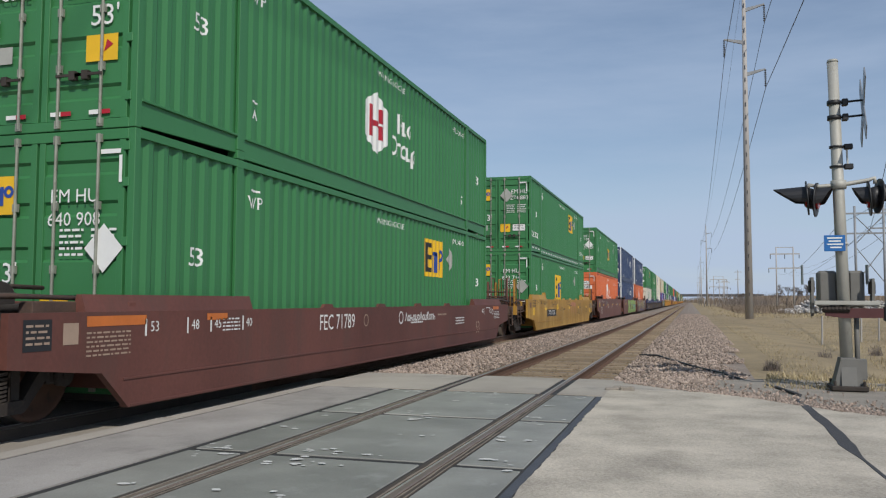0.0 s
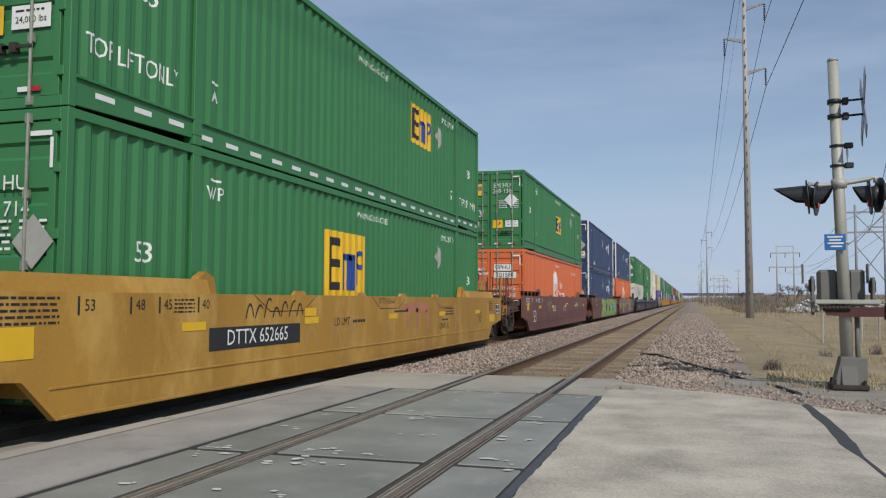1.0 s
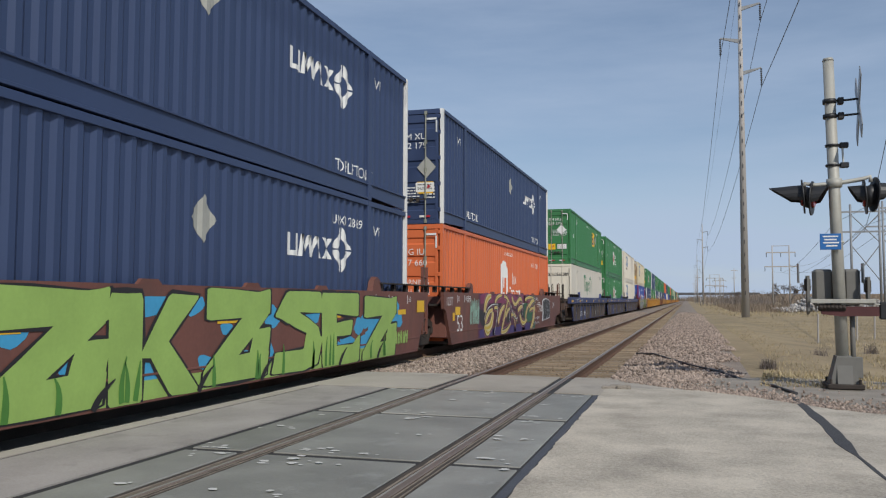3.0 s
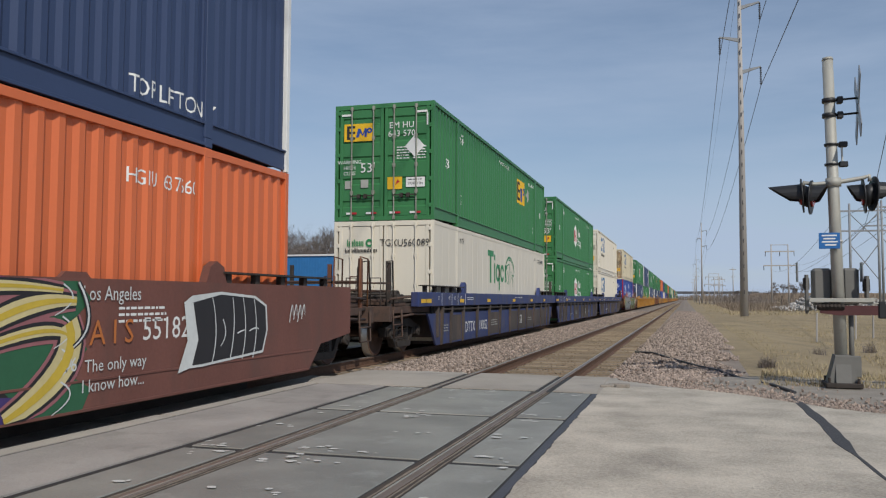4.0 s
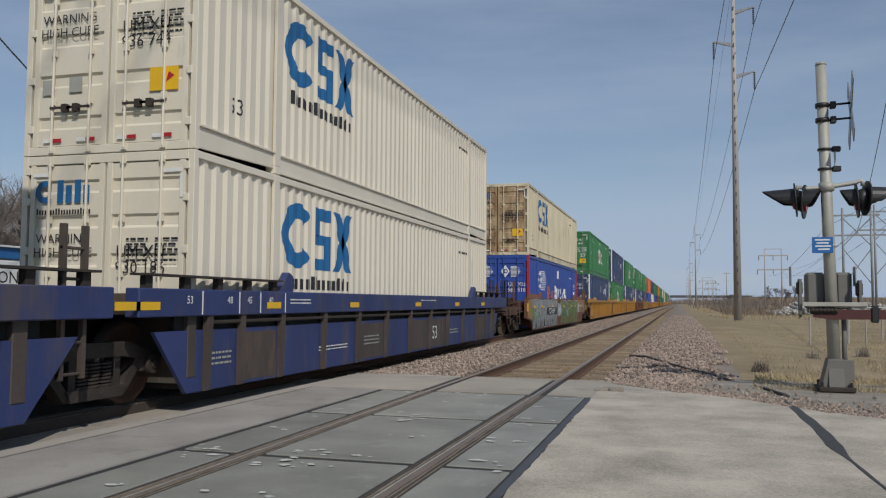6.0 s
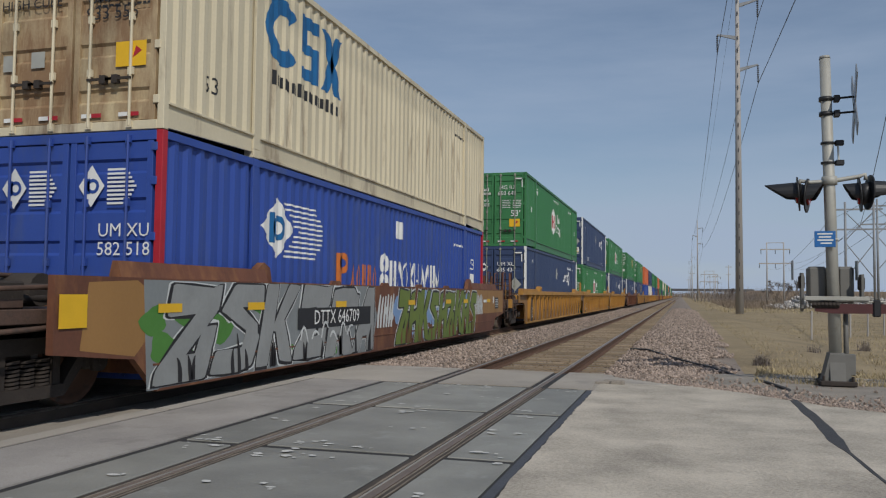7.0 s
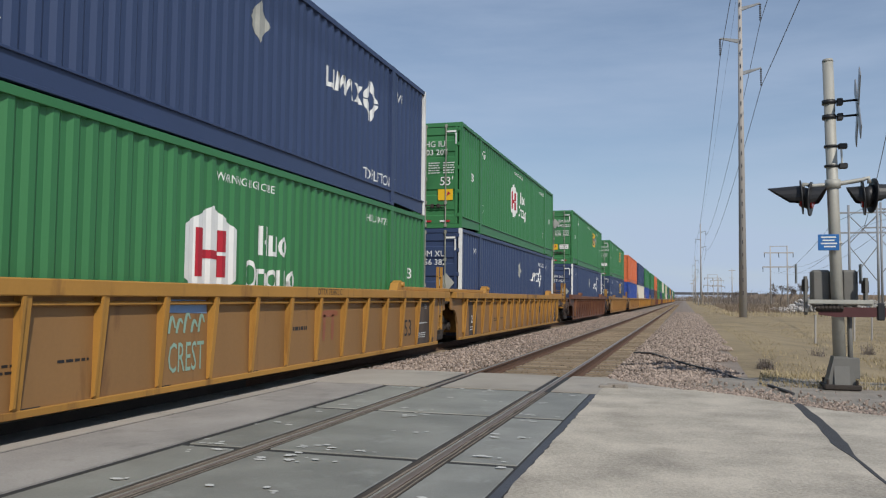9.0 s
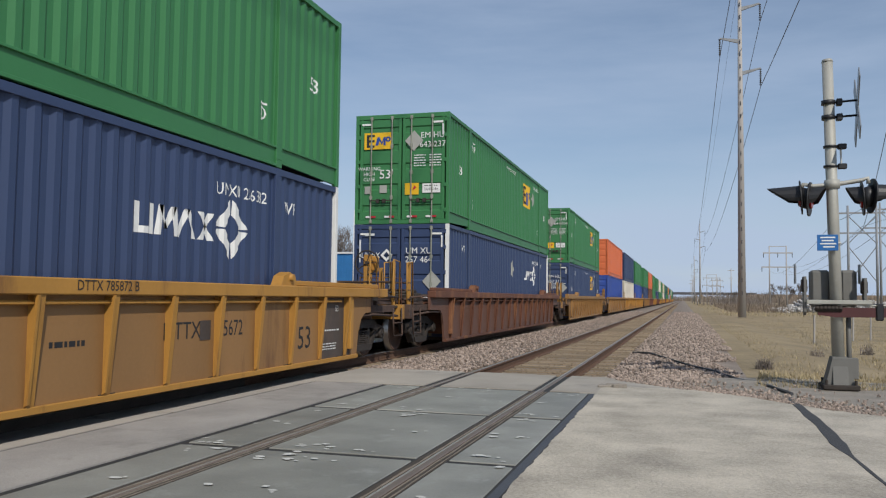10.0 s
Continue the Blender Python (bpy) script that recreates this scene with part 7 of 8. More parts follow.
    y = 287.56
    for i, (up, low, paint) in enumerate(rest):
        y += 19.4 if i % 3 else 23.3
        role = ("first", "mid", "last")[i % 3]
        well_car(y, "ribbed", paint, role, {"maroon": "red-brown", "amber": "amber-yellow", "dull_amber": "rusty amber"}[paint] + " ribbed well car unit, far down the line", {"far": True})
        container(y, 0, low, "hub_inc" if low == "orange" else "plain", None, words[low] + " corrugated container in a distant well car")
        container(y, 1, up, "emp" if i in (0,) and False else "plain", None, words[up] + " corrugated container high on a distant stack")


build_train()


# ---- ballast, ties, grass ----
def stones(name, count, place, size, material, label, seed):
    """Loose stones as one mesh: place(rng, n) gives their x, y, z."""
    rng = np.random.default_rng(seed)
    t = (1 + 5 ** 0.5) / 2
    v0 = np.array([(-1, t, 0), (1, t, 0), (-1, -t, 0), (1, -t, 0), (0, -1, t), (0, 1, t), (0, -1, -t), (0, 1, -t), (t, 0, -1), (t, 0, 1), (-t, 0, -1), (-t, 0, 1)], float) / 1.9
    f0 = np.array([(0, 11, 5), (0, 5, 1), (0, 1, 7), (0, 7, 10), (0, 10, 11), (1, 5, 9), (5, 11, 4), (11, 10, 2), (10, 7, 6), (7, 1, 8), (3, 9, 4), (3, 4, 2), (3, 2, 6), (3, 6, 8), (3, 8, 9), (4, 9, 5), (2, 4, 11), (6, 2, 10), (8, 6, 7), (9, 8, 1)])
    pos = place(rng, count)
    n = len(pos)
    s = rng.uniform(*size, (n, 1, 1)) * rng.uniform(0.6, 1.25, (n, 1, 3))
    v = (v0[None] * (1 + rng.uniform(-0.22, 0.22, (n, 12, 1)))) * s
    a, b = rng.uniform(0, 6.28, n), rng.uniform(0, 6.28, n)
    ca, sa, cb, sb = np.cos(a)[:, None], np.sin(a)[:, None], np.cos(b)[:, None], np.sin(b)[:, None]
    x, y, z = v[..., 0] * ca - v[..., 1] * sa, v[..., 0] * sa + v[..., 1] * ca, v[..., 2]
    y, z = y * cb - z * sb, y * sb + z * cb
    v = np.stack([x, y, z], -1) + pos[:, None, :]
    f = (f0[None] + 12 * np.arange(n)[:, None, None]).reshape(-1, 3)
    me = bpy.data.meshes.new(name)
    me.from_pydata(v.reshape(-1, 3).tolist(), [], f.tolist())
    return tagged(part_mesh(name, me, material), label, "ballast stones", kind="stuff")


def on_right(rng, n):
    y = 13.2 + 75 * rng.random(n) ** 2.1
    x = rng.uniform(-1.30, 1.25, n) + 0.006 * (y - 13)
    cut = 0.55 + np.minimum((y - 13) * 0.05, 1.0) + 0.25 * np.sin(y * 1.3)
    ok = x < cut
    x, y = x[ok], y[ok]
    z = np.interp(x, [-1.4, -0.95, -0.3, 0.6, 1.7, 2.2], [-0.17, -0.10, -0.035, -0.06, -0.26, -0.3])
    return np.stack([x, y, z + rng.uniform(-0.02, 0.03, len(x))], -1)


def between(rng, n):
    y = 13.2 + 75 * rng.random(n) ** 2.1
    x = rng.uniform(-5.75, -3.75, n)
    return np.stack([x, y, np.interp(x, [-5.8, -5.3, -4.2, -3.7], [-0.16, -0.09, -0.06, -0.15]) + rng.uniform(-0.02, 0.03, n)], -1)


def in_track(rng, n):
    y = 13.3 + 60 * rng.random(n) ** 1.8
    x = rng.uniform(-3.9, -1.2, n)
    return np.stack([x, y, np.full(n, -0.172) + rng.uniform(-0.01, 0.014, n)], -1)


def loose(rng, n):
    t = rng.random(n)
    x = -1.0 + 5.5 * t
    edge = np.interp(x, [-1.0, 0.15, 0.76, 1.23, 2.07, 4.5], [13.0, 11.9, 11.4, 10.8, 10.0, 8.9])
    return np.stack([x, edge + rng.exponential(0.45, n) - 0.12, np.full(n, -0.005)], -1)


def build_ballast():
    stones("ballast", 23000, on_right, (0.016, 0.038), M["stone"], "loose pinkish-grey ballast stones on the shoulder", 4)
    stones("ballast", 14000, between, (0.015, 0.034), M["stone"], "loose ballast stones between the tracks", 5)
    stones("ballast", 4200, in_track, (0.012, 0.030), M["track_dirt"], "fine brown ballast between the ties", 6)
    stones("gravel", 3200, loose, (0.008, 0.024), M["stone"], "loose gravel along the road edge", 7)
    bm = bmesh.new()
    box(bm, -1.375, 1.375, -0.115, 0.115, -0.34, -0.158, 0.012)
    me = bpy.data.meshes.new("tie")
    bm.to_mesh(me)
    bm.free()
    rnd = random.Random(8)
    for k in range(150):
        o = part_mesh("tie", me, M["tie"], track_near)
        o.matrix_basis = pose(NEAR_TRACK + rnd.uniform(-0.05, 0.05), 13.55 + 0.5 * k, rnd.uniform(-0.012, 0.004), 0, 0, rnd.uniform(-0.8, 0.8))
    for k in range(60):
        o = part_mesh("tie", me, M["tie"], track_far)
        o.matrix_basis = pose(FAR_TRACK, 13.55 + 0.5 * k, -0.01, 0, 0, rnd.uniform(-0.8, 0.8))
    bm = bmesh.new()
    for k in range(300):
        y = 88.5 + 0.5 * k
        box(bm, NEAR_TRACK - 1.37, NEAR_TRACK + 1.37, y - 0.11, y + 0.11, -0.3, -0.16)
    o = part("far_ties", bm, M["tie"], track_near)
    tagged(o, "weathered ties further down the track", kind="stuff")
    # old wood and tar pieces laid beside the rails at the crossing's end
    bm = bmesh.new()
    for i, (x, y) in enumerate(((-1.05, 11.75), (-0.95, 11.85), (-0.84, 11.72))):
        box(bm, x - 0.10, x + 0.09, y - 0.05, y + 0.05, -0.02, 0.03 + 0.012 * i, 0.012)
    tagged(part("broken_concrete", bm, M["gravel"]), "broken lumps at the corner of the road", "rubble")


def blades(name, pts, hgt, width, material, label, seed, cat="grass"):
    rng = np.random.default_rng(seed)
    n = len(pts)
    a = rng.uniform(0, 6.28, n)
    hh = rng.uniform(*hgt, n)
    lean = rng.uniform(0.1, 0.75, n) * hh
    w = rng.uniform(*width, n)
    d = np.stack([np.cos(a), np.sin(a), np.zeros(n)], -1)
    s = np.stack([-np.sin(a), np.cos(a), np.zeros(n)], -1)
    p0, p1 = pts - s * w[:, None], pts + s * w[:, None]
    mid = pts + d * (lean * 0.35)[:, None] + np.array([0, 0, 1]) * (hh * 0.6)[:, None]
    m0, m1 = mid - s * (w * 0.7)[:, None], mid + s * (w * 0.7)[:, None]
    tip = pts + d * lean[:, None] + np.array([0, 0, 1]) * hh[:, None]
    v = np.stack([p0, p1, m1, m0, tip], 1).reshape(-1, 3)
    base = 5 * np.arange(n)
    f = [(int(b), int(b + 1), int(b + 2), int(b + 3)) for b in base] + [(int(b + 3), int(b + 2), int(b + 4)) for b in base]
    me = bpy.data.meshes.new(name)
    me.from_pydata(v.tolist(), [], f)
    return tagged(part_mesh(name, me, material), label, cat, kind="stuff")


def build_grass():
    rng = np.random.default_rng(11)
    n = 60000
    y = 13.0 + 90 * rng.random(n) ** 2.0
    x0 = 1.0 + 0.9 * np.minimum((y - 13) / 8, 1.0)
    x = x0 + (2.0 + 0.42 * y) * rng.random(n) ** 1.3
    patch = np.sin(x * 1.1 + 1.7 * np.sin(y * 0.35)) + np.sin(y * 0.8 + x * 0.4) + rng.normal(0, 0.7, n)
    ok = patch > -1.0
    x, y = x[ok], y[ok]
    z = np.where((x > 3) & (y > 16), -0.36, np.where(y < 15.5, -0.07, -0.24))
    blades("grass", np.stack([x, y, z], -1), (0.025, 0.13), (0.003, 0.009), M["straw"], "dry straw-coloured winter grass", 12)
    n = 34000
    y = 16.5 + 95 * rng.random(n) ** 1.5
    x = 1.9 + (1.0 + 0.40 * y) * rng.random(n)
    clump = np.sin(x * 2.3 + 2.0 * np.sin(y * 0.7)) + np.sin(y * 1.9 + x) + rng.normal(0, 0.8, n)
    x, y = x[clump > 0.2], y[clump > 0.2]
    blades("grass", np.stack([x, y, np.where(x > 3, -0.36, -0.26)], -1), (0.04, 0.13), (0.005, 0.012), M["straw"], "tufts of dry straw-coloured grass", 16)
    n = 14000
    y = rng.uniform(85, 330, n)
    x = 2.4 + rng.random(n) * (4 + 0.25 * y)
    blades("grass", np.stack([x, y, np.full(n, -0.34)], -1), (0.1, 0.32), (0.012, 0.04), M["straw"], "dry grass further along the line", 13)
    # brush and scrub that closes the view
    n = 9000
    y = rng.uniform(170, 520, n)
    x = 7 + (y - 60) * 0.10 + rng.random(n) ** 1.6 * (15 + 0.55 * y)
    blades("scrub", np.stack([x, y, np.full(n, -0.4)], -1), (0.7, 2.3), (0.012, 0.045), M["scrub"], "leafless brown scrub along the horizon", 14, "scrub")
    n = 9000
    y = rng.uniform(500, 900, n)
    x = np.where(rng.random(n) < 0.5, rng.uniform(8, 420, n), rng.uniform(-500, -14, n))
    deep = rng.random(n) < 0.18
    x, y = np.where(deep, rng.uniform(-60, 40, n), x), np.where(deep, rng.uniform(900, 1200, n), y)
    blades("scrub", np.stack([x, y, np.full(n, -0.4)], -1), (3.0, 8.5), (0.08, 0.3), M["scrub"], "hazy leafless woods far away", 15, "woods")
    # tangled brush along the right of way, and a stand of bare woods behind it
    n = 5000
    y = rng.uniform(110, 220, n)
    x = 4.6 + 0.012 * y + rng.random(n) ** 1.3 * 0.065 * y
    blades("brush", np.stack([x, y, np.full(n, -0.38)], -1), (0.25, 1.25), (0.01, 0.03), M["scrub"], "tangled leafless brown brush beside the line", 17, "brush")
    n = 3000
    y = rng.uniform(215, 300, n)
    u = np.where(rng.random(n) < 0.55, rng.normal(0.062, 0.018, n), rng.uniform(0.03, 0.24, n))
    blades("woods", np.stack([u * y, y, np.full(n, -0.4)], -1), (1.2, 4.6), (0.012, 0.035), M["twig"], "stand of leafless woods beyond the brush", 18, "woods")
    # a dark tuft on the shoulder and a few weeds
    def tuft(x, y, z, r, n, hgt, m, label, seed):
        g = np.random.default_rng(seed)
        a, d = g.uniform(0, 6.28, n), r * g.random(n) ** 0.7
        blades("bush", np.stack([x + d * np.cos(a), y + d * np.sin(a), np.full(n, z)], -1), hgt, (0.003, 0.008), m, label, seed + 1, "bush")
    tuft(1.60, 18.3, -0.25, 0.17, 420, (0.06, 0.34), M["twig"], "small dark leafless bush on the ballast edge", 21)
    tuft(3.4, 24.0, -0.36, 0.2, 160, (0.05, 0.4), M["twig"], "dry weed clump in the grass", 23)
    tuft(5.2, 27.0, -0.36, 0.2, 150, (0.05, 0.4), M["twig"], "dry weed clump in the grass", 25)
    tuft(4.2, 17.5, -0.36, 0.25, 300, (0.1, 0.45), M["straw"], "pale dry weed clump", 27)


# ---- crossing signal ----
M["mast"] = mat("aluminium_mast", (0.46, 0.45, 0.40), 0.6, 0.2, dark=0.7, scale=3, fine=40, bump=0.08, stain=(0.30, 0.27, 0.22), amount=0.4)
M["signal_black"] = mat("black_signal_housing", (0.018, 0.018, 0.02), 0.5, scale=8, bump=0.05)
M["red_lens"] = mat("red_lens", (0.30, 0.012, 0.012), 0.25, scale=20, bump=0)
M["grey_box"] = mat("grey_signal_box", (0.17, 0.165, 0.15), 0.6, dark=0.75, scale=4, bump=0.1, stain=RUST, amount=0.25)
M["sign_blue"] = mat("blue_sign", (0.015, 0.14, 0.42), 0.45, scale=10, bump=0)
M["sign_grey"] = mat("sign_back", (0.34, 0.36, 0.38), 0.45, 0.5, scale=6, bump=0)
M["arm_red"] = mat("faded_red_arm", (0.085, 0.022, 0.022), 0.6, scale=6, bump=0.1)


def build_signal():
    X, Yp = 2.13, 13.0
    s = thing("crossing_signal", "railway crossing signal mast with dark flashers and a gate arm", "crossing signal", at=(X, Yp, 0.0))
    bm = bmesh.new()
    tube(bm, (0, 0, 0.30), (-0.09, 0, 4.73), 0.086, 0.074, seg=20)
    tube(bm, (-0.09, 0, 4.72), (-0.091, 0, 4.76), 0.080, 0.068, seg=20)
    part("mast", bm, M["mast"], s, "weathered aluminium mast")
    bm = bmesh.new()
    prism(bm, [(-0.20, 0.05), (0.20, 0.05), (0.17, 0.14), (0.10, 0.42), (-0.10, 0.42), (-0.17, 0.14)], "y", -0.15, 0.15)
    prism(bm, [(-0.19, 0.05), (0.19, 0.05), (0.13, 0.44), (-0.13, 0.44)], "x", -0.10, 0.10)
    part("base", bm, M["grey_box"], s, "flared cast mast base")
    bm = bmesh.new()
    box(bm, -0.24, 0.24, -0.24, 0.24, -0.02, 0.05, 0.012)
    part("base_plate", bm, M["truck_iron"], s, "dark base plate")
    for x, y in ((-0.19, -0.19), (0.19, -0.19), (-0.19, 0.19), (0.19, 0.19)):
        bm = bmesh.new()
        tube(bm, (x, y, 0.03), (x, y, 0.12), 0.02, seg=6)
        part("bolt", bm, M["truck_iron"], s)
    bm = bmesh.new()
    tube(bm, (0.15, 0.06, 0.1), (0.15, 0.06, 1.15), 0.035, seg=10)
    box(bm, 0.06, 0.26, -0.02, 0.12, 0.12, 0.42, 0.01)
    part("conduit", bm, M["grey_box"], s, "grey conduit and junction box")
    # crossbuck, turned to the road
    turn = Matrix.Rotation(radians(-6), 4, 'Z')
    for a in (45, -45):
        bm = bmesh.new()
        box(bm, -0.008, 0.008, -0.61, 0.61, -0.115, 0.115, 0.003)
        bm.transform(Matrix.Translation((0.30, 0, 4.02)) @ turn @ Matrix.Rotation(radians(a), 4, 'X'))
        part("crossbuck_blade", bm, M["sign_grey"], s, "metal back of a crossbuck blade")
    for z in (4.12, 3.90):
        bm = bmesh.new()
        bar_path(bm, [(-0.07, 0, z), (0.30, 0, z + 0.02)], 0.016)
        tube(bm, (-0.085, 0, z - 0.03), (-0.085, 0, z + 0.03), 0.095, seg=16)
        box(bm, 0.02, 0.10, -0.05, 0.05, z - 0.05, z + 0.05, 0.01)
        part("sign_bracket", bm, M["signal_black"], s, "dark sign bracket")
    for z in (3.47, 3.18):
        bm = bmesh.new()
        tube(bm, (-0.065, 0, z - 0.015), (-0.065, 0, z + 0.015), 0.098, seg=16)
        box(bm, 0.03, 0.15, -0.04, 0.04, z - 0.04, z + 0.04, 0.012)
        part("clamp", bm, M["signal_black"], s, "dark clamp")
    bm = bmesh.new()
    tube(bm, (0.08, 0, 3.18), (0.07, 0, 3.47), 0.014, seg=6)
    part("clamp_rod", bm, M["galv"], s)
    # flasher arm and the two pairs of lamps
    bm = bmesh.new()
    bar_path(bm, [(-0.46, 0, 2.86), (-0.44, 0, 2.93), (-0.30, 0, 2.90), (0.0, 0, 2.92), (0.34, 0, 2.97), (0.42, 0, 3.0), (0.43, 0, 2.92)], 0.032, 8)
    tube(bm, (-0.05, 0, 2.86), (-0.05, 0, 2.98), 0.105, seg=18)
    part("flasher_arm", bm, M["mast"], s, "grey flasher crossarm")
    for side, x in ((-1, -0.46), (1, 0.46)):
        for k, (dirn, off) in enumerate(((side, 0.0), (-side, 0.10))):
            cx = x - side * off
            z = 2.74 - 0.03 * k
            swing = Matrix.Translation((cx, 0, z)) @ Matrix.Rotation(radians(6 * dirn if k == 0 else (-16 if dirn > 0 else -6)), 4, 'Z') @ Matrix.Rotation(radians(4 * dirn), 4, 'Y') @ Matrix.Translation((-cx, 0, -z))
            bm = bmesh.new()
            tube(bm, (cx, 0, z), (cx + dirn * 0.02, 0, z), 0.25, seg=28)
            bmesh.ops.transform(bm, matrix=swing, space=Matrix.Identity(4), verts=bm.verts[:])
            lamp = part("background_disc", bm, M["signal_black"], s, "round black lamp background")
            bm = bmesh.new()
            tube(bm, (cx + dirn * 0.021, 0, z), (cx + dirn * 0.05, 0, z), 0.145, 0.13, seg=22)
            bmesh.ops.transform(bm, matrix=swing, space=Matrix.Identity(4), verts=bm.verts[:])
            part("lens", bm, M["red_lens"], lamp, "unlit red lens")
            bm = bmesh.new()
            tube(bm, (cx - dirn * 0.14, 0, z), (cx, 0, z), 0.10, 0.16, seg=18)
            bmesh.ops.transform(bm, matrix=swing, space=Matrix.Identity(4), verts=bm.verts[:])
            part("lamp_housing", bm, M["signal_black"], lamp)
            bm = bmesh.new()
            n, reach = 12, (0.40 if k == 0 else 0.16)
            prev = None
            for i in range(n + 1):
                a = radians(-25 + 230 * i / n)
                drop = 0.5 + 0.5 * math.sin(a)
                p = Vector((cx + dirn * 0.02, 0.165 * math.cos(a), z + 0.165 * math.sin(a)))
                q = Vector((cx + dirn * (0.06 + reach * drop), 0.15 * math.cos(a), z + 0.15 * math.sin(a) + 0.02))
                p2, q2 = p + Vector((0, 0.008 * math.cos(a), 0.008 * math.sin(a))), q + Vector((0, 0.008 * math.cos(a), 0.008 * math.sin(a)))
                row = [bm.verts.new(v) for v in (p, q, q2, p2)]
                if prev:
                    for j in range(4):
                        bm.faces.new((prev[j], prev[(j + 1) % 4], row[(j + 1) % 4], row[j]))
                prev = row
            bmesh.ops.recalc_face_normals(bm, faces=bm.faces[:])
            bmesh.ops.transform(bm, matrix=swing, space=Matrix.Identity(4), verts=bm.verts[:])
            part("hood", bm, M["signal_black"], lamp, "long black lamp hood")
    # blue notice
    bm = bmesh.new()
    box(bm, -0.28, 0.0, -0.135, -0.125, 1.95, 2.18, 0.004)
    sign = part("notice", bm, M["sign_blue"], s, "small blue emergency notice")
    bm = bmesh.new()
    for i, (a, b) in enumerate(((-0.24, -0.04), (-0.22, -0.06), (-0.24, -0.03), (-0.2, -0.05))):
        flat_rect(bm, a, b, 2.13 - 0.045 * i, 2.15 - 0.045 * i)
    lay_end(bm, -0.138)
    part("notice_print", bm, M["mark_white"], sign, "white lines of small print")
    bm = bmesh.new()
    tube(bm, (-0.035, 0, 2.05), (-0.035, 0, 2.08), 0.098, seg=16)
    part("clamp", bm, M["galv"], s)
    # gate mechanism
    for x0, x1 in ((-0.34, -0.08), (0.06, 0.28)):
        bm = bmesh.new()
        box(bm, x0, x1, 0.10, 0.34, 1.14, 1.68, 0.035)
        part("gate_box", bm, M["grey_box"], s, "grey gate mechanism box")
    for x0, z0, z1 in ((-0.46, 1.02, 1.58), (0.33, 1.16, 1.56)):
        bm = bmesh.new()
        prism(bm, [(-0.10, z0 + 0.05), (0.0, z0), (0.06, z0 + 0.12), (0.06, z1), (-0.12, z1)], "x", x0, x0 + 0.035)
        part("counterweight_arm", bm, M["grey_box"], s, "flat counterweight arm")
        bm = bmesh.new()
        box(bm, x0 - 0.02, x0 + 0.05, -0.10, 0.08, z1 - 0.22, z1 - 0.04, 0.012)
        part("counterweight", bm, M["truck_iron"], s, "dark counterweight")
    for x in (-0.56, 0.30):
        bm = bmesh.new()
        box(bm, x, x + 0.012, -0.02, 0.16, 1.48, 1.76)
        part("side_plate", bm, M["sign_grey"], s, "upright side plate")
    bm = bmesh.new()
    box(bm, -0.43, 0.42, -0.17, -0.13, 1.185, 1.245, 0.006)
    part("cross_bar", bm, M["mast"], s, "pale cross bar")
    bm = bmesh.new()
    for k in range(7):
        tube(bm, (-0.30 + 0.05 * k, -0.16, 1.10), (-0.30 + 0.05 * k + 0.02, -0.10, 1.15), 0.035, seg=8)
    part("hinge_spring", bm, M["truck_iron"], s, "dark coiled hinge parts")
    bm = bmesh.new()
    prism(bm, [(-0.28, 1.03), (-0.05, 1.0), (1.9, 1.02), (6.2, 1.06), (6.2, 1.13), (1.9, 1.14), (0.0, 1.14), (-0.28, 1.13)], "y", -0.13, -0.07)
    arm = part("gate_arm", bm, M["arm_red"], s, "lowered gate arm with faded red and white bands")
    for x in (0.9, 1.7, 2.5, 3.3, 4.1, 4.9, 5.7):
        bm = bmesh.new()
        prism(bm, [(x, 1.016), (x + 0.4, 1.02), (x + 0.4, 1.138), (x, 1.138)], "y", -0.133, -0.067)
        part("arm_band", bm, M["mark_white"], arm, "white band on the arm")
    bm = bmesh.new()
    box(bm, 0.47, 0.57, -0.15, -0.06, 0.96, 1.20, 0.015)
    part("arm_lamp", bm, M["signal_black"], arm, "small dark lamp on the arm")
    bm = bmesh.new()
    bar_path(bm, [(-0.02, -0.12, 1.17), (0.2, -0.13, 1.185), (0.45, -0.13, 1.17), (0.7, -0.13, 1.18)], 0.012)
    part("arm_cable", bm, M["mast"], arm, "pale cable along the arm")


# ---- poles, wires, distance ----
M["pole_wood"] = mat("weathered_pole", (0.43, 0.405, 0.38), 0.9, dark=0.7, scale=0.8, fine=20, bump=0.3, streak=6)
M["pole_dark"] = mat("dark_steel_span", (0.10, 0.10, 0.11), 0.8, scale=1, bump=0)
M["far_steel"] = mat("grey_steel", (0.30, 0.31, 0.32), 0.6, 0.3, scale=2, bump=0)
M["insulator"] = mat("dark_insulator", (0.05, 0.05, 0.055), 0.4, scale=5, bump=0)
M["wire"] = mat("dark_wire", (0.06, 0.06, 0.065), 0.6, scale=5, bump=0)


def wire(p, q, sag, r, label):
    p, q = Vector(p), Vector(q)
    bm = bmesh.new()
    n = 24
    pts = []
    for i in range(n + 1):
        t = i / n
        v = p.lerp(q, t)
        v.z -= sag * 4 * t * (1 - t)
        pts.append(v)
    bar_path(bm, pts, r, 4)
    return tagged(part("wire", bm, M["wire"]), label, "wire", "overhead wires")


ARMS = ((1.75, 28.4), (-1.75, 25.4), (1.75, 22.4))


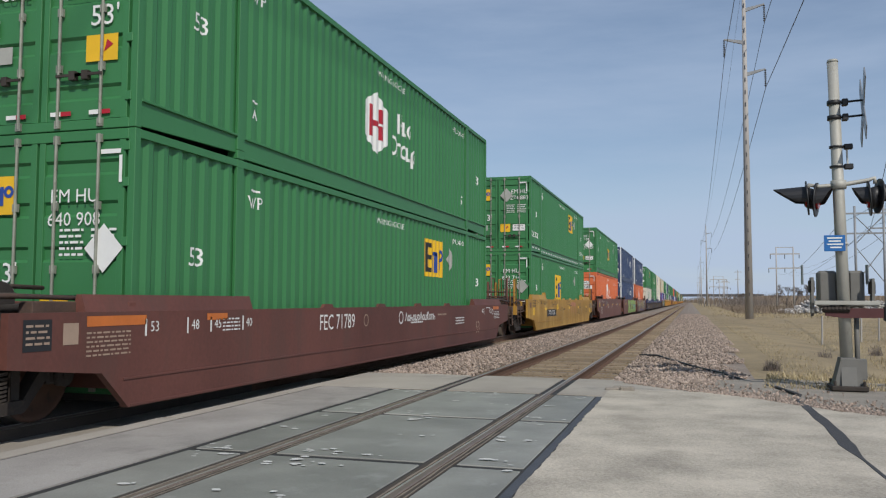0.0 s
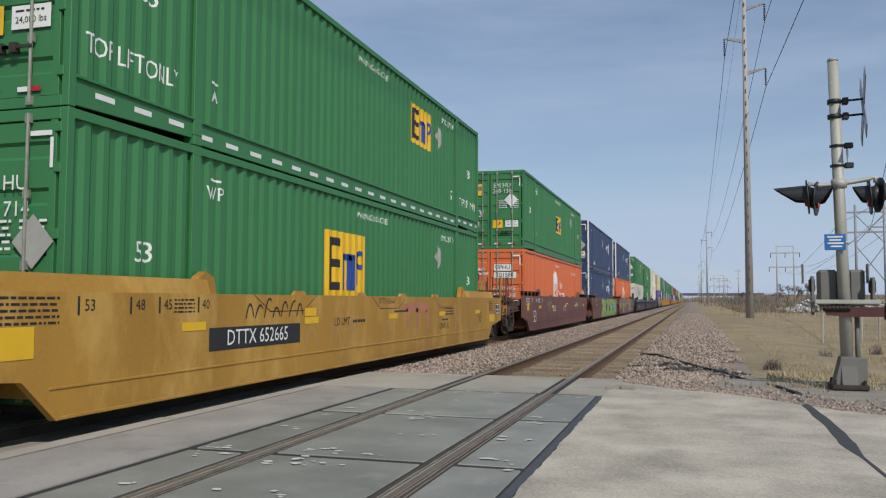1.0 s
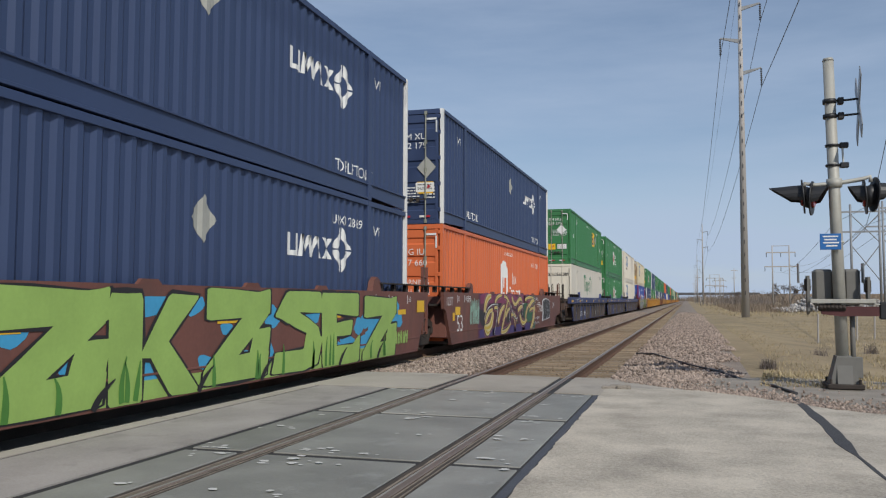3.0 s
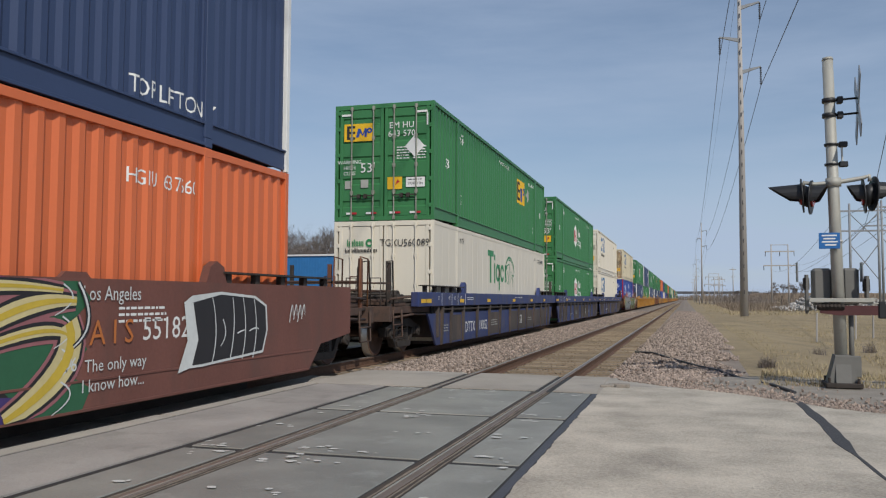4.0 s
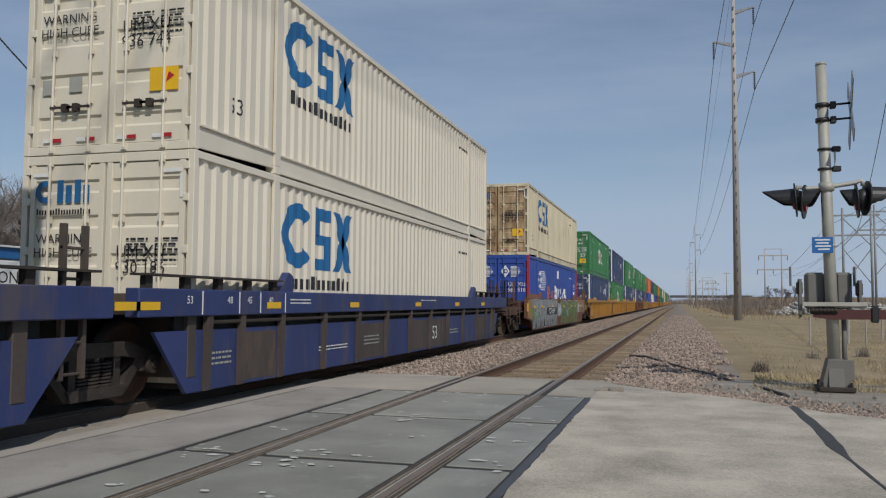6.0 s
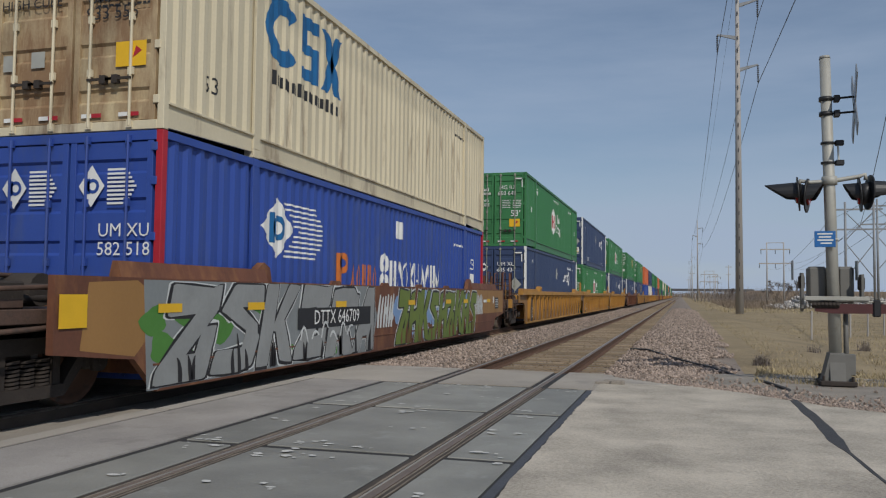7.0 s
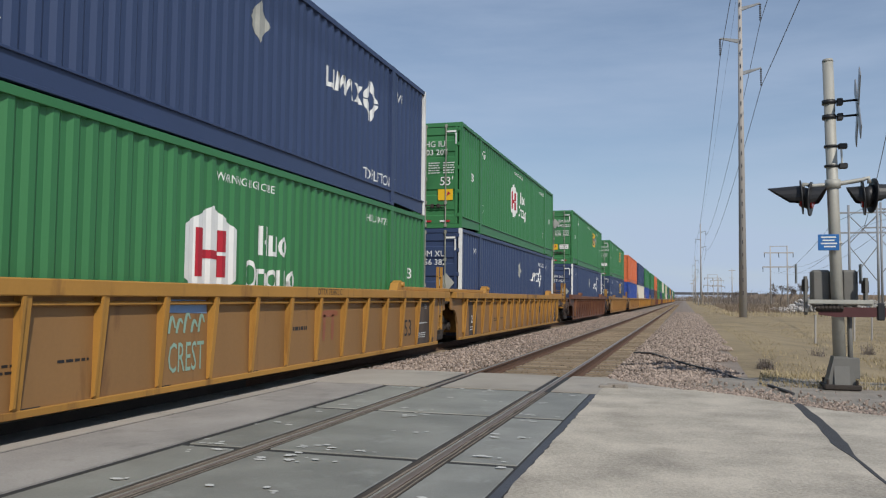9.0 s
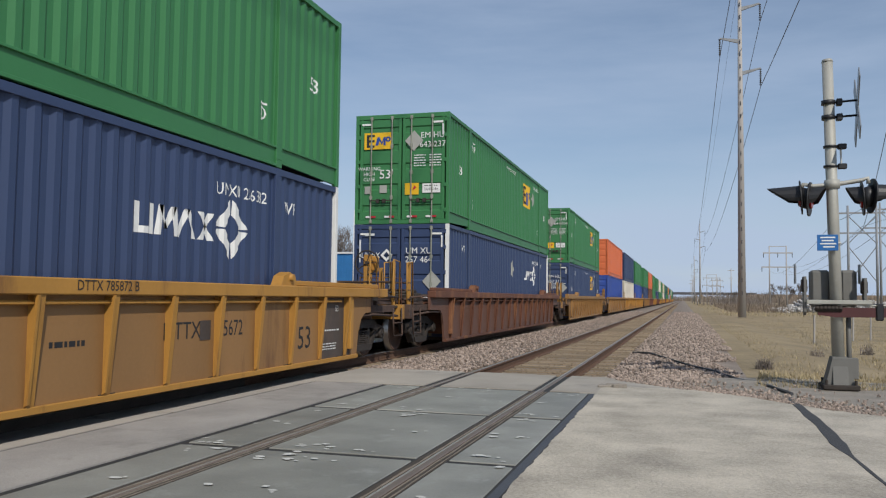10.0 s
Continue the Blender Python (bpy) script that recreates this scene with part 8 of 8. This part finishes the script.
def transmission_pole(x, y, k=1.0, base=-0.3):
    s = thing("utility_pole", "tall weathered transmission pole with three arms and insulators", "utility pole", "transmission poles", at=(x, y, base))
    bm = bmesh.new()
    tube(bm, (0, 0, 0), (0, 0, 31.5 * k), 0.36 * k, 0.15 * k, seg=14)
    part("shaft", bm, M["pole_wood"], s)
    for dx, z in ARMS:
        bm = bmesh.new()
        prism(bm, [(0.1 * (1 if dx > 0 else -1), z * k - 0.35), (0.1 * (1 if dx > 0 else -1), z * k + 0.0), (dx, z * k + 0.28), (dx, z * k + 0.16)], "y", -0.09, 0.09)
        arm = part("crossarm", bm, M["far_steel"], s, "tapered steel crossarm")
        bm = bmesh.new()
        for i in range(8):
            zz = z * k + 0.14 - 0.2 * i
            tube(bm, (dx, 0, zz), (dx, 0, zz - 0.1), 0.11, 0.07, seg=8)
        tube(bm, (dx, 0, z * k + 0.2), (dx, 0, z * k - 1.55), 0.03, seg=5)
        part("insulator", bm, M["insulator"], arm, "dark hanging insulator string")
    bm = bmesh.new()
    for i in range(24):
        box(bm, -0.03, 0.03, -0.36 * k + 0.005 * i, -0.30 * k + 0.005 * i, (2 + i * 1.15) * k, (2.35 + i * 1.15) * k)
    part("climbing_step", bm, M["insulator"], s, "dark plates down the shaft")


def build_poles():
    line = [(5.0, -170, 1.0), (5.08, 79, 1.0), (5.7, 305, 0.9), (6.6, 530, 0.9), (8.5, 760, 0.9)]
    for x, y, k in line[1:]:
        transmission_pole(x, y, k)
    for (x0, y0, k0), (x1, y1, k1) in zip(line, line[1:]):
        for dx, z in ARMS:
            wire((x0 + dx, y0, z * k0 - 1.8), (x1 + dx, y1, z * k1 - 1.8), 3.2, 0.03, "thin dark power line between the poles")
        wire((x0, y0, 31 * k0), (x1, y1, 31 * k1), 2.0, 0.014, "thin dark ground wire")
    # plain wooden poles near the vanishing point
    for i, (x, y, hgt) in enumerate(((4.2, 330, 11), (4.0, 390, 11), (4.0, 460, 11), (3.8, 240, 2.2), (15.8, 300, 12.5), (12.6, 330, 10), (22, 420, 13))):
        s = thing("utility_pole", "plain wooden pole beside the line", "utility pole", "wooden poles", at=(x, y, -0.4))
        bm = bmesh.new()
        tube(bm, (0, 0, 0), (0, 0, hgt), 0.17, 0.11, seg=8)
        part("shaft", bm, M["pole_wood"], s)
        if hgt > 5:
            bm = bmesh.new()
            box(bm, -1.1, 1.1, -0.06, 0.06, hgt - 0.8, hgt - 0.62)
            part("crossarm", bm, M["pole_wood"], s)
    # H-frames of a second line
    for i, (x, y, hgt, half) in enumerate(((22.5, 219, 15.2, 1.95), (13.2, 420, 14, 2.2), (19, 520, 15, 2.2))):
        s = thing("pylon", "two-legged power pylon with two crossarms", "power pylon", "pylons", at=(x, y, -0.4))
        for sx in (-1, 1):
            bm = bmesh.new()
            tube(bm, (sx * half, 0, 0), (sx * half, 0, hgt), 0.2, 0.13, seg=8)
            part("leg", bm, M["pole_wood"], s)
        for z, w in ((hgt - 1.9, 1.75), (hgt - 5.4, 1.95)):
            bm = bmesh.new()
            box(bm, -half * w, half * w, -0.1, 0.1, z, z + 0.28)
            arm = part("crossarm", bm, M["pole_wood"], s)
            for px in (-half * w + 0.1, 0.0, half * w - 0.1):
                bm = bmesh.new()
                tube(bm, (px, 0, z), (px, 0, z - 1.0), 0.09, seg=6)
                part("insulator", bm, M["insulator"], arm)
        bm = bmesh.new()
        box(bm, -half, half, -0.07, 0.07, hgt - 0.2, hgt - 0.05)
        part("top_beam", bm, M["pole_wood"], s)
    # braced steel tower
    for x, y, hgt, w in ((20.5, 108, 13.2, 1.55), (26.2, 118, 14.6, 1.7)):
        s = thing("pylon", "braced grey steel power pylon with crossed struts", "power pylon", "pylons", at=(x, y, -0.5))
        for sx in (-1, 1):
            bm = bmesh.new()
            tube(bm, (sx * w, 0, 0), (sx * w, 0, hgt), 0.16, 0.13, seg=8)
            part("leg", bm, M["far_steel"], s)
        for z0, z1 in ((hgt - 9.2, hgt - 4.9), (hgt - 4.6, hgt - 1.2)):
            for sx in (-1, 1):
                bm = bmesh.new()
                tube(bm, (-sx * w, 0, z0), (sx * w, 0, z1), 0.06, seg=5)
                part("strut", bm, M["far_steel"], s)
        for z, e in ((hgt - 1.0, 2.6), (hgt - 3.4, 3.4)):
            bm = bmesh.new()
            box(bm, -w * e / 1.6, w * e / 1.6, -0.08, 0.08, z, z + 0.2)
            part("crossarm", bm, M["far_steel"], s)
    for x, z in ((17.2, 10.6), (20.5, 10.2), (23.8, 10.6), (23.4, 12.6)):
        wire((x, 108, z), (x + 14, 335, z + 2.0), 3.0, 0.025, "thin dark power line of the second row")
        wire((x - 12, -60, z + 3), (x, 108, z), 3.0, 0.02, "thin dark power line of the second row")
    wire((10.2, 40, 17.0), (20.4, 108, 9.4), 1.2, 0.03, "dark line dropping to the steel pylon")
    # cable that lies over the ballast
    bm = bmesh.new()
    pts = [(-1.2, 21.0, -0.09), (-0.75, 20.0, -0.03), (-0.3, 17.8, 0.0), (0.1, 16.2, 0.005), (0.55, 15.2, -0.02), (0.95, 14.2, -0.08), (1.2, 12.9, -0.01), (1.38, 11.9, -0.005)]
    bar_path(bm, pts, 0.022, 6)
    tagged(part("cable", bm, M["wire"]), "black cable lying over the ballast", "cable")
    # fence posts at the field's edge
    for i in range(9):
        bm = bmesh.new()
        tube(bm, (4.6 + 0.9 * i, 33 + 1.4 * i, -0.5), (4.62 + 0.9 * i, 33 + 1.4 * i, 0.72), 0.035, seg=6)
        tagged(part("fence_post", bm, M["pole_wood"]), "thin weathered fence post in dry grass", "fence post", "fence posts")
    # overpass
    s = thing("overpass", "grey concrete road bridge across the line far away", "bridge", at=(0, 690, -0.4))
    bm = bmesh.new()
    box(bm, -70, 55, -4, 4, 5.6, 7.6)
    part("deck", bm, M["pole_dark"], s)
    for x in (-40, -18, 14, 34):
        bm = bmesh.new()
        box(bm, x - 0.8, x + 0.8, -3, 3, 0, 5.6)
        part("pier", bm, M["concrete"], s)
    bm = bmesh.new()
    prism(bm, [(14, 0), (160, 0), (160, 6.5), (55, 6.5)], "y", -5, 5)
    part("embankment", bm, M["scrub"], s)


def bare_tree(x, y, hgt, seed, base=-0.3, r=None, name="tree", label="tall leafless winter tree with fine twigs"):
    """Trunk and limbs as tapered prisms, twigs in one crown mesh."""
    rnd = random.Random(seed)
    s = thing(name, label, "tree", "leafless trees", at=(x, y, base))
    limbs, twigs = ([], []), ([], [])

    def seg(store, p, q, r0, r1):
        vs, fs = store
        d = (q - p).normalized()
        u = d.orthogonal().normalized()
        w = d.cross(u)
        b = len(vs)
        for c, rr in ((p, r0), (q, r1)):
            for k in range(3):
                a = 2.0944 * k
                vs.append(tuple(c + (u * math.cos(a) + w * math.sin(a)) * rr))
        for k in range(3):
            fs.append((b + k, b + (k + 1) % 3, b + 3 + (k + 1) % 3, b + 3 + k))

    def grow(p, d, ln, rr, depth):
        q = p + d * ln
        seg(limbs if depth > 3 else twigs, p, q, rr, rr * 0.68)
        if depth == 0:
            return
        for _ in range(3):
            e = (d + Vector((rnd.uniform(-0.75, 0.75), rnd.uniform(-0.75, 0.75), rnd.uniform(-0.15, 0.55)))).normalized()
            grow(p + d * ln * rnd.uniform(0.55, 1.0), e, ln * rnd.uniform(0.58, 0.80), max(0.019, rr * rnd.uniform(0.5, 0.64)), depth - 1)
    grow(Vector((0, 0, 0)), Vector((rnd.uniform(-0.08, 0.08), rnd.uniform(-0.08, 0.08), 1)).normalized(), hgt * 0.28, r or hgt * 0.019, 6)
    for nm, (vs, fs) in (("trunk", limbs), ("crown", twigs)):
        me = bpy.data.meshes.new(nm)
        me.from_pydata(vs, [], fs)
        part_mesh(nm, me, M["twig"], s)


M["roof_blue"] = mat("blue_metal_fascia", (0.02, 0.13, 0.36), 0.5, scale=2, bump=0.05)
M["hall_blue"] = mat("blue_hall_wall", (0.03, 0.17, 0.42), 0.5, dark=0.8, scale=1, bump=0.05)
M["wall_pale"] = mat("pale_wall", (0.50, 0.49, 0.46), 0.8, scale=0.8, bump=0.1, stain=(0.3, 0.28, 0.25), amount=0.3)
M["van_white"] = mat("white_vehicle_paint", (0.75, 0.76, 0.77), 0.35, scale=2, bump=0)
M["glass_dark"] = mat("dark_window", (0.03, 0.035, 0.04), 0.1, scale=2, bump=0)
M["heap"] = mat("pale_rubble", (0.60, 0.57, 0.53), 0.9, dark=0.5, scale=3, by_piece=0.5)


def build_left():
    s = thing("warehouse", "long low building with a blue roof edge", "building", at=(0, 0, -0.2))
    bm = bmesh.new()
    box(bm, -70, -42.5, 6, 57, 0, 4.0)
    part("wall", bm, M["wall_pale"], s)
    bm = bmesh.new()
    box(bm, -70.3, -41.8, 5.6, 57.4, 4.0, 4.75, 0.03)
    part("fascia", bm, M["roof_blue"], s, "blue metal roof edge")
    bm = bmesh.new()
    box(bm, -70.5, -41.6, 5.4, 57.6, 4.75, 4.86)
    part("roof", bm, M["van_white"], s, "white roof rim")
    for y in (12, 20, 28, 44.5, 52):
        bm = bmesh.new()
        box(bm, -42.5, -42.46, y, y + 3.6, 0.2, 3.2)
        part("door", bm, M["roof_blue"] if y > 40 else M["wall_pale"], s, "closed roller door")
    for y in (34, 38):
        bm = bmesh.new()
        box(bm, -42.5, -42.46, y, y + 2.4, 1.2, 2.6)
        part("window", bm, M["glass_dark"], s)
    s = thing("shed", "blue metal shed beside the warehouse", "building", at=(-43, 64, -0.2))
    bm = bmesh.new()
    box(bm, -8, 0, -5.5, 8, 0, 4.3, 0.03)
    part("wall", bm, M["roof_blue"], s)
    bm = bmesh.new()
    box(bm, -8.2, 0.2, -5.7, 8.2, 4.3, 4.5)
    part("roof", bm, M["van_white"], s)
    s = thing("factory_hall", "tall blue metal hall with a pale roof edge", "building", at=(-46, 102, -0.2))
    bm = bmesh.new()
    box(bm, -9.0, 8.5, 0, 30, 0, 7.0, 0.03)
    for k in range(44):
        box(bm, -9.0 + 0.4 * k, -8.9 + 0.4 * k, -0.04, 0.0, 0.3, 6.9)
    part("wall", bm, M["hall_blue"], s, "ribbed blue metal wall")
    bm = bmesh.new()
    box(bm, -9.2, 8.7, -0.2, 30.2, 7.0, 7.22)
    part("roof", bm, M["van_white"], s, "pale roof edge")
    s = thing("flagpole", "thin pale pole beside the blue hall", "pole", at=(-35.5, 86, -0.2))
    bm = bmesh.new()
    tube(bm, (0, 0, 0), (0, 0, 11.0), 0.11, 0.08, seg=8)
    part("shaft", bm, M["van_white"], s)
    # white trailer with a word on its side
    s = thing("trailer", "white box trailer parked with black lettering", "trailer", at=(-33.5, 36.5, -0.15))
    bm = bmesh.new()
    box(bm, -2.5, 0, -6.5, 5.0, 1.05, 3.35, 0.05)
    part("body", bm, M["van_white"], s)
    bm = bmesh.new()
    flat_text(bm, "DONE", -1.6, 2.45, 0.62)
    lay_side(bm, 0.0, 0.012, False)
    part("lettering", bm, M["mark_black"], s, "black word on the side")
    bm = bmesh.new()
    flat_text(bm, "DONE", 1.6, 2.45, 0.62)
    lay_side(bm, 0.0, 0.012, False)
    part("lettering", bm, M["mark_red"], s, "red word on the side")
    for y in (-5.0, -3.9, 3.4):
        for x in (-2.3, -0.3):
            bm = bmesh.new()
            tube(bm, (x - 0.12, y, 0.5), (x + 0.12, y, 0.5), 0.5, seg=18)
            part("wheel", bm, M["signal_black"], s, "black tyre")
    bm = bmesh.new()
    box(bm, -2.3, -0.2, -6.2, 4.8, 0.75, 1.05)
    part("chassis", bm, M["truck_iron"], s)
    # white truck
    s = thing("truck", "white parked lorry cab facing the tracks", "truck", at=(-35, 47.5, -0.15))
    bm = bmesh.new()
    prism(bm, [(-1.4, 0.6), (1.5, 0.6), (1.5, 1.7), (1.05, 1.85), (0.7, 2.75), (-1.4, 2.85)], "y", -1.15, 1.15)
    part("cab", bm, M["van_white"], s)
    bm = bmesh.new()
    prism(bm, [(1.09, 1.86), (0.76, 2.64), (0.80, 2.66), (1.13, 1.88)], "y", -1.0, 1.0)
    part("windscreen", bm, M["glass_dark"], s)
    bm = bmesh.new()
    box(bm, -0.5, 0.55, -1.162, -1.152, 1.8, 2.55)
    part("side_window", bm, M["glass_dark"], s)
    for x in (-0.9, 0.9):
        for y in (-1.05, 1.05):
            bm = bmesh.new()
            tube(bm, (x, y - 0.12, 0.5), (x, y + 0.12, 0.5), 0.5, seg=18)
            part("wheel", bm, M["signal_black"], s, "black tyre")
    # street lamp and service wire
    s = thing("street_lamp", "grey street lamp with a short arm", "street lamp", at=(-34.5, 52.5, -0.2))
    bm = bmesh.new()
    tube(bm, (0, 0, 0), (0, 0, 6.9), 0.09, 0.06, seg=8)
    part("pole", bm, M["far_steel"], s)
    bm = bmesh.new()
    bar_path(bm, [(0, 0, 6.8), (1.0, 0.6, 7.15), (2.4, 1.5, 7.2)], 0.04)
    part("arm", bm, M["far_steel"], s)
    bm = bmesh.new()
    box(bm, 2.3, 2.8, 1.38, 1.62, 7.08, 7.24, 0.05)
    part("lamp_head", bm, M["far_steel"], s)
    wire((-23.5, 18.0, 14.0), (-50, 82, 8.0), 1.6, 0.035, "dark service wire across the sky")
    rnd = random.Random(5)
    for i in range(54):
        bare_tree(-54 - rnd.uniform(0, 26), 30 + 2.2 * i + rnd.uniform(-2, 2), rnd.uniform(14, 21), 40 + i)
    rng = np.random.default_rng(61)
    n = 36000
    y = rng.uniform(20, 200, n)
    blades("woods", np.stack([-74 - rng.random(n) * 30, y, np.full(n, -0.4)], -1), (5.0, 16.5), (0.02, 0.07), M["twig"], "dense leafless woods behind the buildings", 62, "woods")
    bare_tree(-50, 47.5, 15.5, 90)
    bare_tree(-11.5 - 3, 205, 15, 91, label="leafless tree behind the train")
    bare_tree(-17, 216, 14, 92, label="leafless tree behind the train")
    bare_tree(-20, 190, 13, 93, label="leafless tree behind the train")
    for i, (x, y, hgt) in enumerate(((24.5, 236, 9), (27, 240, 8), (31, 250, 9), (22, 232, 7), (14, 260, 6), (36, 225, 7))):
        bare_tree(x, y, hgt, 110 + i, -0.4, label="small leafless tree in the scrub")


def build_right_yard():
    """Pale rubble and sheds at the edge of the field."""
    def place(rng, n):
        x = rng.uniform(12.6, 40, n)
        y = 128 + rng.normal(0, 4, n)
        top = 0.4 + 1.5 * np.exp(-((x - 17.5) / 2.0) ** 2) + 1.3 * np.exp(-((x - 24) / 5.0) ** 2)
        return np.stack([x, y, -0.4 + top * rng.random(n) ** 0.8], -1)
    o = stones("rubble", 3200, place, (0.10, 0.30), M["heap"], "heap of pale concrete rubble beyond the field", 33)
    o["category"] = "rubble"
    for x, y, w, hgt in ((36, 150, 6.0, 2.6),):
        s = thing("shed", "small white shed beyond the field", "shed", at=(x, y, -0.4))
        bm = bmesh.new()
        box(bm, -w / 2, w / 2, -2, 2, 0, hgt)
        part("wall", bm, M["van_white"], s)
        bm = bmesh.new()
        prism(bm, [(-w / 2 - 0.2, hgt), (w / 2 + 0.2, hgt), (0, hgt + 0.9)], "y", -2.2, 2.2)
        part("roof", bm, M["wall_pale"], s)


build_ballast()
build_grass()
build_signal()
build_poles()
build_left()
build_right_yard()


# ---- what moves ----
def motions():
    for ob, y, z in keyed:
        walk(ob, [(t, pose(FAR_TRACK, y - SPEED * t, z)) for t in (0.0, 2.5, 5.0, 7.5, 10.0)])
    steps = int(SECONDS * FPS)
    for w, y in spinning:
        walk(w, [(i / FPS, pose(0, y, WHEEL_R, 88.0 * i)) for i in range(steps + 1)])


motions()
